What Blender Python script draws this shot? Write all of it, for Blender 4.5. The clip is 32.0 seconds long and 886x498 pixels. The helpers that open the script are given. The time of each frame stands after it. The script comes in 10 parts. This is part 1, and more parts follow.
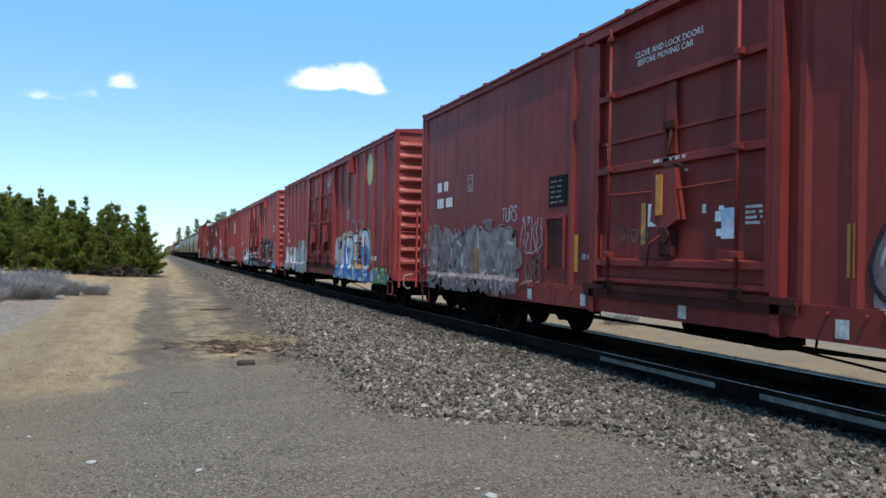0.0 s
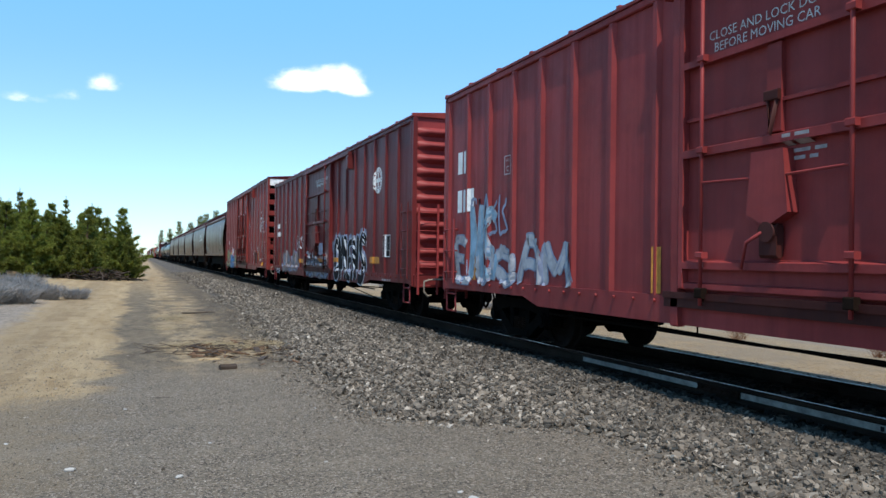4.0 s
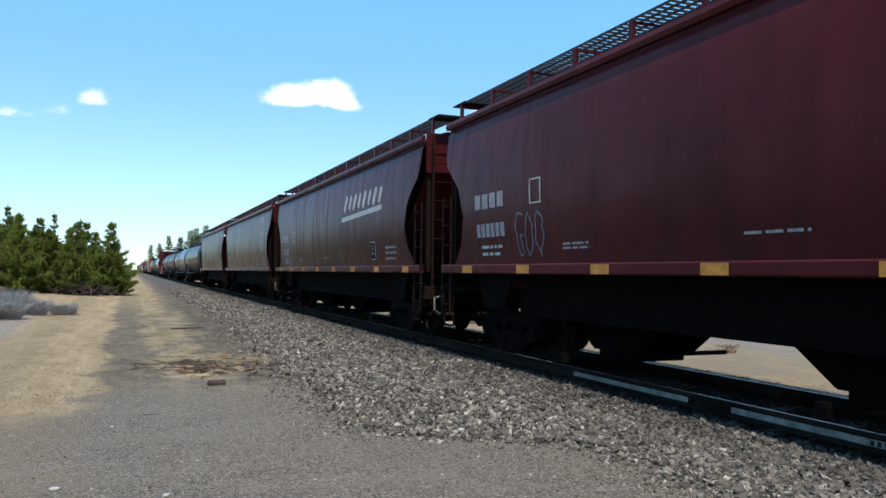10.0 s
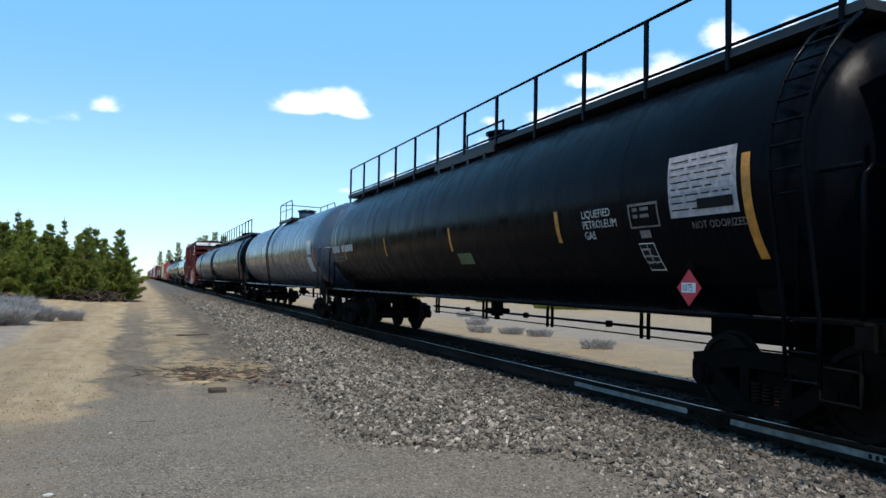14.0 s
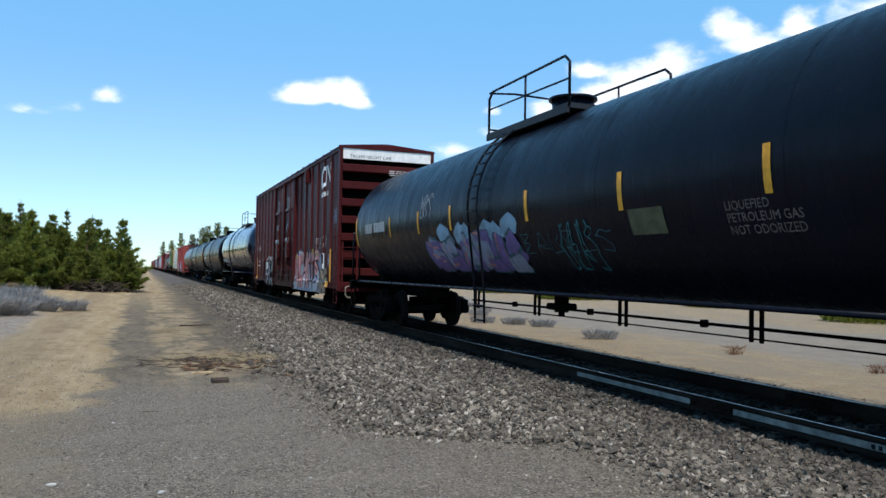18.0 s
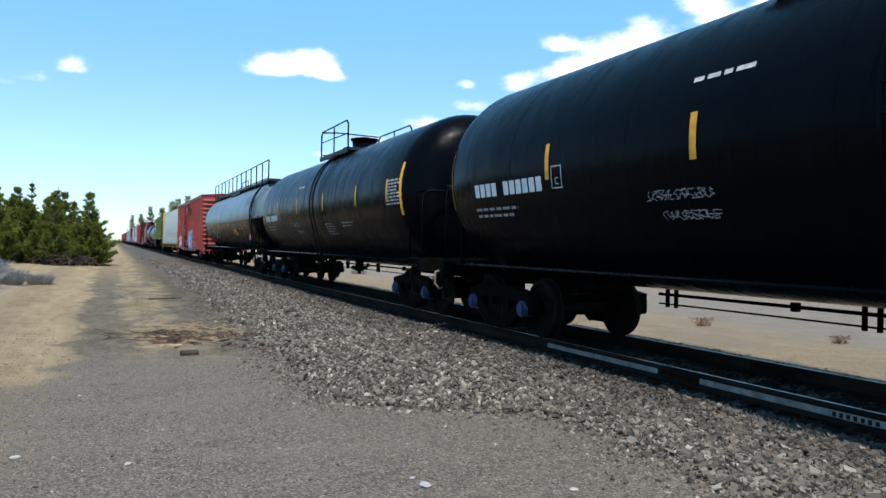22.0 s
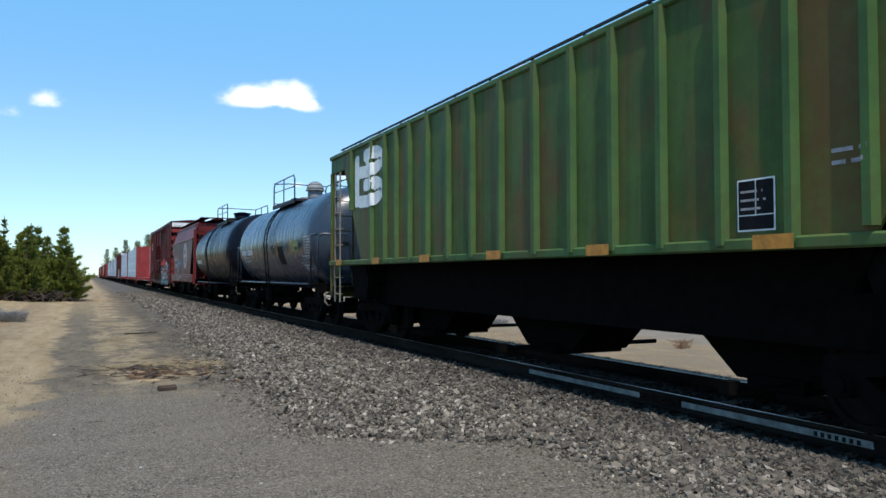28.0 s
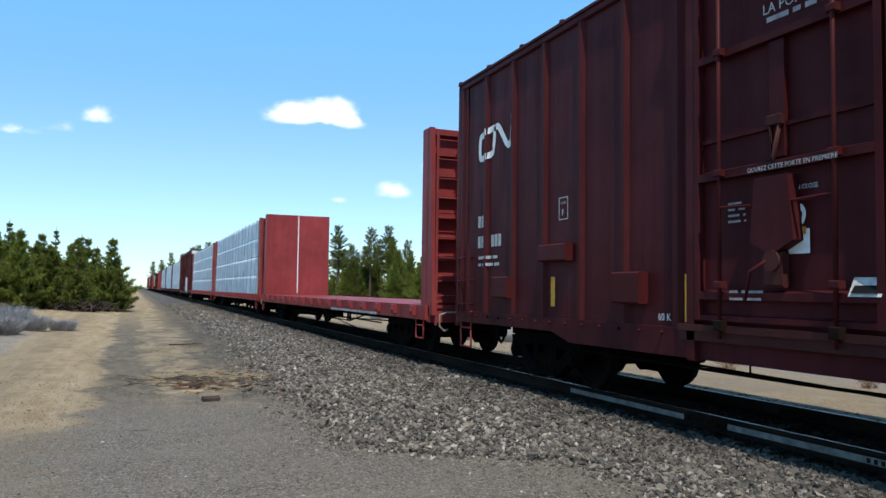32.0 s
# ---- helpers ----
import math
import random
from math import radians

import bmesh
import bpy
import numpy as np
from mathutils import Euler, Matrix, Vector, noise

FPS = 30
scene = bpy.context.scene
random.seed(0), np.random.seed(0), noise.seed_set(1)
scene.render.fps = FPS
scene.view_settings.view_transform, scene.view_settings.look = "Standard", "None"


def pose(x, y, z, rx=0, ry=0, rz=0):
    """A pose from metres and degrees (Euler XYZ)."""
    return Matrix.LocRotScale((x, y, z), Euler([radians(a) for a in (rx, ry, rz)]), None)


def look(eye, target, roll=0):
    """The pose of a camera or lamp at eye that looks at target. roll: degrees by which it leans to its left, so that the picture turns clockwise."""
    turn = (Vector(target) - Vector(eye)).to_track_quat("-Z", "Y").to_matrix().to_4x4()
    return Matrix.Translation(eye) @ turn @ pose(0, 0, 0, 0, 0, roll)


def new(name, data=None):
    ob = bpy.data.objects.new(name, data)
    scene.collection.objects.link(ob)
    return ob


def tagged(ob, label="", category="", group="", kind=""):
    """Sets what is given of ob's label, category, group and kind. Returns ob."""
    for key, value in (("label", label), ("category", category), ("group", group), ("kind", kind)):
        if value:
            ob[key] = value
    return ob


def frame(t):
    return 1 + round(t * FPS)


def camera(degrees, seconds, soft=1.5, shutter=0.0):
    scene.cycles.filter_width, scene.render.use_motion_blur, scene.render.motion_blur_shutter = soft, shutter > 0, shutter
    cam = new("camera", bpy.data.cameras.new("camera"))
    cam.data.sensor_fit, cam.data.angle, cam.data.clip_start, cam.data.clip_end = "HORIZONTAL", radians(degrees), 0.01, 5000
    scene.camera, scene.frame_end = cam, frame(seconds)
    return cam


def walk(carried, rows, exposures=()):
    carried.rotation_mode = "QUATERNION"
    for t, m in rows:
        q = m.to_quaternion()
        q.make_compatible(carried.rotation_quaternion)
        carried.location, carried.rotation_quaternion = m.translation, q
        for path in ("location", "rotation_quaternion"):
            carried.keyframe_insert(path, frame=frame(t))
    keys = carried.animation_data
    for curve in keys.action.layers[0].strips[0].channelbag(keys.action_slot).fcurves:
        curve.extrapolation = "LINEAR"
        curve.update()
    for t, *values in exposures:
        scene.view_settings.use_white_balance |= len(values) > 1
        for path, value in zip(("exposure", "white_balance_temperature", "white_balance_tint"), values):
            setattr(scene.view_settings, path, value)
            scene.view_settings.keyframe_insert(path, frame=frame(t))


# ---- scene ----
cam = camera(59.5, 32.0)
PATH = [
    (0.0, pose(-0.107, 0.004, 1.622, 90.63, -1.18, -20.17)),
    (0.5, pose(-0.080, 0.008, 1.634, 90.74, -1.11, -20.41)),
    (1.0, pose(-0.071, 0.005, 1.632, 91.06, -1.05, -20.50)),
    (1.5, pose(-0.068, -0.001, 1.624, 90.56, -0.72, -20.61)),
    (2.0, pose(-0.072, 0.014, 1.634, 90.72, -0.69, -20.87)),
    (2.5, pose(-0.074, 0.019, 1.630, 90.69, -0.65, -20.99)),
    (4.5, pose(-0.084, 0.010, 1.633, 90.88, -1.13, -21.76)),
    (5.0, pose(-0.067, 0.008, 1.636, 90.99, -0.63, -23.40)),
    (5.5, pose(-0.068, 0.021, 1.642, 90.68, -0.60, -23.91)),
    (6.0, pose(-0.070, 0.030, 1.641, 90.69, -0.78, -23.81)),
    (6.5, pose(-0.066, 0.033, 1.641, 90.75, -0.23, -23.85)),
    (7.0, pose(-0.081, 0.042, 1.646, 90.59, -0.28, -23.87)),
    (7.5, pose(-0.080, 0.032, 1.645, 91.08, -0.05, -23.08)),
    (8.0, pose(-0.084, 0.043, 1.646, 91.50, -0.36, -22.52)),
    (8.5, pose(-0.081, 0.018, 1.642, 91.76, -0.47, -22.35)),
    (9.0, pose(-0.083, 0.031, 1.633, 91.79, -0.57, -22.22)),
    (9.5, pose(-0.086, 0.020, 1.644, 92.04, -0.63, -22.17)),
    (10.0, pose(-0.069, 0.020, 1.641, 91.80, -0.71, -22.01)),
    (10.5, pose(-0.086, 0.008, 1.658, 91.89, -1.09, -21.77)),
    (11.0, pose(-0.031, -0.030, 1.656, 91.23, -0.51, -18.88)),
    (11.5, pose(-0.000, -0.036, 1.648, 90.72, -0.79, -18.64)),
    (12.0, pose(0.022, -0.041, 1.658, 91.96, -0.97, -18.89)),
    (12.5, pose(0.025, -0.041, 1.662, 92.11, -0.50, -19.17)),
    (13.0, pose(0.031, -0.043, 1.657, 92.30, -0.76, -20.06)),
    (13.5, pose(0.032, -0.041, 1.657, 91.99, -0.77, -21.13)),
    (14.0, pose(0.029, -0.037, 1.655, 92.39, -1.07, -21.38)),
    (14.5, pose(0.030, -0.036, 1.644, 92.35, -1.47, -21.71)),
    (16.5, pose(0.014, -0.017, 1.652, 92.51, -1.10, -21.33)),
    (17.0, pose(0.018, -0.017, 1.654, 92.03, -1.19, -21.03)),
    (17.5, pose(0.031, -0.018, 1.653, 91.92, -1.23, -21.08)),
    (18.0, pose(0.036, -0.019, 1.653, 91.68, -1.06, -21.20)),
    (18.5, pose(0.037, -0.019, 1.651, 91.48, -0.71, -21.08)),
    (19.0, pose(0.033, -0.007, 1.646, 91.30, -1.02, -21.55)),
    (19.5, pose(0.039, 0.005, 1.641, 91.03, -1.42, -21.75)),
    (20.0, pose(0.051, 0.017, 1.651, 90.87, -1.55, -22.58)),
    (20.5, pose(0.039, 0.006, 1.650, 90.91, -1.69, -23.39)),
    (21.0, pose(0.036, 0.005, 1.645, 90.65, -1.60, -23.32)),
    (21.5, pose(0.057, 0.024, 1.651, 90.53, -1.89, -25.41)),
    (22.0, pose(0.075, -0.005, 1.625, 89.79, -1.08, -23.17)),
    (22.5, pose(0.096, -0.026, 1.639, 90.23, -4.18, -27.88)),
    (23.0, pose(0.081, -0.024, 1.663, 88.76, -3.35, -30.64)),
    (23.5, pose(0.044, -0.010, 1.694, 90.76, -2.37, -30.44)),
    (24.0, pose(0.047, -0.028, 1.688, 92.30, -2.19, -27.22)),
    (24.5, pose(0.027, -0.017, 1.677, 91.93, -1.56, -26.20)),
    (26.5, pose(0.044, 0.022, 1.618, 91.43, -0.86, -23.13)),
    (27.0, pose(0.056, 0.010, 1.620, 91.38, -0.61, -23.15)),
    (27.5, pose(0.060, 0.001, 1.635, 91.48, -0.37, -23.97)),
    (28.0, pose(0.066, 0.004, 1.627, 91.86, 0.08, -24.74)),
    (28.5, pose(0.055, 0.011, 1.635, 92.44, 0.14, -23.42)),
    (29.0, pose(0.050, -0.001, 1.627, 92.87, -0.06, -21.72)),
    (29.5, pose(0.044, 0.001, 1.621, 93.40, -0.67, -21.34)),
    (30.0, pose(0.047, 0.005, 1.615, 93.29, -0.81, -20.80)),
    (30.5, pose(0.045, 0.009, 1.617, 93.23, -1.16, -21.59)),
    (31.0, pose(0.042, 0.010, 1.620, 93.03, -0.85, -22.07)),
    (31.5, pose(0.037, 0.009, 1.616, 93.10, -0.84, -21.68)),
    (32.0, pose(0.029, 0.008, 1.620, 93.06, -0.80, -21.84)),
]
walk(cam, PATH, [(0.0, 0.46), (1.0, 0.60), (2.0, 0.60), (5.0, 0.54), (6.0, 0.66), (7.0, 0.62), (8.0, 0.66), (9.0, 0.62), (11.0, 0.58), (14.0, 0.52), (17.0, 0.36), (19.0, 0.42), (21.0, 0.52), (24.0, 0.63), (27.0, 0.30), (28.5, 0.42), (30.0, 0.34), (32.0, 0.46)])

# ---- light and sky ----
SUN_DIR = Vector((-0.10, -0.44, 0.895)).normalized()
CLOUDS = ((10.1, 12.5, 2.0, 0.95, 0.0), (12.3, 12.7, 2.5, 1.10, 0.0), (13.9, 12.9, 1.6, 1.15, 0.0), (15.0, 12.0, 1.2, 0.5, 0.1),
          (-2.5, 11.45, 1.3, 0.75, 0.25), (-4.5, 10.5, 1.3, 0.55, 0.62), (-7.3, 10.05, 2.1, 0.5, 0.55),
          (31.2, 14.7, 1.5, 0.75, 0.05), (28.4, 11.9, 1.6, 0.9, 0.2), (31.5, 12.6, 2.4, 0.9, 0.1), (34.4, 13.9, 2.8, 1.3, 0.0), (37.6, 15.0, 2.5, 1.4, 0.0),
          (40.9, 17.2, 1.6, 1.2, 0.05), (42.4, 16.0, 2.0, 1.2, 0.0), (45.6, 16.9, 1.2, 1.1, 0.1), (46.0, 15.2, 3.0, 1.2, 0.0), (38.5, 12.6, 6.0, 1.2, 0.1),
          (21.8, 8.9, 2.1, 0.75, 0.15), (24.6, 11.75, 0.9, 0.45, 0.35), (25.0, 10.3, 1.6, 0.6, 0.3), (18.0, 7.3, 1.6, 0.8, 0.1), (14.1, 6.5, 0.9, 0.3, 0.4),
          (52.0, 17.0, 5.5, 2.0, 0.05), (62.0, 19.0, 8.0, 2.6, 0.1),
          (-40.0, 14.0, 9.0, 2.0, 0.2), (110.0, 24.0, 12.0, 4.0, 0.2), (-100.0, 20.0, 14.0, 4.0, 0.2), (190.0, 30.0, 16.0, 5.0, 0.2))


def make_world():
    world = bpy.data.worlds.new("sky")
    scene.world = world
    world.use_nodes = True
    nt = world.node_tree
    nt.nodes.clear()
    N, Lk = nt.nodes.new, nt.links.new
    sky = N("ShaderNodeTexSky")
    sky.sky_type = "NISHITA"
    sky.sun_disc = False
    sky.sun_elevation = math.asin(SUN_DIR.z)
    sky.sun_rotation = math.atan2(SUN_DIR.x, SUN_DIR.y)
    sky.altitude = 1200
    sky.air_density, sky.dust_density, sky.ozone_density = 1.1, 0.25, 3.0
    geo = N("ShaderNodeTexCoord")
    sep = N("ShaderNodeSeparateXYZ")
    Lk(geo.outputs["Generated"], sep.inputs[0])

    def mth(op, a, b=None, c=None):
        n = N("ShaderNodeMath")
        n.operation = op
        for i, s in enumerate((a, b, c)):
            if s is None:
                continue
            if isinstance(s, (int, float)):
                n.inputs[i].default_value = s
            else:
                Lk(s, n.inputs[i])
        return n.outputs[0]

    az = mth("MULTIPLY", mth("ARCTAN2", sep.outputs[0], sep.outputs[1]), 57.2958)
    el = mth("MULTIPLY", mth("ARCSINE", sep.outputs[2]), 57.2958)
    comb = N("ShaderNodeCombineXYZ")
    Lk(az, comb.inputs[0])
    Lk(mth("MULTIPLY", el, 1.6), comb.inputs[1])
    nz = N("ShaderNodeTexNoise")
    nz.inputs["Scale"].default_value = 0.55
    nz.inputs["Detail"].default_value = 4
    nz.inputs["Roughness"].default_value = 0.6
    Lk(comb.outputs[0], nz.inputs["Vector"])
    wob = mth("SUBTRACT", nz.outputs["Fac"], 0.5)
    total = None
    for a, e, ra, re, thin in CLOUDS:
        dx = mth("DIVIDE", mth("SUBTRACT", az, a), ra)
        below = mth("MAXIMUM", mth("SUBTRACT", e - re * 0.5, el), 0.0)
        dy = mth("DIVIDE", mth("ADD", mth("SUBTRACT", el, e), mth("MULTIPLY", below, -0.8)), re)
        d = mth("SQRT", mth("ADD", mth("MULTIPLY", dx, dx), mth("MULTIPLY", dy, dy)))
        v = mth("MULTIPLY", mth("MAXIMUM", mth("SUBTRACT", 1.35, d), 0.0), 0.74 * (1.0 - 0.85 * thin))
        total = v if total is None else mth("ADD", total, v)
    n = N("ShaderNodeMapRange")
    n.interpolation_type = "SMOOTHSTEP"
    n.inputs["From Min"].default_value, n.inputs["From Max"].default_value = 0.20, 1.0
    Lk(mth("ADD", total, mth("MULTIPLY", mth("MINIMUM", mth("MULTIPLY", total, 2.5), 1.0), mth("MULTIPLY", wob, 1.1))), n.inputs["Value"])
    total = n.outputs[0]
    # thin milky haze that the air has near the horizon
    cool = N("ShaderNodeMixRGB")
    cool.blend_type = "MULTIPLY"
    cool.inputs[0].default_value = 1.0
    Lk(sky.outputs[0], cool.inputs[1])
    cool.inputs[2].default_value = (1.02, 1.15, 1.27, 1)
    low = N("ShaderNodeMapRange")
    low.interpolation_type = "SMOOTHSTEP"
    low.inputs["From Min"].default_value, low.inputs["From Max"].default_value = 12.0, 0.0
    Lk(el, low.inputs["Value"])
    haze = N("ShaderNodeMixRGB")
    haze.blend_type = "MULTIPLY"
    Lk(low.outputs[0], haze.inputs["Fac"])
    Lk(cool.outputs[0], haze.inputs[1])
    haze.inputs[2].default_value = (0.74, 0.84, 0.90, 1)
    mix = N("ShaderNodeMixRGB")
    Lk(total, mix.inputs["Fac"])
    # the upper sky is milky and even
    milky = N("ShaderNodeMixRGB")
    up = N("ShaderNodeMapRange")
    up.interpolation_type = "SMOOTHSTEP"
    up.inputs["From Min"].default_value, up.inputs["From Max"].default_value = 3.0, 20.0
    up.inputs["To Max"].default_value = 0.5
    Lk(el, up.inputs["Value"])
    Lk(up.outputs[0], milky.inputs["Fac"])
    Lk(haze.outputs[0], milky.inputs[1])
    milky.inputs[2].default_value = (1.25, 4.35, 7.4, 1)
    Lk(milky.outputs[0], mix.inputs[1])
    mix.inputs[2].default_value = (8.2, 8.5, 9.0, 1)
    bg = N("ShaderNodeBackground")
    bg.inputs["Strength"].default_value = 0.115
    Lk(mix.outputs[0], bg.inputs["Color"])
    out = N("ShaderNodeOutputWorld")
    Lk(bg.outputs[0], out.inputs["Surface"])


make_world()
sun = new("sun", bpy.data.lights.new("sun", "SUN"))
sun.data.energy, sun.data.angle, sun.data.color = 3.6, radians(0.5), (1.0, 0.94, 0.86)
sun.matrix_basis = look(SUN_DIR * 60, (0, 0, 0))


# ---- materials ----
class Mat:
    """Small helper round a node material."""

    def __init__(self, name, rough=0.6, metal=0.0):
        self.m = bpy.data.materials.new(name)
        self.m.use_nodes = True
        self.nt = self.m.node_tree
        self.b = self.nt.nodes["Principled BSDF"]
        self.b.inputs["Roughness"].default_value = rough
        self.b.inputs["Metallic"].default_value = metal
        self.b.inputs["Specular IOR Level"].default_value = 0.18
        self.tc = self.nt.nodes.new("ShaderNodeTexCoord")

    def n(self, kind, **kw):
        node = self.nt.nodes.new(kind)
        for k, v in kw.items():
            node.inputs[k.replace("_", " ")].default_value = v
        return node

    def link(self, a, b):
        self.nt.links.new(a, b)

    def coords(self, scale=(1, 1, 1), world=False):
        mp = self.n("ShaderNodeMapping")
        mp.inputs["Scale"].default_value = scale
        if world:
            g = self.n("ShaderNodeNewGeometry")
            self.link(g.outputs["Position"], mp.inputs["Vector"])
        else:
            self.link(self.tc.outputs["Object"], mp.inputs["Vector"])
        return mp.outputs[0]

    def noise(self, scale, detail=5, rough=0.6, stretch=(1, 1, 1), world=False, lo=0.35, hi=0.65):
        nz = self.n("ShaderNodeTexNoise", Scale=scale, Detail=detail, Roughness=rough)
        self.link(self.coords(stretch, world), nz.inputs["Vector"])
        mr = self.n("ShaderNodeMapRange")
        mr.inputs["From Min"].default_value, mr.inputs["From Max"].default_value = lo, hi
        self.link(nz.outputs["Fac"], mr.inputs["Value"])
        return mr.outputs[0]

    def mix(self, fac, a, b, mode="MIX"):
        mx = self.n("ShaderNodeMixRGB")
        mx.blend_type = mode
        for i, s in ((0, fac), (1, a), (2, b)):
            if isinstance(s, (int, float)):
                mx.inputs[i].default_value = s
            elif isinstance(s, tuple):
                mx.inputs[i].default_value = (*s[:3], 1)
            else:
                self.link(s, mx.inputs[i])
        return mx.outputs[0]

    def math(self, op, a, b):
        n = self.n("ShaderNodeMath")
        n.operation = op
        for i, s in ((0, a), (1, b)):
            if isinstance(s, (int, float)):
                n.inputs[i].default_value = s
            else:
                self.link(s, n.inputs[i])
        return n.outputs[0]

    def color(self, s):
        if isinstance(s, tuple):
            self.b.inputs["Base Color"].default_value = (*s[:3], 1)
        else:
            self.link(s, self.b.inputs["Base Color"])
        return self

    def bump(self, h, strength=0.3, dist=0.02):
        bp = self.n("ShaderNodeBump", Strength=strength, Distance=dist)
        self.link(h, bp.inputs["Height"])
        self.link(bp.outputs[0], self.b.inputs["Normal"])
        return self


def tint(c, k):
    return tuple(min(1.0, max(0.0, v * k)) for v in c)


def paint(name, c, rough=0.5, streak=0.5, rust=0.25, dust=0.3, spec=0.22, stain=0.0):
    """Weathered paint on steel: sun-faded patches, vertical streaks, rust freckles and road dust."""
    m = Mat(name, rough)
    m.b.inputs["Specular IOR Level"].default_value = spec
    k = min(1.0, max(c) / 0.12)
    fade = m.noise(0.45, 4, 0.6, lo=0.3, hi=0.7)
    col = m.mix(fade, tint(c, 0.72), tint(c, 1.28))
    st = m.noise(1.0, 6, 0.7, stretch=(3.0, 5.0, 0.22), lo=0.45, hi=0.75)
    col = m.mix(m.math("MULTIPLY", st, streak), col, tuple(0.45 * v + 0.005 * k for v in c))
    ru = m.noise(3.2, 8, 0.72, lo=0.60, hi=0.72)
    col = m.mix(m.math("MULTIPLY", ru, rust), col, (0.13, 0.05, 0.022))
    if stain:
        sn = m.noise(1.1, 6, 0.7, stretch=(1, 1.3, 0.42), lo=0.47, hi=0.60)
        col = m.mix(m.math("MULTIPLY", sn, stain), col, (0.125, 0.058, 0.018))
    chalk = m.noise(1.7, 7, 0.72, stretch=(1, 0.8, 0.9), lo=0.46, hi=0.78)
    col = m.mix(m.math("MULTIPLY", chalk, 0.8 * streak), col, tuple(v * f + 0.003 * k for v, f in zip(c, (1.7, 1.9, 1.5))))
    grime = m.noise(0.9, 7, 0.75, stretch=(2.0, 2.6, 0.5), lo=0.52, hi=0.82)
    col = m.mix(m.math("MULTIPLY", grime, 0.9 * streak), col, tuple(0.40 * v + 0.003 * k for v in c))
    du = m.noise(0.8, 6, 0.65, stretch=(1, 1, 2.5), lo=0.4, hi=0.8)
    col = m.mix(m.math("MULTIPLY", du, dust * 0.35), col, (0.20, 0.17, 0.14))
    m.color(col)
    fine = m.noise(38, 4, 0.6, lo=0.2, hi=0.8)
    dent = m.noise(1.4, 3, 0.5, lo=0.2, hi=0.8)
    m.bump(m.math("ADD", m.math("MULTIPLY", fine, 0.05), dent), 0.26, 0.035)
    rr = m.n("ShaderNodeMapRange")
    rr.inputs["To Min"].default_value, rr.inputs["To Max"].default_value = rough - 0.08, rough + 0.15
    m.link(st, rr.inputs["Value"])
    m.link(rr.outputs[0], m.b.inputs["Roughness"])
    return m.m


def plain(name, c, rough=0.6, metal=0.0, var=0.25, scale=6.0, bump=0.1, spec=0.3):
    m = Mat(name, rough, metal)
    m.b.inputs["Specular IOR Level"].default_value = spec
    f = m.noise(scale, 6, 0.65)
    m.color(m.mix(f, tint(c, 1 - var), tint(c, 1 + var)))
    if bump:
        m.bump(m.noise(scale * 6, 4, 0.6, lo=0.2, hi=0.8), bump, 0.01)
    return m.m


RED = paint("oxide_red_paint", (0.1780, 0.0280, 0.0245), 0.5, 0.45, 0.12, 0.12, 0.12)
DEEPRED = paint("deep_crimson_paint", (0.1140, 0.0185, 0.0190), 0.48, 0.45, 0.10, 0.08, 0.10)
RED2 = paint("faded_red_paint", (0.2250, 0.0342, 0.0342), 0.52, 0.45, 0.15, 0.12, 0.12)
PINKRED = paint("sun_faded_pinkish_red_paint", (0.290, 0.052, 0.048), 0.52, 0.45, 0.15, 0.12, 0.12)
RED3 = paint("bright_red_paint", (0.2350, 0.0375, 0.0345), 0.5, 0.4, 0.12, 0.15)
BROWN = paint("brown_red_paint", (0.0570, 0.0096, 0.0114), 0.5, 0.5, 0.10, 0.06, 0.06)
DULLRED = paint("grease_darkened_red_paint", (0.058, 0.016, 0.014), 0.6, 0.6, 0.2, 0.1, 0.08)
BROWNPOST = paint("brighter_brown_post_paint", (0.0600, 0.0108, 0.0112), 0.5, 0.4, 0.1, 0.06, 0.06)
MAROON = paint("dark_maroon_paint", (0.0640, 0.0086, 0.0102), 0.36, 0.5, 0.08, 0.05, 0.09)
# lighter red: the sun on the end walls is put into the colour
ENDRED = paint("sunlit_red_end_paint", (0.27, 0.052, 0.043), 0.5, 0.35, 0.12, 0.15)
GREEN = paint("faded_green_paint", (0.0560, 0.0900, 0.0215), 0.55, 0.7, 0.7, 0.2, 0.14, 0.75)
GREENRIB = paint("green_post_paint", (0.0560, 0.1120, 0.0360), 0.55, 0.6, 0.5, 0.2, 0.12, 0.35)
BLACK = paint("black_tank_paint", (0.0018, 0.0024, 0.0042), 0.30, 0.3, 0.015, 0.004, 0.035)
# its blue puts part of the sky's reflection into the base colour
GLOSSBLACK = paint("glossy_black_tank_paint", (0.0025, 0.0060, 0.020), 0.16, 0.2, 0.0, 0.0, 0.34)
BLUEGREY = paint("dark_blue_grey_tank_paint", (0.0040, 0.0056, 0.0115), 0.34, 0.4, 0.05, 0.02, 0.10)
GREYTANK = paint("pale_grey_tank_paint", (0.118, 0.160, 0.192), 0.4, 0.35, 0.05, 0.2)
SLATE = paint("slate_blue_tank_paint", (0.024, 0.037, 0.060), 0.32, 0.4, 0.10, 0.06, 0.5)
YELLOWFLAT = paint("worn_yellow_frame_paint", (0.165, 0.092, 0.042), 0.75, 1.0, 1.0, 0.4, 0.10, 0.95)
# grimy undergear; also the black painted where bays and end walls lie shaded
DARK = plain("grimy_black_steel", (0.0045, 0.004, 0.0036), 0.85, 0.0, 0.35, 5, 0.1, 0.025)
RUSTSTEEL = plain("rust_orange_steel", (0.062, 0.026, 0.013), 0.85, 0.0, 0.5, 6, 0.2, 0.06)
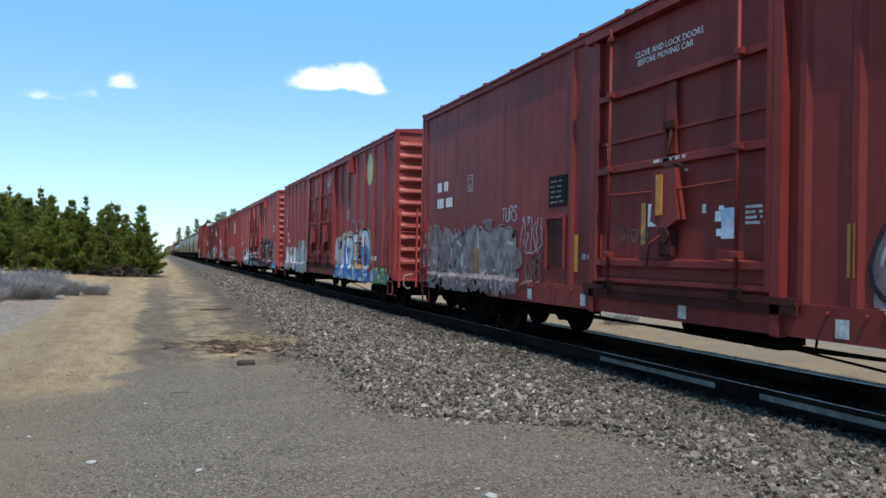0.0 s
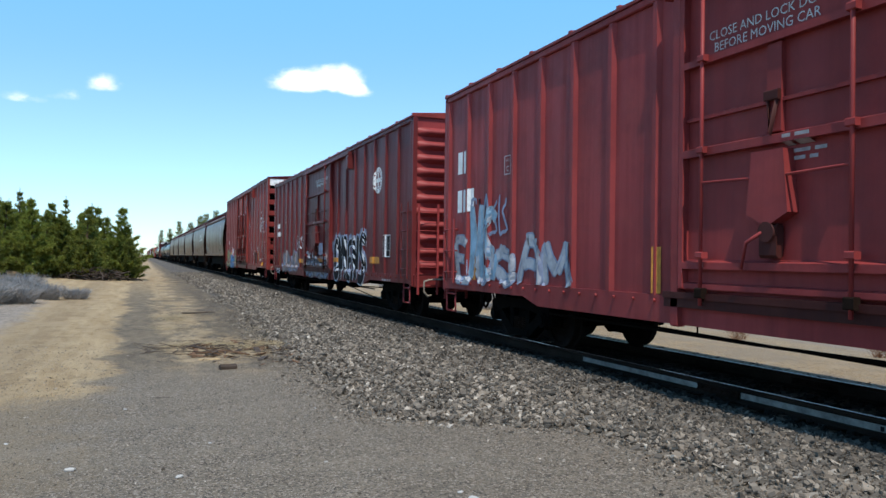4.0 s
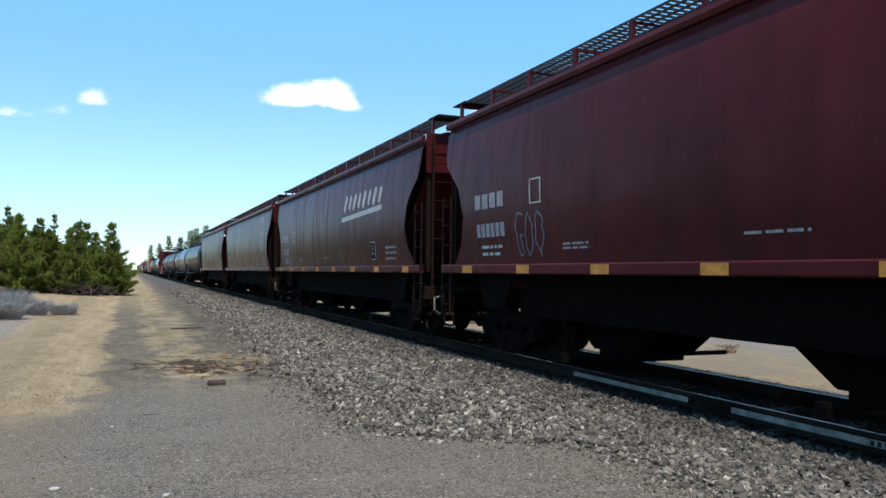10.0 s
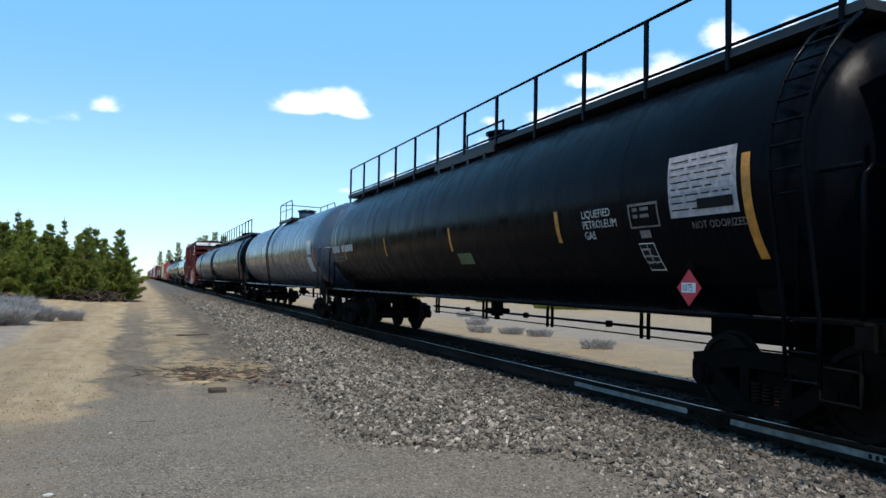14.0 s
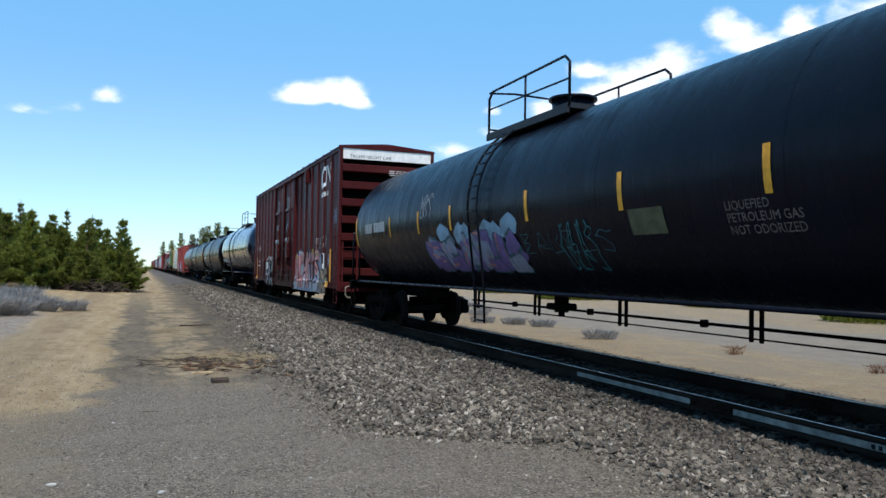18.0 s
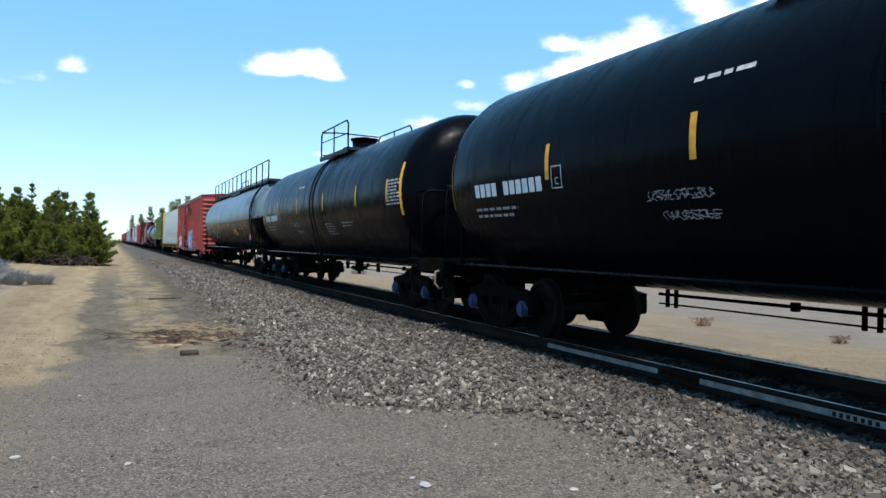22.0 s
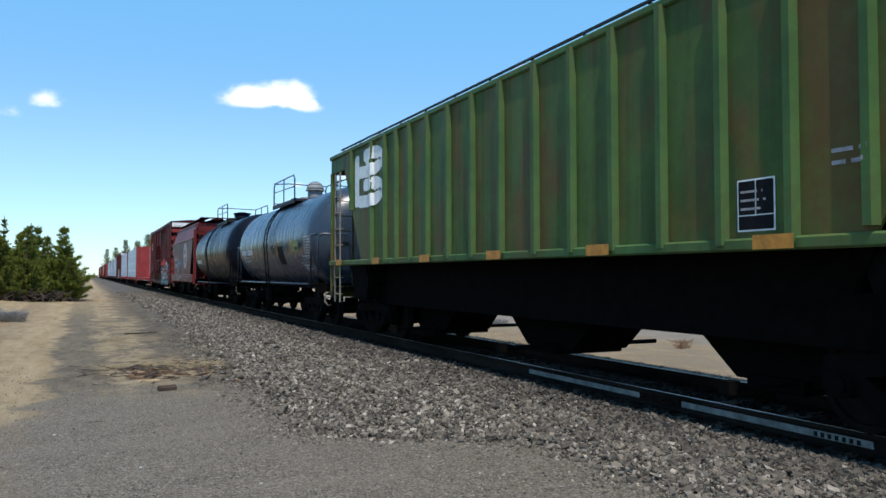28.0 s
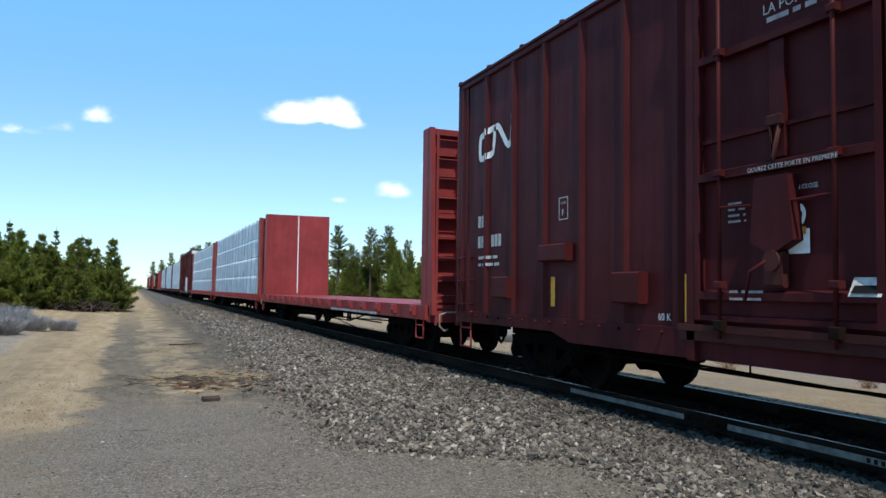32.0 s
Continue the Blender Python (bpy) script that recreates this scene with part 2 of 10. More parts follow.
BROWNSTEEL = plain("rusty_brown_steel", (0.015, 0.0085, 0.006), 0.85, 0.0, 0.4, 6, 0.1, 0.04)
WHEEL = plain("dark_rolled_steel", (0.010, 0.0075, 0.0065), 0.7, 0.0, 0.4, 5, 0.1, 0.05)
LEVER = plain("pale_worn_lever_steel", (0.22, 0.18, 0.14), 0.6, 0.0, 0.3, 9)
ROOFGREY = paint("galvanised_roof", (0.2, 0.2, 0.21), 0.5, 0.5, 0.5, 0.3)
GRATE = plain("dark_grating_steel", (0.022, 0.026, 0.031), 0.6, 0.2, 0.2, 8)
WHITE = plain("white_stencil_paint", (0.72, 0.72, 0.70), 0.6, 0, 0.12, 9, 0)
PALE = plain("worn_white_stencil_paint", (0.46, 0.44, 0.42), 0.65, 0, 0.3, 12, 0)
DIMWHITE = plain("faded_stencil_paint", (0.30, 0.27, 0.27), 0.65, 0, 0.3, 12, 0)
YELLOW = plain("yellow_reflector", (0.74, 0.33, 0.026), 0.45, 0, 0.2, 9, 0)
ORANGE = plain("orange_reflector", (0.46, 0.19, 0.03), 0.5, 0, 0.25, 9, 0)
BLUE = plain("blue_hub_paint", (0.010, 0.035, 0.105), 0.5, 0, 0.2, 9, 0)
FADED = plain("rubbed_stencil_paint", (0.15, 0.12, 0.11), 0.65, 0, 0.4, 10, 0)
SIGNBLACK = plain("black_panel_paint", (0.010, 0.010, 0.011), 0.6, 0, 0.2, 9, 0, 0.06)
PALEBLUE = plain("pale_blue_paper", (0.40, 0.48, 0.60), 0.7, 0, 0.2, 7, 0)
SIGNRED = plain("red_placard", (0.55, 0.03, 0.04), 0.45, 0, 0.1, 9, 0)
SPRAY = {
    "white": plain("white_spray_paint", (0.56, 0.57, 0.59), 0.55, 0, 0.15, 7, 0),
    "grey": plain("grey_spray_paint", (0.34, 0.34, 0.36), 0.6, 0, 0.3, 5, 0),
    "lilac": plain("lilac_spray_paint", (0.205, 0.23, 0.31), 0.6, 0, 0.3, 5, 0),
    "blue": plain("blue_spray_paint", (0.026, 0.155, 0.38), 0.55, 0, 0.3, 5, 0),
    "sky": plain("pale_blue_spray_paint", (0.20, 0.31, 0.40), 0.55, 0, 0.3, 5, 0),
    "darkgreen": plain("dark_green_spray_paint", (0.022, 0.060, 0.030), 0.5, 0, 0.3, 5, 0),
    "azure": plain("azure_spray_paint", (0.085, 0.33, 0.50), 0.55, 0, 0.3, 5, 0),
    "black": plain("black_spray_paint", (0.008, 0.008, 0.010), 0.6, 0, 0.3, 5, 0, 0.06),
    "teal": plain("teal_spray_paint", (0.022, 0.135, 0.150), 0.5, 0, 0.3, 5, 0),
    "red": plain("red_spray_paint", (0.46, 0.055, 0.045), 0.5, 0, 0.3, 5, 0),
    "pink": plain("pink_spray_paint", (0.40, 0.175, 0.165), 0.55, 0, 0.35, 5, 0),
    "green": plain("green_spray_paint", (0.07, 0.17, 0.07), 0.5, 0, 0.3, 5, 0),
    "tan": plain("tan_spray_paint", (0.24, 0.172, 0.118), 0.55, 0, 0.3, 5, 0),
    "yellow": plain("yellow_spray_paint", (0.55, 0.42, 0.06), 0.5, 0, 0.3, 5, 0),
    "purple": plain("purple_spray_paint", (0.13, 0.09, 0.24), 0.5, 0, 0.3, 5, 0),
    "ice": plain("ice_blue_spray_paint", (0.40, 0.46, 0.54), 0.6, 0, 0.2, 3, 0),
    "cream": plain("cream_spray_mist", (0.36, 0.30, 0.22), 0.65, 0, 0.35, 4, 0),
    "soot": plain("sooty_spray_mist", (0.030, 0.016, 0.018), 0.65, 0, 0.4, 4, 0),
    "deepgreen": plain("deep_green_spray_paint", (0.030, 0.058, 0.032), 0.6, 0, 0.4, 5, 0),
    "dusty": plain("dusty_grey_spray_paint", (0.200, 0.165, 0.160), 0.65, 0, 0.45, 4, 0),
    "ash": plain("ash_grey_spray_paint", (0.135, 0.100, 0.098), 0.65, 0, 0.45, 4, 0),
    "rust": plain("orange_rust_spray_paint", (0.26, 0.11, 0.03), 0.65, 0, 0.45, 4, 0),
    "darkteal": plain("dark_teal_spray_paint", (0.025, 0.085, 0.105), 0.5, 0, 0.3, 5, 0),
}


# ---- mesh helpers ----
class Geo:
    """Collects vertices and faces of one part."""

    def __init__(self):
        self.v, self.f, self.mi, self.smooth, self.cur = [], [], [], [], 0

    def face(self, idx, smooth=False):
        self.f.append(idx)
        self.mi.append(self.cur)
        self.smooth.append(smooth)

    def box(self, x0, x1, y0, y1, z0, z1, c=0.0):
        if c:
            return self.prism_y([(x0 + c, z0), (x1 - c, z0), (x1, z0 + c), (x1, z1 - c), (x1 - c, z1), (x0 + c, z1), (x0, z1 - c), (x0, z0 + c)], y0, y1)
        o = len(self.v)
        self.v += [(x, y, z) for x in (x0, x1) for y in (y0, y1) for z in (z0, z1)]
        for q in ((0, 1, 3, 2), (4, 6, 7, 5), (0, 4, 5, 1), (2, 3, 7, 6), (0, 2, 6, 4), (1, 5, 7, 3)):
            self.face([o + i for i in q])
        return self

    def prism(self, pts, mapper, a, b, smooth=False):
        o, n = len(self.v), len(pts)
        self.v += [mapper(p, a) for p in pts] + [mapper(p, b) for p in pts]
        for i in range(n):
            j = (i + 1) % n
            self.face([o + i, o + j, o + n + j, o + n + i], smooth)
        self.face([o + i for i in range(n)][::-1])
        self.face([o + n + i for i in range(n)])
        return self

    def prism_y(self, pts, y0, y1):
        return self.prism(pts, lambda p, s: (p[0], s, p[1]), y0, y1)

    def prism_x(self, pts, x0, x1):
        return self.prism(pts, lambda p, s: (s, p[0], p[1]), x0, x1)

    def prism_z(self, pts, z0, z1):
        return self.prism(pts, lambda p, s: (p[0], p[1], s), z0, z1)

    def cyl(self, p0, p1, r, n=8, r1=None, caps=True):
        p0, p1 = Vector(p0), Vector(p1)
        d = (p1 - p0).normalized()
        a = d.orthogonal().normalized()
        b = d.cross(a)
        r1 = r if r1 is None else r1
        o = len(self.v)
        for p, rr in ((p0, r), (p1, r1)):
            for i in range(n):
                t = 2 * math.pi * i / n
                self.v.append(tuple(p + (a * math.cos(t) + b * math.sin(t)) * rr))
        for i in range(n):
            j = (i + 1) % n
            self.face([o + i, o + j, o + n + j, o + n + i], n > 6)
        if caps:
            self.face([o + i for i in range(n)][::-1])
            self.face([o + n + i for i in range(n)])
        return self

    def tube(self, pts, r, n=6):
        """A round bar bent along points, in one skin with mitred corners."""
        P = [Vector(p) for p in pts]
        seg = [(b - a).normalized() for a, b in zip(P, P[1:])]
        u = seg[0].orthogonal().normalized()
        o = len(self.v)
        for i, p in enumerate(P):
            d0, d1 = seg[max(0, i - 1)], seg[min(len(seg) - 1, i)]
            if i:
                u = (u - d0 * u.dot(d0)).normalized()
            w = d0.cross(u)
            t = (d0 + d1).normalized() if (d0 + d1).length > 1e-4 else d0
            for k in range(n):
                a = 2 * math.pi * k / n
                q = u * math.cos(a) * r + w * math.sin(a) * r
                shift = -q.dot(t) / max(0.5, t.dot(d0))
                self.v.append(tuple(p + q + d0 * shift))
        for i in range(len(P) - 1):
            for k in range(n):
                j = (k + 1) % n
                self.face([o + i * n + k, o + i * n + j, o + (i + 1) * n + j, o + (i + 1) * n + k], True)
        self.face([o + k for k in range(n)][::-1])
        self.face([o + (len(P) - 1) * n + k for k in range(n)])
        return self

    def lathe_x(self, prof, n=24, caps=False):
        """Profile of (x, r) turned round the x axis."""
        o, k = len(self.v), len(prof)
        for i in range(n):
            t = 2 * math.pi * i / n
            self.v += [(x, r * math.cos(t), r * math.sin(t)) for x, r in prof]
        for i in range(n):
            j = (i + 1) % n
            for s in range(k - 1):
                self.face([o + i * k + s, o + i * k + s + 1, o + j * k + s + 1, o + j * k + s], False)
        return self

    def grid(self, rows, smooth=True):
        o, w = len(self.v), len(rows[0])
        for r in rows:
            self.v += [tuple(p) for p in r]
        for i in range(len(rows) - 1):
            for j in range(w - 1):
                self.face([o + i * w + j, o + i * w + j + 1, o + (i + 1) * w + j + 1, o + (i + 1) * w + j], smooth)
        return self

    def mesh(self, name, *mats):
        me = bpy.data.meshes.new(name)
        me.from_pydata(self.v, [], self.f)
        for m in mats:
            me.materials.append(m)
        me.polygons.foreach_set("material_index", self.mi)
        me.polygons.foreach_set("use_smooth", self.smooth)
        me.update()
        return me


def part(name, geo, material, parent, label="", loc=None, kind=""):
    """Links a mesh as one part under a thing or a part."""
    me = geo if isinstance(geo, bpy.types.Mesh) else geo.mesh(name, *(material if isinstance(material, (list, tuple)) else (material,)))
    ob = new(name, me)
    ob.parent = parent
    if loc:
        ob.location = loc
    return tagged(ob, label, "", "", kind)


def thing(name, label, category, group="", kind="", geo=None, material=None, loc=(0, 0, 0)):
    me = None if geo is None else geo.mesh(name, *(material if isinstance(material, (list, tuple)) else (material,)))
    ob = new(name, me)
    ob.location = loc
    return tagged(ob, label, category, group, kind)


CACHE = {}


def shared(key, build, *mats):
    if key not in CACHE:
        g = Geo()
        build(g)
        CACHE[key] = g.mesh(key, *mats)
    return CACHE[key]

# ---- the setting ----
XC, RAIL = 7.10, 0.215            # track centre line, height of the rail heads
GAUGE = 0.7525


def ground_height(x, y):
    """The lie of the land: a flat yard, a low ballast bank and a rise towards the woods."""
    z = 0.0
    # ballast bank
    d = abs(x - XC)
    if d < 4.6:
        z += 0.03 * min(1.0, max(0.0, (4.6 - d) / 1.9))
    # rise on the left and far ahead
    if x < -0.5:
        z += 0.75 * (1 - math.exp(-((max(0, -x - 0.5) / 9.0) ** 1.5))) * min(1, max(0, (y - 8) / 30))
    z += 0.30 * min(1, max(0, (y - 35) / 60)) * min(1, max(0, (3.2 - x) / 4))
    z += 0.05 * noise.noise((x * 0.22, y * 0.22, 0.0)) * min(1, abs(d - 2.5) / 3)
    if x < -1.0:
        z += 0.10 * noise.noise((x * 0.6, y * 0.6, 3.0)) * min(1, (-1.0 - x) / 3)
    if x > 10:
        z += 0.1 * noise.noise((x * 0.15, y * 0.15, 7.0))
    return z


def ground_material():
    m = Mat("yard_earth", 0.95)
    pos = m.n("ShaderNodeNewGeometry").outputs["Position"]
    sp = m.n("ShaderNodeSeparateXYZ")
    m.link(pos, sp.inputs[0])
    x, y = sp.outputs[0], sp.outputs[1]

    def ramp(v, a, b):
        r = m.n("ShaderNodeMapRange")
        r.interpolation_type = "SMOOTHSTEP"
        r.inputs["From Min"].default_value, r.inputs["From Max"].default_value = a, b
        m.link(v, r.inputs["Value"])
        return r.outputs[0]

    big = m.noise(0.35, 5, 0.6, world=True, lo=0.25, hi=0.75)
    mid = m.noise(1.7, 6, 0.65, world=True, lo=0.3, hi=0.7)
    grain = m.noise(48, 4, 0.75, world=True, lo=0.40, hi=0.60)
    coarse = m.noise(20, 5, 0.8, world=True, lo=0.42, hi=0.60)
    peb = m.n("ShaderNodeTexVoronoi", Scale=70.0)
    m.link(m.coords((1, 1, 1), True), peb.inputs["Vector"])
    pebc = m.n("ShaderNodeSeparateColor")
    m.link(peb.outputs["Color"], pebc.inputs[0])
    grey = m.mix(mid, (0.148, 0.134, 0.112), (0.200, 0.182, 0.155))
    grey = m.mix(m.math("MULTIPLY", big, 0.4), grey, (0.190, 0.167, 0.130))
    grey = m.mix(m.math("MULTIPLY", m.noise(5.5, 6, 0.75, world=True, lo=0.5, hi=0.72), 0.4), grey, (0.062, 0.058, 0.053))
    grey = m.mix(m.math("MULTIPLY", grain, 0.62), grey, (0.058, 0.053, 0.047))
    grey = m.mix(m.math("MULTIPLY", coarse, 0.50), grey, (0.27, 0.243, 0.208))
    grey = m.mix(m.math("MULTIPLY", ramp(pebc.outputs[0], 0.76, 0.82), 0.7), grey, (0.36, 0.335, 0.30))
    grey = m.mix(m.math("MULTIPLY", ramp(pebc.outputs[1], 0.80, 0.86), 0.7), grey, (0.040, 0.038, 0.036))
    # trodden brown dirt where the near gravel thins out, and pale dusty patches
    thin = m.math("MULTIPLY", m.math("SUBTRACT", 1.0, ramp(m.math("ADD", x, m.math("MULTIPLY", m.math("SUBTRACT", mid, 0.5), 0.9)), -1.0, -0.2)), 0.55)
    grey = m.mix(thin, grey, m.mix(m.math("MULTIPLY", grain, 0.4), (0.255, 0.212, 0.150), (0.10, 0.086, 0.066)))
    grey = m.mix(m.math("MULTIPLY", m.noise(0.8, 5, 0.7, stretch=(0.6, 1.2, 1), world=True, lo=0.48, hi=0.70), 0.45), grey, (0.24, 0.222, 0.19))
    tan = m.mix(mid, (0.27, 0.205, 0.122), (0.40, 0.322, 0.205))
    tan = m.mix(m.math("MULTIPLY", grain, 0.35), tan, (0.12, 0.085, 0.05))
    gravel = m.mix(pebc.outputs[1], (0.03, 0.029, 0.028), (0.14, 0.135, 0.13))
    wander = m.math("ADD", m.math("MULTIPLY", m.math("SUBTRACT", big, 0.5), 0.7), m.math("MULTIPLY", m.math("SUBTRACT", mid, 0.5), 0.5))
    edge = m.math("ADD", x, wander)

    def band(v, a, b, c, d):
        return m.math("MULTIPLY", ramp(v, a, b), m.math("SUBTRACT", 1.0, ramp(v, c, d)))

    # tan dirt on the left, ending in a ragged front before the grey gravel
    front = ramp(m.math("ADD", y, m.math("ADD", m.math("MULTIPLY", mid, 0.9), m.math("MULTIPLY", m.math("MINIMUM", x, 0.0), -0.5))), 10.1, 11.0)
    left = m.math("SUBTRACT", 1.0, ramp(edge, -0.68, -0.36))
    streak = m.noise(0.9, 6, 0.7, stretch=(2.2, 0.28, 1), world=True, lo=0.42, hi=0.62)
    tan = m.mix(m.math("MULTIPLY", streak, 0.55), tan, (0.46, 0.385, 0.262))
    tan = m.mix(m.math("MULTIPLY", m.noise(3.1, 5, 0.7, stretch=(1.6, 0.5, 1), world=True, lo=0.55, hi=0.7), 0.5), tan, (0.15, 0.115, 0.078))
    # the worn road: a smooth grey wheel track, a mottled crown and dark loam towards the bank
    worn = m.mix(m.noise(2.6, 6, 0.75, stretch=(1.4, 0.5, 1), world=True, lo=0.4, hi=0.6), (0.122, 0.104, 0.079), (0.225, 0.192, 0.143))
    worn = m.mix(m.math("MULTIPLY", grain, 0.5), worn, (0.055, 0.048, 0.040))
    blot = m.noise(0.75, 6, 0.75, stretch=(1.3, 0.55, 1), world=True, lo=0.44, hi=0.53)
    crown = m.math("MULTIPLY", band(edge, 0.15, 0.6, 1.5, 2.1), blot)
    worn = m.mix(m.math("MULTIPLY", crown, 0.9), worn, tan)
    loam = m.math("MULTIPLY", band(edge, 1.0, 1.7, 3.0, 3.6), m.noise(1.1, 6, 0.75, stretch=(1.0, 0.5, 1), world=True, lo=0.40, hi=0.58))
    worn = m.mix(m.math("MULTIPLY", loam, 0.8), worn, (0.062, 0.053, 0.043))
    road = ramp(m.math("ADD", y, m.math("MULTIPLY", mid, 1.6)), 11.0, 14.0)
    col = m.mix(m.math("MULTIPLY", road, 0.85), grey, worn)
    far = m.math("MULTIPLY", m.math("MULTIPLY", ramp(y, 26, 50), m.math("SUBTRACT", 1.0, ramp(edge, 0.8, 2.2))), 0.6)
    col = m.mix(m.math("MAXIMUM", m.math("MULTIPLY", left, front), far), col, tan)
    rut = m.math("MULTIPLY", m.math("MULTIPLY", band(edge, -3.0, -2.2, -1.9, -1.2), front), 0.3)
    col = m.mix(rut, col, (0.15, 0.12, 0.088))
    # matted straw and rotten bark by the heap of litter
    sx1, sy1 = m.math("DIVIDE", m.math("SUBTRACT", x, 1.35), 1.25), m.math("DIVIDE", m.math("SUBTRACT", y, 14.6), 2.2)
    spot = m.math("SUBTRACT", 1.0, ramp(m.math("ADD", m.math("MULTIPLY", sx1, sx1), m.math("MULTIPLY", sy1, sy1)), 0.35, 1.1))
    bits = m.noise(2.2, 7, 0.8, stretch=(1.0, 0.6, 1), world=True, lo=0.44, hi=0.54)
    col = m.mix(m.math("MULTIPLY", m.math("MULTIPLY", spot, bits), 0.75), col, (0.33, 0.262, 0.165))
    rot = m.noise(2.9, 7, 0.8, stretch=(1.0, 0.7, 1), world=True, lo=0.51, hi=0.57)
    col = m.mix(m.math("MULTIPLY", m.math("MULTIPLY", spot, rot), 0.8), col, (0.048, 0.034, 0.025))
    ash = m.math("MULTIPLY", m.math("MULTIPLY", m.math("SUBTRACT", 1.0, ramp(edge, -3.1, -2.4)), ramp(y, 13, 17)), m.math("SUBTRACT", 1.0, ramp(y, 27, 31)))
    ashcol = m.mix(m.noise(7, 6, 0.8, world=True, lo=0.4, hi=0.6), (0.13, 0.122, 0.12), (0.34, 0.325, 0.315))
    col = m.mix(m.math("MULTIPLY", ash, 0.8), col, ashcol)
    # right of the track: dry earth, then a grey road
    right = ramp(edge, 8.9, 9.5)
    dry = m.mix(mid, (0.265, 0.20, 0.115), (0.385, 0.305, 0.19))
    dry = m.mix(m.math("MULTIPLY", grain, 0.4), dry, (0.15, 0.12, 0.085))
    dry = m.mix(m.math("MULTIPLY", m.noise(4.5, 6, 0.75, world=True, lo=0.5, hi=0.66), 0.6), dry, (0.20, 0.18, 0.15))
    dry = m.mix(m.math("MULTIPLY", coarse, 0.5), dry, (0.40, 0.36, 0.29))
    dry = m.mix(m.math("MULTIPLY", ramp(pebc.outputs[2], 0.74, 0.80), 0.6), dry, (0.11, 0.095, 0.08))
    dry = m.mix(m.math("MULTIPLY", m.noise(0.6, 6, 0.75, stretch=(1.4, 0.5, 1), world=True, lo=0.48, hi=0.58), 0.55), dry, (0.215, 0.195, 0.165))
    col = m.mix(right, col, dry)
    lane = m.mix(mid, (0.20, 0.183, 0.16), (0.275, 0.25, 0.215))
    col = m.mix(band(edge, 12.2, 13.4, 19.5, 21.5), col, lane)
    # ballast bed under the stones
    toe = m.math("ADD", m.math("ADD", x, m.math("MULTIPLY", m.math("SUBTRACT", mid, 0.5), 0.5)), m.math("MULTIPLY", ramp(y, 6.3, 7.6), 1.55))
    bed = m.math("MULTIPLY", ramp(toe, 4.0, 4.5), m.math("SUBTRACT", 1.0, ramp(x, 8.4, 8.9)))
    col = m.mix(bed, col, gravel)
    # the train's shade painted on the ground between and beside the rails
    track_shade = m.math("MULTIPLY", ramp(m.math("ADD", x, m.math("MULTIPLY", m.math("SUBTRACT", mid, 0.5), 0.4)), 5.45, 5.85), m.math("SUBTRACT", 1.0, ramp(x, 8.1, 8.5)))
    col = m.mix(track_shade, col, (0.030, 0.026, 0.022))
    m.color(m.mix(1.0, col, (1.11, 1.015, 0.92), "MULTIPLY"))
    h = m.math("ADD", m.math("MULTIPLY", grain, 0.35), m.math("MULTIPLY", peb.outputs["Distance"], 0.9))
    m.bump(m.math("ADD", h, m.math("MULTIPLY", mid, 1.2)), 0.9, 0.025)
    return m.m


def make_ground():
    xs = [-2500, -900, -300, -120, -60, -40] + [-30 + 1.0 * i for i in range(24)] + [-6 + 0.35 * i for i in range(72)] + [20, 23, 27, 32, 40, 60, 120, 300, 900, 2500]
    ys = [-2500, -600, -150, -50, -20, -10, -5] + [-2 + 0.4 * i for i in range(90)] + [35 + 1.5 * i for i in range(40)] + [100, 115, 135, 170, 230, 330, 600, 1200, 3500]
    g = Geo()
    g.grid([[(x, y, ground_height(x, y)) for x in xs] for y in ys])
    thing("ground", "flat yard of grey gravel with tan dirt", "ground", kind="structure", geo=g, material=ground_material())


make_ground()


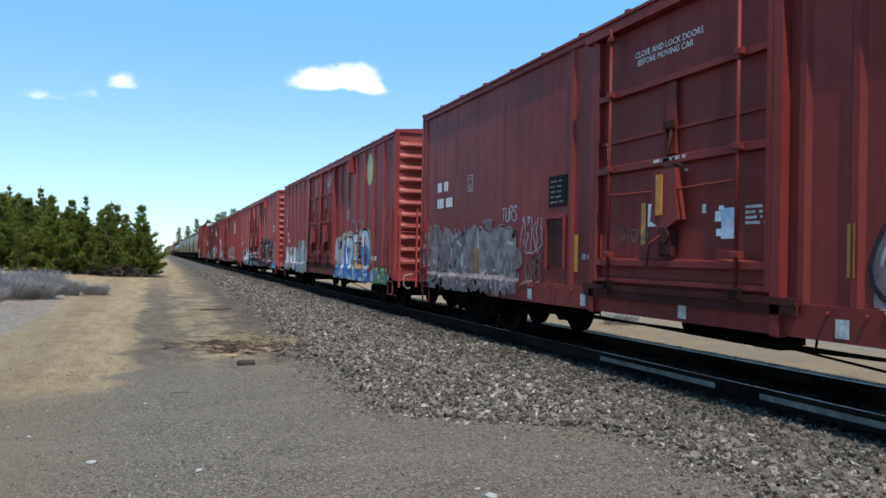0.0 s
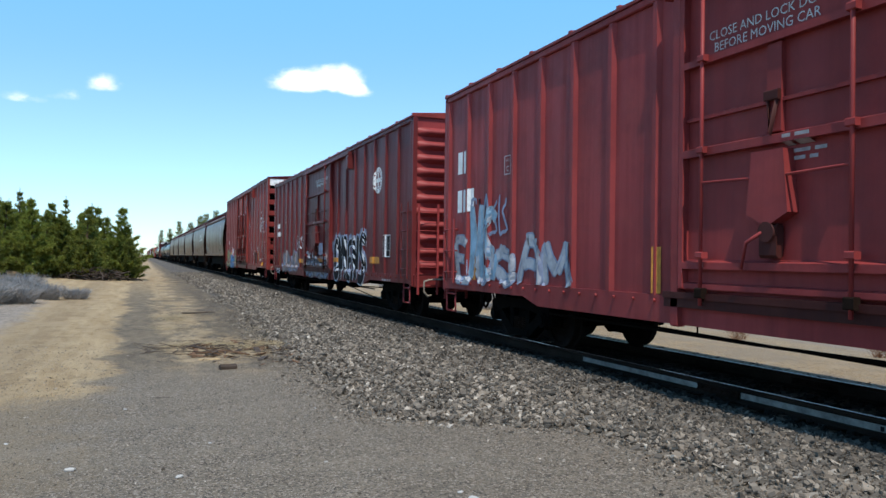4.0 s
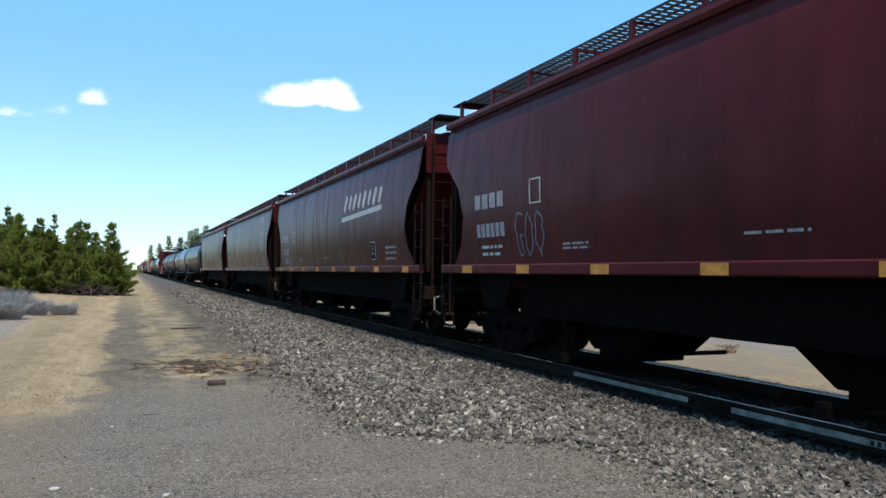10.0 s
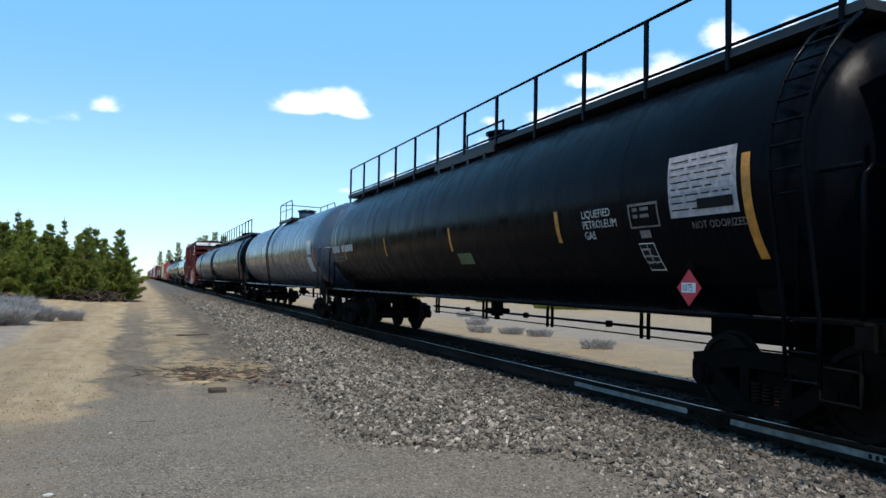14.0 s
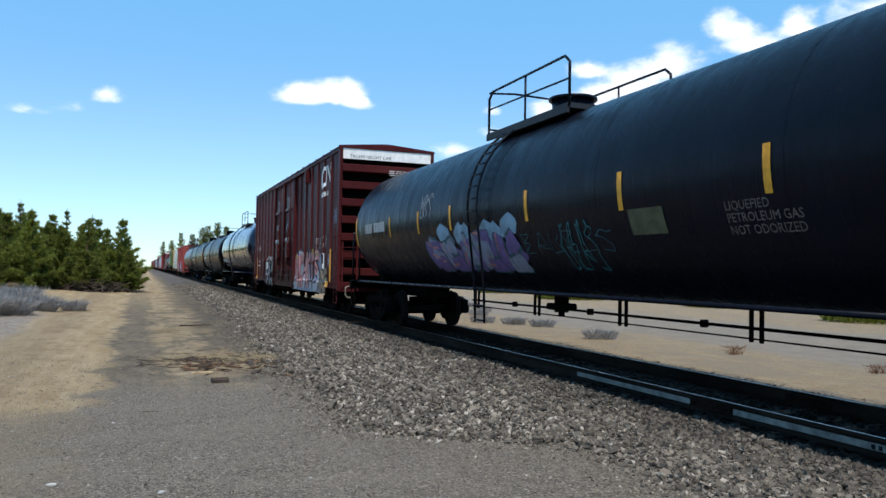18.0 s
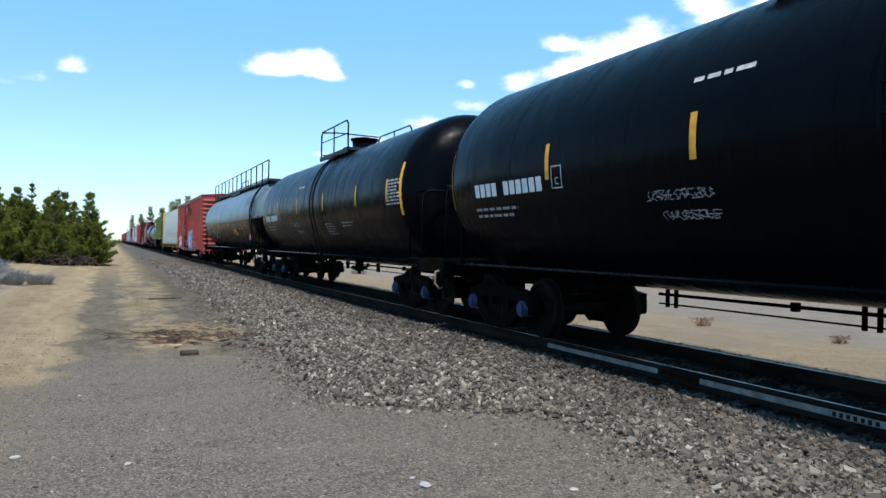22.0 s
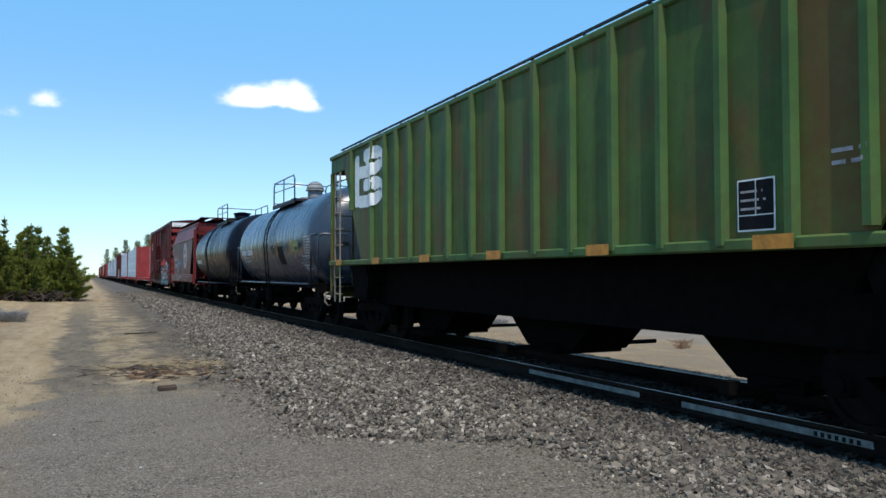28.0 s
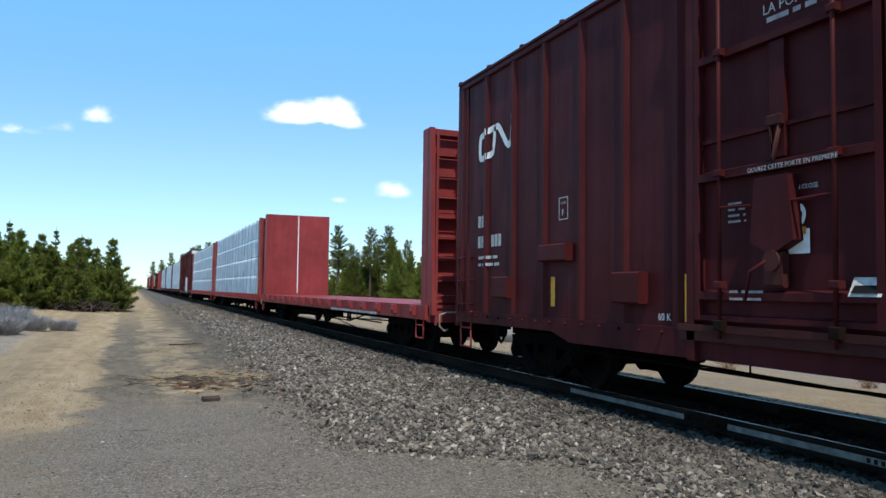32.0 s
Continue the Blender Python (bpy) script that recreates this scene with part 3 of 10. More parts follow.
def make_track():
    # rails: head, web and foot
    prof = [(-0.07, -0.172), (0.07, -0.172), (0.07, -0.160), (0.012, -0.140), (0.010, -0.045), (0.036, -0.034), (0.037, -0.006), (0.028, 0.0), (-0.028, 0.0), (-0.037, -0.006), (-0.036, -0.034), (-0.010, -0.045), (-0.012, -0.140), (-0.07, -0.160)]
    m = Mat("rail_steel", 0.8, 0.0)
    m.b.inputs["Specular IOR Level"].default_value = 0.03
    m.color(m.mix(m.noise(2, 6, 0.7, stretch=(1, 0.3, 1)), (0.010, 0.0075, 0.006), (0.034, 0.024, 0.018)))
    shiny = plain("polished_rail_head", (0.50, 0.50, 0.50), 0.30, 0.95, 0.1, 3, 0)
    paint_strip = plain("pale_chalky_web", (0.19, 0.178, 0.158), 0.85, 0, 0.4, 7)
    for sgn in (-1, 1):
        g = Geo()
        ya = -80
        for yb in (7.20, 7.62, 26.0, 48.0, 90.0, 300.0, 1400.0):
            g.prism_y(prof, ya + 0.004, yb - 0.004)
            ya = yb
        rail = thing("rail", "rusty steel running rail with polished head", "rail", "track rails", "structure", g, m.m, (XC + sgn * GAUGE, 0, RAIL))
        part("rail_head", Geo().box(-0.004, 0.014, -80, 1400, 0.0005, 0.004), shiny, rail, "polished bright running surface")
        for y0, y1 in ((7.05, 7.75),):
            part("joint_bar", Geo().prism_y([(-0.045, -0.13), (-0.02, -0.135), (-0.014, -0.05), (-0.035, -0.045), (-0.04, -0.06), (-0.03, -0.09)], y0, y1), BROWNSTEEL, rail)
            gb = Geo()
            for k in range(4):
                gb.cyl((-0.06, y0 + 0.1 + k * 0.17, -0.09), (-0.02, y0 + 0.1 + k * 0.17, -0.09), 0.016, 6)
            part("joint_bolts", gb, BROWNSTEEL, rail)
        if sgn < 0:
            g = Geo()
            for a, b in ((4.62, 7.02), (7.08, 7.50), (7.56, 10.4)):
                g.box(-0.024, -0.0135, a, b, -0.122, -0.058)
            part("pale_web_strip", g, paint_strip, rail, "chalky pale strip on the rail web")
            g = Geo()
            for k in range(7):
                g.box(-0.0265, -0.0235, 4.74 + k * 0.075, 4.78 + k * 0.075, -0.115, -0.07)
            part("rail_marking", g, SIGNBLACK, rail, "small dark unreadable marking")
    wood = Mat("creosoted_tie_wood", 0.9)
    wood.color(wood.mix(wood.noise(2.5, 8, 0.7, stretch=(0.6, 6, 6)), (0.030, 0.020, 0.014), (0.115, 0.075, 0.048)))
    wood.bump(wood.noise(6, 6, 0.7, stretch=(0.5, 8, 8)), 0.5, 0.02)
    rnd = random.Random(5)
    tie_mesh = Geo().box(-1.37, 1.37, -0.115, 0.115, -0.17, 0.0, 0.012).mesh("tie", wood.m)
    bed = thing("railway_ties", "weathered creosoted wooden ties under the rails", "railway tie", kind="structure")
    far = Geo()
    y, k = -6.0, 0
    while y < 420:
        if y < 110:
            t = part("tie", tie_mesh, None, bed, loc=(XC + rnd.uniform(-0.06, 0.06), y, RAIL - 0.176 + rnd.uniform(-0.015, 0.004)))
            t.rotation_euler = (0, 0, rnd.uniform(-0.02, 0.02))
        else:
            far.box(XC - 1.37, XC + 1.37, y - 0.115, y + 0.115, RAIL - 0.34, RAIL - 0.176)
        y += 0.51
    part("far_ties", far, wood.m, bed, kind="stuff")
    plates = Geo()
    for j in range(60):
        for sgn in (-1, 1):
            yy = -2 + j * 0.51
            plates.box(XC + sgn * GAUGE - 0.17, XC + sgn * GAUGE + 0.17, yy - 0.09, yy + 0.09, RAIL - 0.176, RAIL - 0.164)
    part("tie_plates", plates, BROWNSTEEL, bed, kind="stuff")


make_track()


def bank_toe(y):
    """Where the crushed stone ends: it bulges out past the first stretch of bank."""
    pts = ((-20, 4.15), (6.1, 4.2), (6.7, 3.75), (7.1, 3.1), (7.5, 2.6), (9.0, 2.42), (11.5, 2.38), (17.0, 2.6), (30.0, 2.95), (90.0, 2.9))
    for (a, u), (b, v) in zip(pts, pts[1:]):
        if a <= y <= b:
            return u + (v - u) * (y - a) / (b - a)
    return pts[-1][1]


def make_ballast():
    """Crushed stone, each stone a little chipped lump of its own."""
    m = Mat("crushed_basalt", 0.9)
    g = m.n("ShaderNodeNewGeometry")
    ramp = m.n("ShaderNodeValToRGB")
    ramp.color_ramp.elements.remove(ramp.color_ramp.elements[1])
    for p, c in ((0.01, (0.046, 0.043, 0.040)), (0.35, (0.085, 0.077, 0.068)), (0.65, (0.130, 0.117, 0.102)), (0.92, (0.205, 0.187, 0.164)), (0.99, (0.34, 0.32, 0.29))):
        e = ramp.color_ramp.elements.new(p)
        e.color = (*c, 1)
    m.link(g.outputs["Random Per Island"], ramp.inputs[0])
    sp = m.n("ShaderNodeSeparateXYZ")
    m.link(g.outputs["Position"], sp.inputs[0])
    # stones darken towards the rail: the train's shade put into their colour
    bank_shade = m.n("ShaderNodeMapRange")
    bank_shade.inputs["From Min"].default_value, bank_shade.inputs["From Max"].default_value = 4.45, 5.9
    bank_shade.inputs["To Max"].default_value = 0.78
    m.link(m.math("ADD", sp.outputs[0], m.math("MULTIPLY", m.noise(0.9, 4, 0.7, world=True), 0.5)), bank_shade.inputs["Value"])
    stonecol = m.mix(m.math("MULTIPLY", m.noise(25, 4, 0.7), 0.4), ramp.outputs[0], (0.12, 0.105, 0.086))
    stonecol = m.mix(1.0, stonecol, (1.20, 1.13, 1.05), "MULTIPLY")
    m.color(m.mix(bank_shade.outputs[0], stonecol, m.mix(0.7, stonecol, (0.024, 0.022, 0.020))))
    rnd = random.Random(11)
    base = [Vector(p).normalized() for p in ((1, 1, 0.7), (1, -1, 0.5), (-1, 1, 0.6), (-1, -1, 0.8), (1, 1, -0.6), (1, -1, -0.7), (-1, 1, -0.5), (-1, -1, -0.7))]
    quads = ((0, 1, 3, 2), (4, 6, 7, 5), (0, 4, 5, 1), (2, 3, 7, 6), (0, 2, 6, 4), (1, 5, 7, 3))
    geo = Geo()

    def stone(x, y, z, r):
        nonlocal geo
        o = len(geo.v)
        ca, sa = math.cos(rnd.uniform(0, 6.3)), math.sin(rnd.uniform(0, 6.3))
        sx, sy, sz = r * rnd.uniform(0.7, 1.4), r * rnd.uniform(0.6, 1.1), r * rnd.uniform(0.5, 1.0)
        tx, ty = rnd.uniform(-0.7, 0.7), rnd.uniform(-0.7, 0.7)
        for b in base:
            k = rnd.uniform(0.75, 1.2)
            px, py, pz = b.x * sx * k, b.y * sy * k, b.z * sz * k
            pz += px * tx + py * ty
            geo.v.append((x + px * ca - py * sa, y + px * sa + py * ca, z + pz))
        for q in quads:
            geo.face([o + i for i in q])

    def height(x, y):
        # shoulder: level beside the tie ends, then falling to the yard
        return 0.045 * min(1.0, max(0.0, (x - bank_toe(y)) / 1.6))

    for n, ya, yb, r0, r1 in ((7000, -14.0, 2.2, 0.022, 0.045), (34000, 2.2, 12.0, 0.015, 0.038), (26000, 12.0, 30.0, 0.020, 0.043), (14000, 30.0, 75.0, 0.03, 0.065)):
        for _ in range(n):
            y = ya + (yb - ya) * rnd.random() ** (1.25 if ya > 0 else 0.8)
            toe = bank_toe(y) + 0.25 * noise.noise((y * 0.7, 1.7, 0)) - 0.45 * rnd.random() ** 4
            u = rnd.random()
            x = toe + (5.72 + 0.22 * rnd.random() ** 2 - toe) * u
            stone(x, y, ground_height(x, y) + height(x, y) * 0.6 + rnd.uniform(-0.01, 0.035), rnd.uniform(r0, r1) * (1.3 if rnd.random() < 0.1 else 1.0))
    for _ in range(5000):
        y, x = rnd.uniform(2, 40), 8.35 + 0.8 * rnd.random() ** 2
        stone(x, y, 0.01 + rnd.uniform(0, 0.02), rnd.uniform(0.018, 0.04))
    # fine chips spill over the toe of the bank
    for _ in range(12000):
        y = 2.2 + 30 * rnd.random() ** 1.6
        toe = bank_toe(y) + 0.25 * noise.noise((y * 0.7, 1.7, 0))
        x = toe + rnd.gauss(-0.05, 0.35)
        stone(x, y, ground_height(x, y) + 0.004, rnd.uniform(0.008, 0.022))
    for _ in range(12000):
        y, x = 2.6 + 13 * rnd.random() ** 1.4, rnd.uniform(-3.2, 4.2)
        stone(x, y, ground_height(x, y) + 0.001, rnd.uniform(0.004, 0.011) if rnd.random() < 0.93 else rnd.uniform(0.009, 0.018))
    # stones under the train, its shade put into their dark colour
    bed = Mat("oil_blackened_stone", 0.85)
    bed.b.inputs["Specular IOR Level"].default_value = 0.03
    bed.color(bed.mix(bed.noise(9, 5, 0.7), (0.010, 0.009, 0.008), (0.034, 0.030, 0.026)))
    mid = Geo()
    geo, keep = mid, geo
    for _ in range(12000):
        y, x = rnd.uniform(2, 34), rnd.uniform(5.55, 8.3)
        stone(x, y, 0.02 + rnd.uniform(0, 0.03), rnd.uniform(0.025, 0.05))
    thing("track_bed_stones", "ballast between the rails, darkened like the train's shade", "ballast", kind="stuff", geo=mid, material=bed.m)
    geo = keep
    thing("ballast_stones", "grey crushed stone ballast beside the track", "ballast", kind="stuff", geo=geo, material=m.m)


make_ballast()

# ---- the train ----
K = 0.982                          # metres along the train per unit of the car list


def travelled(t):
    return K * (16.762 * t - 0.00782 * t * t)


CARS, WHEELS = [], []
WR = 0.457


def wheelset_geo(g):
    tread = [(0.0, WR + 0.025), (0.02, WR + 0.028), (0.035, WR), (0.125, WR - 0.008), (0.135, WR - 0.02), (0.135, WR - 0.075), (0.095, WR - 0.085), (0.075, 0.16), (0.13, 0.13), (0.13, 0.085)]
    for s in (-1, 1):
        prof = [(s * (0.665 + x), r) for x, r in tread] + [(s * 0.66, 0.09), (s * 0.665, 0.14), (s * 0.685, 0.2), (s * 0.675, WR - 0.07), (s * 0.665, WR + 0.025)]
        g.lathe_x(prof, 28)
        g.cyl((s * 0.8, 0, 0), (s * 1.13, 0, 0), 0.075, 12)
        for k in range(3):
            a = 2.094 * k
            g.cyl((s * 1.12, 0.05 * math.cos(a), 0.05 * math.sin(a)), (s * 1.155, 0.05 * math.cos(a), 0.05 * math.sin(a)), 0.017, 6)
    g.cyl((-0.7, 0, 0), (0.7, 0, 0), 0.085, 10)


def side_frame_geo(g):
    """Cast truck side frame, in the plane of x, with its windows open."""
    def bar(a, b, w, t=0.07):
        a, b = Vector((0, *a)), Vector((0, *b))
        d = (b - a).normalized()
        n = Vector((0, -d.z, d.y)) * w / 2
        g.prism_x([(p.y, p.z) for p in (a - n, b - n, b + n, a + n)], -t, t)
    bar((-1.06, 0.59), (-0.42, 0.68), 0.20, 0.09)
    bar((-0.44, 0.68), (0.44, 0.68), 0.17, 0.09)
    bar((0.42, 0.68), (1.06, 0.59), 0.20, 0.09)
    bar((-0.84, 0.54), (-0.30, 0.19), 0.18, 0.085)
    bar((0.84, 0.54), (0.30, 0.19), 0.18, 0.085)
    bar((-0.36, 0.19), (0.36, 0.19), 0.11, 0.10)
    bar((-0.29, 0.20), (-0.29, 0.66), 0.13)
    bar((0.29, 0.20), (0.29, 0.66), 0.13)
    for s in (-1, 1):
        g.box(-0.08, 0.08, s * 0.89 - 0.15, s * 0.89 + 0.15, 0.56, 0.67, 0.02)
        g.box(-0.07, 0.07, s * 1.04 - 0.06, s * 1.04 + 0.07, 0.36, 0.62, 0.03)
        g.box(-0.07, 0.07, s * 0.735 - 0.03, s * 0.735 + 0.03, 0.40, 0.58)


def spring_geo(g):
    for yy in (-0.15, 0.0, 0.15):
        for xx in (-0.045, 0.05):
            for k in range(6):
                z = 0.25 + k * 0.035
                g.cyl((xx, yy, z), (xx, yy, z + 0.022), 0.058, 10)


def adapter_geo(g):
    g.cyl((-0.1, 0, 0), (0.13, 0, 0), 0.125, 16)
    g.cyl((0.13, 0, 0), (0.155, 0, 0), 0.085, 12)


def bolster_geo(g):
    g.box(-1.0, 1.0, -0.2, 0.2, 0.36, 0.62, 0.05)
    g.cyl((0, 0, 0.62), (0, 0, 0.74), 0.2, 14)
    for s in (-1, 1):
        g.box(-0.75, 0.75, s * 0.38 - 0.04, s * 0.38 + 0.04, 0.30, 0.40)
        g.box(-0.80, -0.68, s * 0.40, s * 0.46, 0.25, 0.55)
        g.box(0.68, 0.80, s * 0.40, s * 0.46, 0.25, 0.55)


def coupler_geo(g):
    g.box(-0.08, 0.08, -0.62, 0.1, 0.76, 0.92, 0.02)
    g.prism_z([(-0.14, -0.60), (0.10, -0.60), (0.16, -0.78), (0.12, -0.88), (0.04, -0.80), (-0.05, -0.80), (-0.06, -0.90), (-0.16, -0.88)], 0.70, 0.98)


def lever_geo(g):
    g.tube([(-0.02, -0.7, 0.98), (-0.1, -0.45, 1.0), (-1.22, -0.32, 0.96), (-1.36, -0.33, 0.92), (-1.38, -0.36, 0.70), (-1.30, -0.40, 0.60), (-1.22, -0.40, 0.63)], 0.019)


def hose_geo(g):
    pts = [(0.25, -0.30, 0.82)]
    for k in range(7):
        a = math.pi * k / 6
        pts.append((0.25 + 0.04 * k / 6, -0.45 - 0.35 * k / 6, 0.70 - 0.30 * math.sin(a)))
    g.tube(pts, 0.026, 6)


def trucks(car, half, hub=None):
    for y in (-half, half):
        for s in (-1, 1):
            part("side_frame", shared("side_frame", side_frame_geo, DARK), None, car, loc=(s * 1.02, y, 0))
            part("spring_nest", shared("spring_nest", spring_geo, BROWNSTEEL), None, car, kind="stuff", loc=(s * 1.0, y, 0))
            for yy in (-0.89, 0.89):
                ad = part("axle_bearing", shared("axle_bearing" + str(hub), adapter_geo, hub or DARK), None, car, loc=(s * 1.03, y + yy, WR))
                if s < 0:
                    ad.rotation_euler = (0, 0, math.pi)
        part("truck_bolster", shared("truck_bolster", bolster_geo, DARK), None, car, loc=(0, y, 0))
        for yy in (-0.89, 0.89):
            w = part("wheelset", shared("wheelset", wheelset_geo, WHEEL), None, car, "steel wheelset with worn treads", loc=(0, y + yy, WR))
            WHEELS.append((w, y + yy, car))


def couplers(car, half):
    for s in (-1, 1):
        c = part("coupler", shared("coupler", coupler_geo, BROWNSTEEL), None, car, loc=(0, s * half, 0))
        v = part("uncoupling_lever", shared("uncoupling_lever", lever_geo, LEVER), None, car, "pale worn uncoupling lever", loc=(0, s * half, 0))
        h = part("air_hose", shared("air_hose", hose_geo, DARK), None, car, loc=(0, s * half, 0))
        if s > 0:
            c.rotation_euler = h.rotation_euler = v.rotation_euler = (0, 0, math.pi)


def new_car(name, label, near, far, category="railway car"):
    car = thing(name, label, category, "cars of the freight train")
    mid = 0.5 * (near + far) * K
    car.location = (XC, mid, RAIL)
    CARS.append((car, mid))
    return car, (far - near) * K


def ladder(car, name, x, y0, y1, z0, z1, n, mat, face="x", off=0.06, r=0.013):
    """Stiles with rungs as parts; face x: on a side wall, face y: on an end wall."""
    g = Geo()
    near = car.location.y < 560
    lad = None

    def rung(key, pts, at):
        if near:
            rungs.append((shared(key, lambda q: q.tube(pts, r, 5), mat), at))
        else:
            g.tube([tuple(Vector(p) + Vector(at)) for p in pts], r, 5)
    rungs = []
    if face == "x":
        for k in range(n):
            z = z0 + (z1 - z0) * (k + 0.5) / n
            rung("rung_x_%s_%.2f_%.2f" % (mat.name, off, y1 - y0), [(0, 0, 0), (-off, 0, 0), (-off, y1 - y0, 0), (0, y1 - y0, 0)], (x, y0, z))
        for y in (y0, y1):
            g.box(x - off - 0.012, x - off + 0.012, y - 0.025, y + 0.025, z0, z1)
    else:
        s = -1 if y0 < 0 else 1
        xa, xb = x, x + 0.46
        for k in range(n):
            z = z0 + (z1 - z0) * (k + 0.5) / n
            rung("rung_y_%s_%.2f_%d" % (mat.name, off, s), [(0, 0, 0), (0, s * off, 0), (0.46, s * off, 0), (0.46, 0, 0)], (xa, y0, z))
        for xx in (xa, xb):
            g.box(xx - 0.025, xx + 0.025, y0 + s * off - 0.012, y0 + s * off + 0.012, z0, z1)
    lad = part(name, g, mat, car)
    for me, at in rungs:
        part("rung", me, None, lad, loc=at)
    return lad


# ---- marks and graffiti, laid on a wall that sx(y, z) describes ----
def bars(car, name, sx, rects, mat, lift=0.006, label="", each=False):
    """Plain bars in place of lettering; rects of (y_left, y_right, z0, z1) seen from the near side."""
    if each:
        for q in rects:
            ob = bars(car, name, sx, [q], mat, lift, label)
        return ob
    g = Geo()
    for ya, yb, z0, z1 in rects:
        n = max(1, int(abs(ya - yb) / 0.07))
        nz = max(1, int((z1 - z0) / 0.12))
        rows = []
        for j in range(nz + 1):
            z = z0 + (z1 - z0) * j / nz
            rows.append([(sx(ya + (yb - ya) * i / n, z) - lift, ya + (yb - ya) * i / n, z) for i in range(n + 1)])
        g.grid(rows, False)
    return part(name, g, mat, car, label, kind="stuff" if len(rects) > 1 else "")


def word_bars(car, sx, y, z, words, h, mat, name="reporting_mark", lift=0.006, wide=1.0):
    """Rows of letter-sized bars: words is a list of strings whose dashes are letters and blanks are gaps."""
    rects = []
    w = h * 0.52 * wide
    for r, line in enumerate(words):
        zz = z - r * h * 1.75
        for i, ch in enumerate(line):
            if ch != " ":
                rects.append((y - i * w * 1.28, y - i * w * 1.28 - w, zz, zz + h))
    return bars(car, name, sx, rects, mat, lift)


def fine_print(car, sx, y, z, w, rows, mat, h=0.045, gap=0.085, seed=1, name="stencil_block"):
    r = random.Random(seed)
    rects = []
    for k in range(rows):
        yy, end = y, y - w * r.uniform(0.7, 1.0)
        while yy > end:
            ln = r.uniform(0.08, 0.3)
            rects.append((yy, max(end, yy - ln), z - k * gap, z - k * gap + h))
            yy -= ln + 0.05
    return bars(car, name, sx, rects, mat, 0.005)


def lettering(car, text, sx, y, z, size, mat, name="stencil", lift=0.006, wide=1.0):
    cu = bpy.data.curves.new("stencil_curve", "FONT")
    cu.body, cu.size = text, size
    cu.space_line = 0.95
    cu.resolution_u = 2
    ob = bpy.data.objects.new("stencil_tmp", cu)
    scene.collection.objects.link(ob)
    me = bpy.data.meshes.new_from_object(ob.evaluated_get(bpy.context.evaluated_depsgraph_get()))
    bpy.data.objects.remove(ob)
    for v in me.vertices:
        yy, zz = y - v.co.x * wide, z + v.co.y
        v.co = (sx(yy, zz) - lift, yy, zz)
    me.materials.clear()
    me.materials.append(mat)
    return part(name, me, None, car, "stencil: " + " ".join(text.split()).lower(), kind="stuff")


def end_lettering(car, text, x, y, z, size, mat, name="end_stencil"):
    """Lettering on a wall that faces the near end."""
    cu = bpy.data.curves.new("stencil_curve", "FONT")
    cu.body, cu.size, cu.resolution_u = text, size, 2
    ob = bpy.data.objects.new("stencil_tmp", cu)
    scene.collection.objects.link(ob)
    me = bpy.data.meshes.new_from_object(ob.evaluated_get(bpy.context.evaluated_depsgraph_get()))
    bpy.data.objects.remove(ob)
    for v in me.vertices:
        v.co = (x + v.co.x, y, z + v.co.y)
    me.materials.clear()
    me.materials.append(mat)
    return part(name, me, None, car, "stencil: " + " ".join(text.split()).lower(), kind="stuff")


def end_bars(car, x, y, z, w, rows, h, gap, mat, seed):
    r = random.Random(seed)
    g = Geo()
    for k in range(rows):
        xx, end = x + r.uniform(0, 0.1), x + w * r.uniform(0.7, 1.0)
        while xx < end:
            ln = r.uniform(0.06, 0.22)
            g.box(xx, min(end, xx + ln), y - 0.002, y, z - k * gap, z - k * gap + h)
            xx += ln + 0.04
    return part("end_stencil", g, mat, car, kind="stuff")


LETTERS = (
    ((0.1, 0.0, 0.1, 1.0), (0.1, 1.0, 0.8, 0.75), (0.8, 0.75, 0.15, 0.5), (0.15, 0.5, 0.9, 0.2), (0.9, 0.2, 0.1, 0.0)),
    ((0.0, 0.0, 0.35, 1.0), (0.35, 1.0, 0.6, 1.0), (0.6, 1.0, 0.95, 0.0), (0.2, 0.4, 0.8, 0.4)),
    ((0.9, 0.95, 0.3, 1.0), (0.3, 1.0, 0.05, 0.5), (0.05, 0.5, 0.3, 0.0), (0.3, 0.0, 0.95, 0.1), (0.5, 0.5, 0.95, 0.5)),
    ((0.05, 0.0, 0.1, 1.0), (0.1, 1.0, 0.5, 0.3), (0.5, 0.3, 0.9, 1.0), (0.9, 1.0, 0.95, 0.0)),
    ((0.15, 0.0, 0.1, 1.0), (0.1, 1.0, 0.85, 0.95), (0.1, 0.55, 0.7, 0.5), (0.15, 0.05, 0.95, 0.0)),
    ((0.9, 0.85, 0.4, 1.0), (0.4, 1.0, 0.1, 0.75), (0.1, 0.75, 0.8, 0.35), (0.8, 0.35, 0.6, 0.0), (0.6, 0.0, 0.1, 0.1)),
    ((0.5, 1.0, 0.1, 0.7), (0.1, 0.7, 0.1, 0.3), (0.1, 0.3, 0.5, 0.0), (0.5, 0.0, 0.9, 0.3), (0.9, 0.3, 0.9, 0.7), (0.9, 0.7, 0.5, 1.0)),
    ((0.1, 1.0, 0.15, 0.0), (0.15, 0.0, 0.95, 0.15), (0.5, 0.6, 0.9, 0.9)),
)


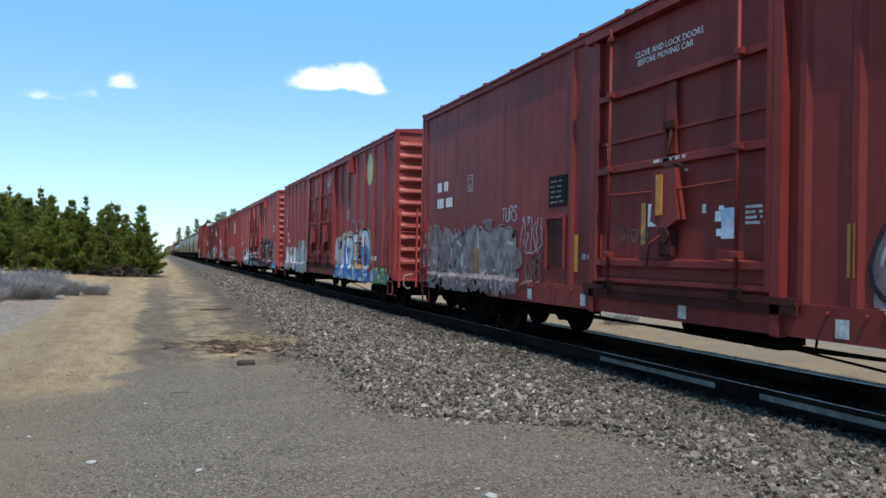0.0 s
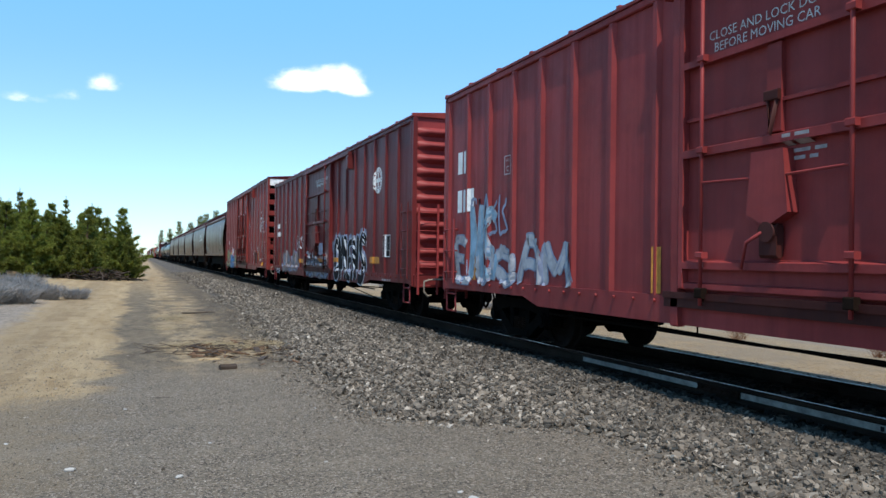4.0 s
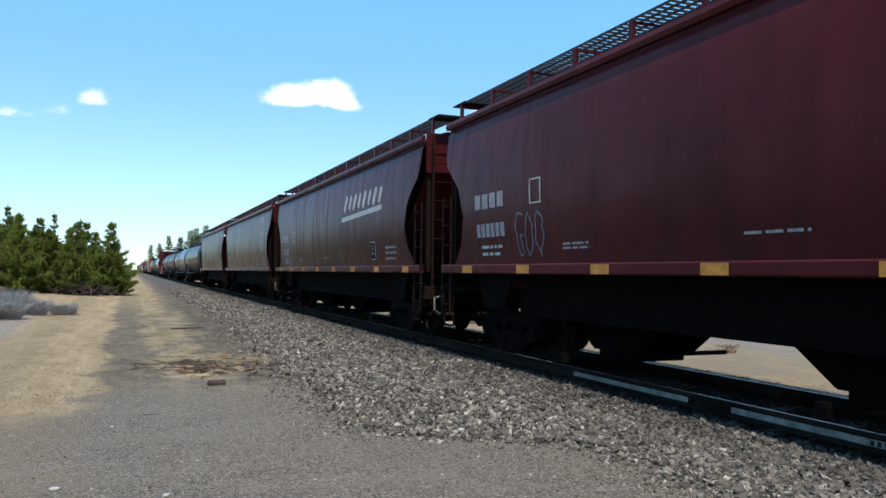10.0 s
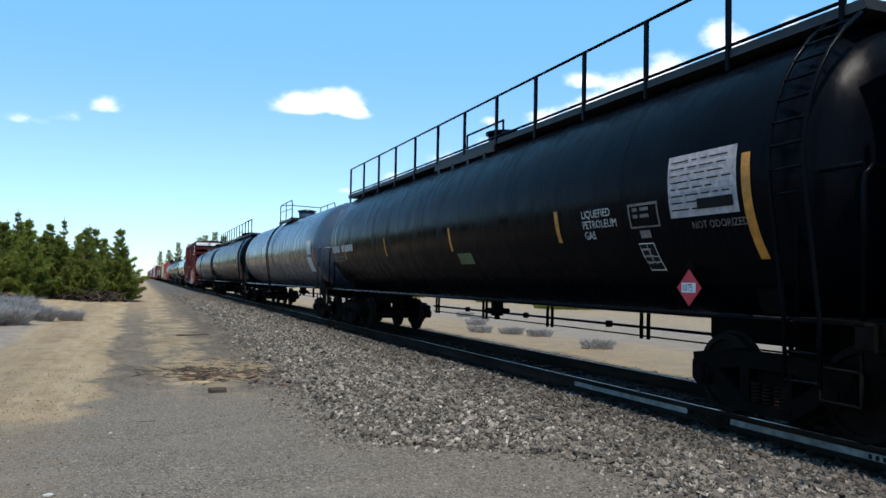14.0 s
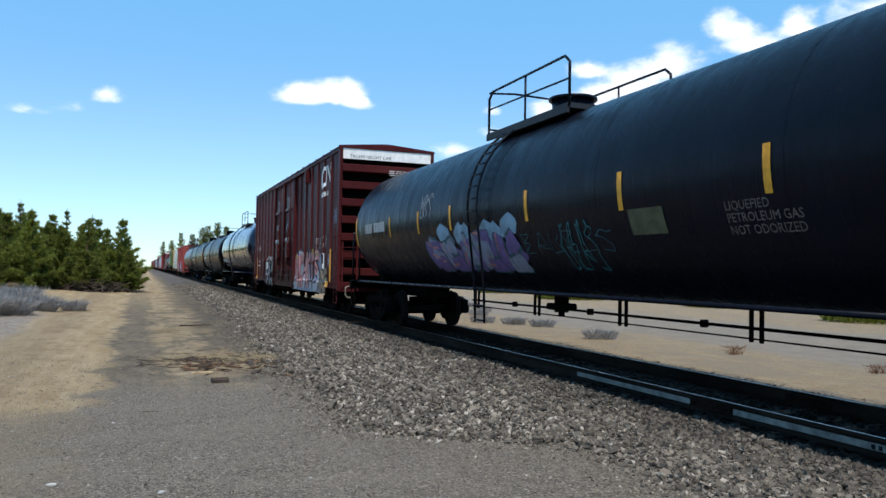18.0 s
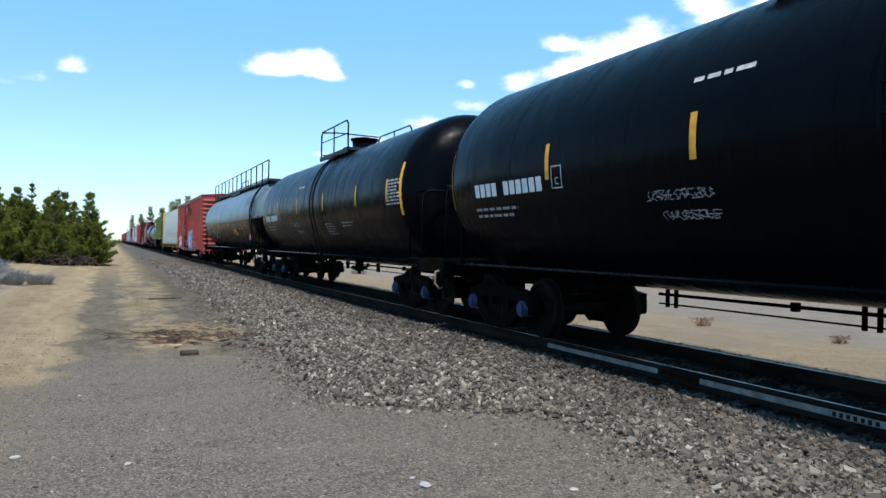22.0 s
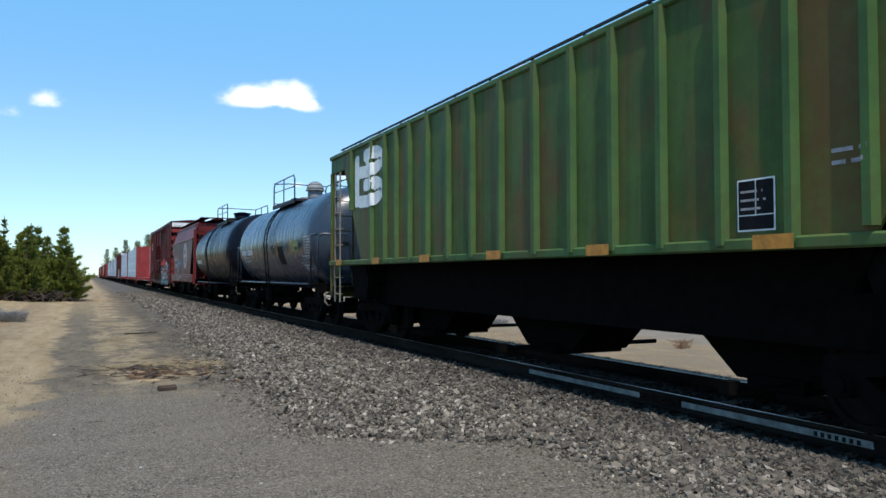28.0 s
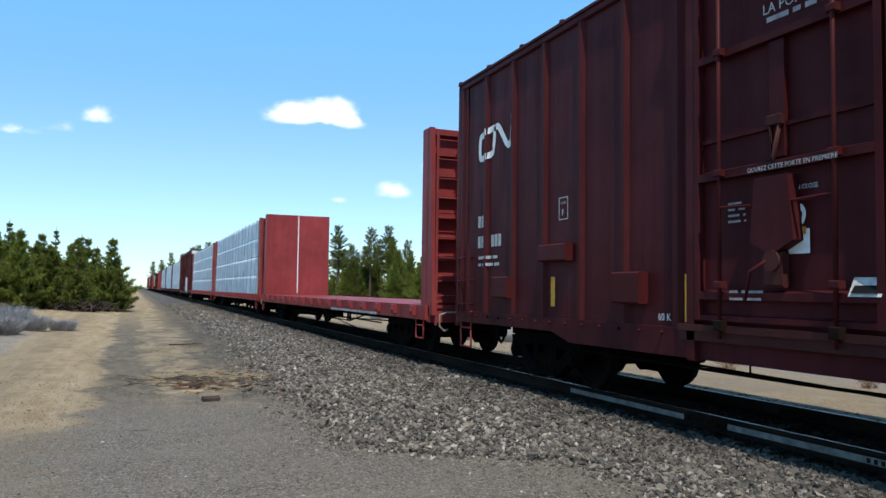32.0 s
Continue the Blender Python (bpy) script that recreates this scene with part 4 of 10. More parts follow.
def curve(pts, n=5):
    """Rounds a line of points."""
    out = []
    for i in range(len(pts) - 1):
        p0, p1, p2, p3 = pts[max(0, i - 1)], pts[i], pts[i + 1], pts[min(len(pts) - 1, i + 2)]
        for k in range(n):
            t = k / n
            out.append(tuple(0.5 * (2 * b + (c - a) * t + (2 * a - 5 * b + 4 * c - d) * t * t + (3 * b - a - 3 * c + d) * t ** 3) for a, b, c, d in zip(p0, p1, p2, p3)))
    return out + [pts[-1]]


def ribbon(g, pts, w, sx, lift, low=0.64, high=9.0):
    """A brush stroke of width w along points (y, z), laid on the wall."""
    dense = []
    for (a0, b0), (a1, b1) in zip(pts, pts[1:]):
        n = max(1, int(math.hypot(a1 - a0, b1 - b0) / 0.06))
        dense += [(a0 + (a1 - a0) * i / n, b0 + (b1 - b0) * i / n) for i in range(n)]
    dense.append(pts[-1])
    across = max(2, int(w / 0.06))
    rows = []
    for i, (y, z) in enumerate(dense):
        y0, z0 = dense[max(0, i - 1)]
        y1, z1 = dense[min(len(dense) - 1, i + 1)]
        dy, dz = y1 - y0, z1 - z0
        d = math.hypot(dy, dz) or 1
        ny, nz = -dz / d, dy / d
        k = 1.0 if 0 < i < len(dense) - 1 else 0.62
        row = [(y + ny * w * k * (j / across - 0.5), min(high, max(low, z + nz * w * k * (j / across - 0.5)))) for j in range(across + 1)]
        rows.append([(sx(a, b) - lift, a, b) for a, b in row])
    g.grid(rows, False)


def graffiti(car, sx, y, z, w, h, n, fill, line, seed, thick=0.3, cloud=None, extra=None, fill2=None, halo=None):
    """A painted piece: a misty halo, a cloud with a lumpy edge, outlined fat letters in one or two fills, highlights and drips."""
    r = random.Random(seed)
    lw = w / n
    low = max(0.64, z - 0.06)
    if halo:
        g = Geo()
        for k in range(int(w / 0.28)):
            cy = y - r.random() * w
            cz = z + h * r.uniform(0.85, 1.22)
            ribbon(g, [(cy + r.uniform(0.1, 0.4), cz - 0.1), (cy, cz + r.uniform(0.0, 0.1)), (cy - r.uniform(0.1, 0.4), cz - 0.1)], r.uniform(0.12, 0.3), sx, 0.006)
        part("graffiti_halo", g, SPRAY[halo], car, halo + " sprayed halo", kind="stuff")
    if cloud:
        g = Geo()
        steps = int(w / 0.07)
        rows = []
        for i in range(steps + 1):
            cy = y + 0.1 - (w + 0.2) * i / steps
            edge = min(1.0, min(i, steps - i) * 0.07 / 0.35)
            top = z + h * (0.80 + 0.14 * math.sin(cy * 3.1 + seed) + 0.10 * math.sin(cy * 7.3 + 2 * seed)) * (0.55 + 0.45 * edge)
            bot = z + h * (0.02 + 0.05 * math.sin(cy * 4.3 + seed)) + (1 - edge) * 0.15
            rows.append([(sx(cy, bot + (top - bot) * q / 10) - 0.009, cy, bot + (top - bot) * q / 10) for q in range(11)])
        g.grid(rows, False)
        part("graffiti_cloud", g, SPRAY[cloud], car, cloud + " spray-painted cloud")
    go, gf, gs, gh = Geo(), Geo(), Geo(), Geo()
    for k in range(n):
        shape = LETTERS[r.randrange(len(LETTERS))]
        y0 = y - lw * (k + 0.05)
        sh, tall = r.uniform(-0.15, 0.15), r.uniform(0.85, 1.08)
        for si, (a, b, c, d) in enumerate(shape):
            mid = ((a + c) / 2 + r.uniform(-0.16, 0.16), (b + d) / 2 + r.uniform(-0.12, 0.12))
            pts = curve([(y0 - lw * 0.9 * (p + sh * q), z + h * (0.06 + 0.86 * q * tall)) for p, q in ((a, b), mid, (c, d))], 4)
            tw = lw * thick * r.uniform(0.8, 1.15)
            ribbon(go, pts, tw + max(0.05, tw * 0.35), sx, 0.012 + 0.0006 * si + 0.0003 * (k % 2), low, z + h * 1.12)
            ribbon(gs if fill2 and (si + k) % 2 else gf, pts, tw, sx, 0.0175 + 0.0006 * si + 0.0003 * (k % 2), low + 0.02, z + h * 1.09)
            if r.random() < 0.6:
                ribbon(gh, [(p[0] + tw * 0.22, p[1] + tw * 0.1) for p in pts[:5]], max(0.02, tw * 0.14), sx, 0.021)
        if r.random() < 0.5:
            dy = y0 - lw * r.uniform(0.2, 0.8)
            ribbon(gh, [(dy, z + h * r.uniform(0.4, 0.7)), (dy, z + h * r.uniform(0.0, 0.2))], 0.018, sx, 0.021)
    part("graffiti_outline", go, SPRAY[line], car, line + " spray-painted letter outlines", kind="stuff")
    part("graffiti_fill", gf, SPRAY[fill], car, fill + " spray-painted letters", kind="stuff")
    if fill2:
        part("graffiti_fill", gs, SPRAY[fill2], car, fill2 + " spray-painted letters", kind="stuff")
    part("graffiti_highlight", gh, SPRAY[extra or line], car, kind="stuff")


FAT = {
    "b": (0.40, [[(0.22, 0.08), (0.22, 0.92)], [(0.22, 0.90), (0.70, 0.82), (0.62, 0.56), (0.24, 0.52)], [(0.3, 0.50), (0.82, 0.36), (0.66, 0.08), (0.22, 0.10)]]),
    "e": (0.34, [[(0.25, 0.05), (0.20, 0.92)], [(0.2, 0.88), (0.85, 0.95)], [(0.2, 0.50), (0.75, 0.52)], [(0.25, 0.12), (0.85, 0.08)]]),
    "r": (0.38, [[(0.25, 0.05), (0.2, 0.95)], [(0.2, 0.92), (0.80, 0.86), (0.66, 0.55), (0.3, 0.52)], [(0.45, 0.52), (0.85, 0.04)]]),
    "n": (0.27, [[(0.16, 0.03), (0.14, 0.96)], [(0.16, 0.94), (0.5, 0.62)], [(0.5, 0.64), (0.84, 0.97)], [(0.84, 0.95), (0.86, 0.28)]]),
    "m": (0.26, [[(0.10, 0.03), (0.22, 0.96)], [(0.22, 0.95), (0.46, 0.45)], [(0.46, 0.45), (0.72, 0.98)], [(0.72, 0.96), (0.92, 0.04)]]),
    "s": (0.34, [[(0.88, 0.86), (0.5, 0.96), (0.2, 0.78), (0.5, 0.54), (0.82, 0.32), (0.55, 0.08), (0.12, 0.12)]]),
    "a": (0.36, [[(0.14, 0.03), (0.42, 0.95)], [(0.42, 0.95), (0.60, 0.93), (0.86, 0.05)], [(0.32, 0.36), (0.70, 0.34)]]),
    "t": (0.40, [[(0.05, 0.86), (0.95, 0.92)], [(0.50, 0.88), (0.52, 0.04)]]),
    "z": (0.34, [[(0.14, 0.03), (0.22, 0.95)], [(0.22, 0.92), (0.72, 0.08)], [(0.72, 0.06), (0.84, 0.97)]]),
    "arch": (0.42, [[(0.2, 0.04), (0.22, 0.7), (0.5, 0.98), (0.78, 0.75), (0.72, 0.5), (0.5, 0.42)], [(0.62, 0.44), (0.85, 0.12)]]),
    "o": (0.44, [[(0.5, 0.95), (0.20, 0.74), (0.24, 0.32), (0.55, 0.14), (0.82, 0.34), (0.80, 0.74), (0.5, 0.95)]]),
    "wedge": (0.40, [[(0.15, 0.72), (0.85, 0.80)], [(0.80, 0.74), (0.45, 0.08)], [(0.25, 0.66), (0.45, 0.10)]]),
}


def fat_piece(car, sx, y, z, h, letters, fill, line, edge=0.10, halo=None, mist=0.10, shade=None):
    """Fat rounded letters in one dark fill with one thin outline."""
    go, gf, gh, gl, gs = Geo(), Geo(), Geo(), Geo(), Geo()
    for i, (key, w) in enumerate(letters):
        th, lines = FAT[key]
        top = 1.0 + 0.06 * math.sin(i * 2.3)
        for si, st in enumerate(lines):
            up = 0.0007 * si + 0.0001 * (i % 2)
            pts = curve([(y - w * u, z + h * v * top) for u, v in st], 5)
            ribbon(go, pts, w * th + edge, sx, 0.0125 + up + 0.0003 * (i % 2), 0.66, z + h * 1.16)
            ribbon(gf, pts, w * th, sx, 0.017 + up + 0.0003 * (i % 2), 0.68, z + h * 1.12)
            if halo:
                ribbon(gh, [(a + 0.03, b + 0.05) for a, b in pts], w * th + edge + mist, sx, 0.008 + up + 0.0003 * (i % 2), 0.66, z + h * 1.16)
            if shade and si % 2 == i % 2:
                low_end = sorted(pts, key=lambda q: q[1])[:max(3, len(pts) // 2)]
                ribbon(gs, [(a, b) for a, b in pts if b <= low_end[-1][1]] or pts[:2], w * th * 0.96, sx, 0.0205 + up, 0.68, z + h * 1.12)
        a = lines[0]
        ribbon(gl, [(y - w * (a[0][0] + 0.10), z + h * (a[0][1] * 0.3 + 0.5)), (y - w * (a[0][0] + 0.14), z + h * (a[0][1] * 0.3 + 0.62))], 0.03, sx, 0.024)
        y -= w
    if halo:
        part("graffiti_halo", gh, SPRAY[halo], car, halo + " sprayed halo", kind="stuff")
    part("graffiti_outline", go, SPRAY[line], car, line + " spray-painted letter outlines", kind="stuff")
    part("graffiti_fill", gf, SPRAY[fill], car, fill + " spray-painted fat letters", kind="stuff")
    part("graffiti_highlight", gl, SPRAY[line if not shade else "white"], car, kind="stuff")
    if gs.v:
        part("graffiti_shade", gs, SPRAY[shade], car, shade + " sprayed lower halves", kind="stuff")


def splash(car, sx, y, z, w, h, col, seed, lift=0.009, light=None):
    """A sprayed field with a lumpy top."""
    g = Geo()
    steps = int(w / 0.06)
    rows = []
    for i in range(steps + 1):
        cy = y - w * i / steps
        edge = min(1.0, min(i, steps - i) * 0.06 / 0.22)
        top = z + h * (0.84 + 0.10 * math.sin(cy * 4.1 + seed) + 0.08 * math.sin(cy * 9.3 + 2 * seed)) * (0.7 + 0.3 * edge)
        rows.append([(sx(cy, z + (top - z) * q / 10) - lift, cy, z + (top - z) * q / 10) for q in range(11)])
    g.grid(rows, False)
    part("graffiti_field", g, SPRAY[col], car, col + " sprayed field")
    if light:
        r = random.Random(seed)
        g = Geo()
        for _ in range(int(w * 3)):
            cy, cz = y - w * r.uniform(0.1, 0.85), z + h * r.uniform(0.15, 0.7)
            pts = curve([(cy, cz), (cy - r.uniform(0.05, 0.2), cz + 0.15), (cy - r.uniform(0.1, 0.3), cz + r.uniform(0.1, 0.4))], 4)
            ribbon(g, pts, r.uniform(0.06, 0.16), sx, lift + 0.003)
        part("graffiti_highlight", g, SPRAY[light], car, light + " sprayed streaks", kind="stuff")


def scrawl(car, sx, y, z, w, h, n, col, seed, width=0.035):
    """A quick tag in thin line."""
    r = random.Random(seed)
    g = Geo()
    lw = w / n
    for k in range(n):
        y0 = y - lw * k
        pts = []
        shape = LETTERS[r.randrange(len(LETTERS))]
        for a, b, c, d in shape:
            for i in range(3):
                t = i / 2.4
                pts.append((y0 - lw * (a + (c - a) * t) + r.uniform(-0.05, 0.05), z + h * (b + (d - b) * t) * r.uniform(0.92, 1.05)))
        ribbon(g, curve(pts, 2), width, sx, 0.009)
    return part("graffiti_tag", g, SPRAY[col], car, col + " spray-painted tag", kind="stuff")


def strokes(car, sx, y, z, w, h, lines, col, width=0.03):
    """A freehand tag: each line a chain of 'xy' points on a 10 by 10 sketch grid, x along the reading direction."""
    g = Geo()
    for k, line in enumerate(lines.split("/")):
        pts = [(y - w * int(q[0]) / 9, z + h * int(q[1]) / 9) for q in line.split()]
        ribbon(g, curve(pts, 4), width, sx, 0.009 + 0.0006 * k)
    return part("graffiti_tag", g, SPRAY[col], car, col + " spray-painted tag", kind="stuff")


def ribbon_part(car, sx, pts, width, col):
    g = Geo()
    ribbon(g, curve(pts, 4), width, sx, 0.026)
    return part("graffiti_stroke", g, SPRAY[col], car, col + " spray-painted stroke")


STROKES = {
    "A": "00 26 40/12 32", "B": "00 06 36 45 34 03/33 42 41 30 00", "D": "00 06 26 44 42 20 00", "E": "46 06 00 40/03 33", "F": "46 06 00/03 33",
    "G": "45 36 16 05 01 10 30 41 43 23", "H": "00 06/40 46/03 43", "I": "20 26", "K": "00 06/46 03 40", "L": "06 00 40", "M": "00 06 23 46 40",
    "N": "00 06 40 46", "O": "16 05 01 10 30 41 45 36 16", "P": "00 06 36 45 44 33 03", "R": "00 06 36 45 34 03/23 40", "S": "45 36 16 05 14 33 42 41 30 10 01",
    "T": "06 46/26 20", "W": "06 10 24 30 46", "U": "06 01 10 30 41 46", "Y": "06 23 46/23 20", "Z": "06 46 00 40", "*": "20 26/05 41/01 45", "-": "03 43", ":": "21 22/24 25"}


def handwrite(car, sx, text, y, z, w, h, col, width=0.03, slant=0.12, seed=1):
    """Sprayed handwriting along the wall, one bent stroke after the other."""
    r = random.Random(seed)
    g = Geo()
    pitch = w / len(text)
    for i, ch in enumerate(text):
        lift, tall = r.uniform(-0.05, 0.05) * h, r.uniform(0.9, 1.1)
        for k, line in enumerate(STROKES.get(ch, "").split("/")):
            pts = []
            for q in line.split():
                u, v = int(q[0]) / 4 + r.uniform(-0.06, 0.06), int(q[1]) / 6 * tall + r.uniform(-0.03, 0.03)
                pts.append((y - pitch * (i + 0.12 + 0.76 * u + slant * v), z + lift + h * v))
            if pts:
                ribbon(g, curve(pts, 3), width * r.uniform(0.85, 1.2), sx, 0.009 + 0.0006 * k)
    return part("graffiti_tag", g, SPRAY[col], car, col + " sprayed handwriting: " + text.lower().replace("*", "star"), kind="stuff")


def disc(car, sx, y, z, ry, rz, mat, name, lift=0.006, inner=0.0, label=""):
    g = Geo()
    rows = []
    rings = 6
    for i in range(rings + 1):
        k = inner + (1 - inner) * i / rings
        rows.append([(sx(y + ry * k * math.cos(t), z + rz * k * math.sin(t)) - lift, y + ry * k * math.cos(t), z + rz * k * math.sin(t)) for t in [2 * math.pi * j / 40 for j in range(41)]])
    g.grid(rows, False)
    return part(name, g, mat, car, label)


def round_emblem(car, sx, y, z, ry, rz, mat, body):
    """A round emblem as plain shapes: a pale disc, a ring of body colour, four quarter gaps."""
    disc(car, sx, y, z, ry, rz, mat, "round_emblem", 0.006, label="pale round emblem")
    disc(car, sx, y, z, ry * 0.66, rz * 0.66, body, "emblem_ring", 0.009, 0.94)
    g = Geo()
    for a in (0, 1, 2, 3):
        rows = []
        turn = a * math.pi / 2
        for i in range(4):
            f, row = i / 3, []
            for q in range(7):
                t = 0.27 + (1.571 - 0.54) * q / 6
                u, v = 0.15 + (0.59 * math.cos(t) - 0.15) * f, 0.15 + (0.59 * math.sin(t) - 0.15) * f
                uu, vv = u * math.cos(turn) - v * math.sin(turn), u * math.sin(turn) + v * math.cos(turn)
                row.append((sx(y + ry * uu, z + rz * vv) - 0.010, y + ry * uu, z + rz * vv))
            rows.append(row)
        g.grid(rows, False)
    part("emblem_gap", g, body, car, kind="stuff")
    # ring of worn letter-sized bars
    g = Geo()
    for k in range(24):
        if k in (5, 6, 17, 18):
            continue
        t = 2 * math.pi * k / 24
        rows = [[(sx(y + ry * kk * math.cos(t + dt), z + rz * kk * math.sin(t + dt)) - 0.010, y + ry * kk * math.cos(t + dt), z + rz * kk * math.sin(t + dt)) for dt in (-0.055, 0.055)] for kk in (0.74, 0.91)]
        g.grid(rows, False)
    part("emblem_lettering", g, body, car, kind="stuff")


def service_panel(car, sx, y, z, s=0.5):
    """Black consolidated stencil panel with white frame."""
    bars(car, "panel_frame", sx, [(y, y - s * 1.05, z, z + s * 1.15)], WHITE, 0.007)
    bars(car, "service_panel", sx, [(y - s * 0.04, y - s * 0.51, z + s * 0.37, z + s * 1.11), (y - s * 0.54, y - s * 1.01, z + s * 0.37, z + s * 1.11), (y - s * 0.04, y - s * 1.01, z + s * 0.04, z + s * 0.34)], SIGNBLACK, 0.011)
    fine_print(car, lambda a, b: sx(a, b) - 0.007, y - s * 0.10, z + s * 0.85, s * 0.8, 3, DIMWHITE, 0.022, 0.08, 3, "panel_print")


# ---- box cars ----
def boxcar(name, label, near, far, paintm, roofm, top=4.45, rib=1.1, doors=((-1.5, 1.5),), ribdepth=0.07, shelf=False, endm=None, smooth_near=0.0, white_top=False, seed=0, postm=None, brackets=(), at=(), gear=None):
    car, L = new_car(name, label, near, far, "box car")
    postm = postm or paintm
    h = L / 2
    W = 1.48
    sill, floor = 0.80, 1.02
    endm = endm or paintm
    cut = 0.32 if shelf else 0.004
    body = Geo().box(-W, W, -h + cut, h - cut, floor, top)
    part("body", body, paintm, car)
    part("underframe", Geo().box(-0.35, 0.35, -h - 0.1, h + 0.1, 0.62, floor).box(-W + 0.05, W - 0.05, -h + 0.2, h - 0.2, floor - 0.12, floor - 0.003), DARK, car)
    # roof with running ribs, a shallow gable
    g = Geo().prism_y([(-W - 0.07, top), (W + 0.07, top), (W + 0.07, top + 0.04), (0, top + 0.16), (-W - 0.07, top + 0.04)], -h - 0.05, h + 0.05)
    part("roof", g, roofm, car)
    n = int(L / 1.15)
    rib_mesh = shared("roof_rib%d" % int(top * 100), lambda q: q.prism_y([(-W - 0.07, top + 0.04), (0, top + 0.16), (W + 0.07, top + 0.04), (W + 0.07, top + 0.075), (0, top + 0.20), (-W - 0.07, top + 0.075)], -0.035, 0.035), roofm)
    for k in range(n + 1):
        part("roof_rib", rib_mesh, None, car, loc=(0, -h + L * k / n, 0))
    # side posts
    posts = []
    y = -h + 0.12
    step = rib
    cnt = max(1, round((L - 0.24) / step))
    for k in range(cnt + 1):
        y = -h + 0.12 + (L - 0.24) * k / cnt
        if any(a - 0.1 < y < b + 0.1 for a, b in doors) or (smooth_near and y > h - smooth_near):
            continue
        posts.append(y)
    posts += at
    pw = 0.085
    pm = shared("side_post_%s_%d_%d" % (postm.name, int(top * 100), int(ribdepth * 1000)), lambda q: q.prism_z([(0, -pw), (-ribdepth, -pw * 0.45), (-ribdepth, pw * 0.45), (0, pw)], floor, top - 0.10), postm)
    hidden = Geo()
    for y in posts:
        part("side_post", pm, None, car, loc=(-W, y, 0))
        hidden.prism_z([(W, y + pw), (W + ribdepth, y + pw * 0.45), (W + ribdepth, y - pw * 0.45), (W, y - pw)], floor, top - 0.10)
    part("side_rib", hidden, postm, car, kind="stuff")

    # height, half-width and reach of the rails across each door
    rails = ((3.60 if top < 5 else 3.85, 0.05, 0.115), (2.99, 0.025, 0.07), (2.62, 0.055, 0.12), (1.40, 0.05, 0.115), (floor + 0.15, 0.035, 0.10))

    def sx(y, z):
        if z < floor + 0.02:
            return -W - 0.047
        for a, b in doors:
            if a < y < b:
                for q, hh, out in rails:
                    if abs(z - q) < hh + 0.01:
                        return -W - out
                return -W - 0.034
        for q in posts:
            d = abs(y - q)
            if d < pw:
                return -W - ribdepth * min(1.0, (pw - d) / (pw * 0.55))
        return -W

    # sill with drop over the trucks' inner bay, top chord
    def sill_geo(q):
        q.prism_x([(-h, floor + 0.02), (-h, sill + 0.05), (-h + 3.4, sill + 0.05), (-h + 3.9, sill - 0.08), (h - 3.9, sill - 0.08), (h - 3.4, sill + 0.05), (h, sill + 0.05), (h, floor + 0.02)][::-1], -0.03, 0.03)
    for s in (-1, 1):
        g = Geo()
        sill_geo(g)
        part("side_sill", g, paintm, car, loc=(s * (W + 0.015), 0, 0))
        part("top_chord", Geo().box(s * W - 0.05, s * W + 0.05, -h, h, top - 0.10, top, 0.015), paintm, car)
        gb = Geo()
        for k in range(int(L / 0.42)):
            yy = -h + 0.2 + k * 0.42
            gb.cyl((s * (W + 0.03), yy, floor - 0.05), (s * (W + 0.075), yy, floor - 0.05), 0.022, 6)
        part("sill_rivets", gb, paintm, car, kind="stuff")
    # doors: recessed sheets behind proud rails, lock rods, a gear case with its lever
    for a, b in doors:
        mid = (a + b) / 2
        for s in (-1, 1):
            d = part("door", Geo().box(-0.03, 0.0, a, b, floor + 0.10, top - 0.22), paintm, car, loc=(s * W, 0, 0))
            if s > 0:
                d.rotation_euler = (0, 0, math.pi)
                d.location.y = a + b
                continue
            for z, hh, out in rails:
                part("door_rail", Geo().prism_y([(-0.028, z - hh), (-out, z - hh), (-out, z + hh * 0.5), (-0.028, z + hh)], a + 0.07, b - 0.07), paintm, d)
            for y in (a + 0.035, b - 0.035):
                part("door_stile", Geo().box(-0.115, -0.029, y - 0.035, y + 0.035, floor + 0.11, top - 0.23, 0.008), paintm, d)
            part("door_stile", Geo().box(-0.085, -0.029, mid - 0.09, mid + 0.09, rails[2][0] + 0.06, rails[0][0] - 0.06, 0.008), paintm, d)
            for y in (a + 0.42, b - 0.42):
                g = Geo().cyl((-0.155, y, floor - 0.06), (-0.155, y, top - 0.14), 0.021, 8)
                for z in (rails[0][0], rails[2][0], rails[3][0] + 0.1, top - 0.28):
                    g.box(-0.185, -0.10, y - 0.05, y + 0.05, z - 0.035, z + 0.035, 0.01)
                rod = part("lock_rod", g, postm, d)
                part("rod_cam", Geo().box(-0.19, -0.11, y - 0.055, y + 0.055, floor + 0.02, floor + 0.13, 0.012), BROWNSTEEL, rod)
            for y, f in ((a + 0.42, -0.2), (b - 0.42, 0.2)):
                part("lock_bar", Geo().cyl((-0.15, y, 2.27), (-0.15, mid + f, 2.25), 0.014, 6), postm, d)
            case = part("gear_case", Geo().prism_x([(mid - 0.20, 2.50), (mid - 0.26, 1.90), (mid - 0.06, 1.80), (mid + 0.06, 1.80), (mid + 0.26, 1.90), (mid + 0.20, 2.50)], -0.17, -0.03), paintm, d)
            part("gear_arm", Geo().box(-0.15, -0.06, mid - 0.11, mid + 0.11, 1.47, 1.80, 0.03), DULLRED, case)
            part("gear_wheel", Geo().cyl((-0.18, mid, 1.72), (-0.10, mid, 1.72), 0.10, 12), DULLRED, case)
            part("lever", Geo().tube([(-0.17, mid + 0.05, 1.72), (-0.19, mid + 0.24, 1.62), (-0.19, mid + 0.30, 1.36)], 0.018), paintm, case)
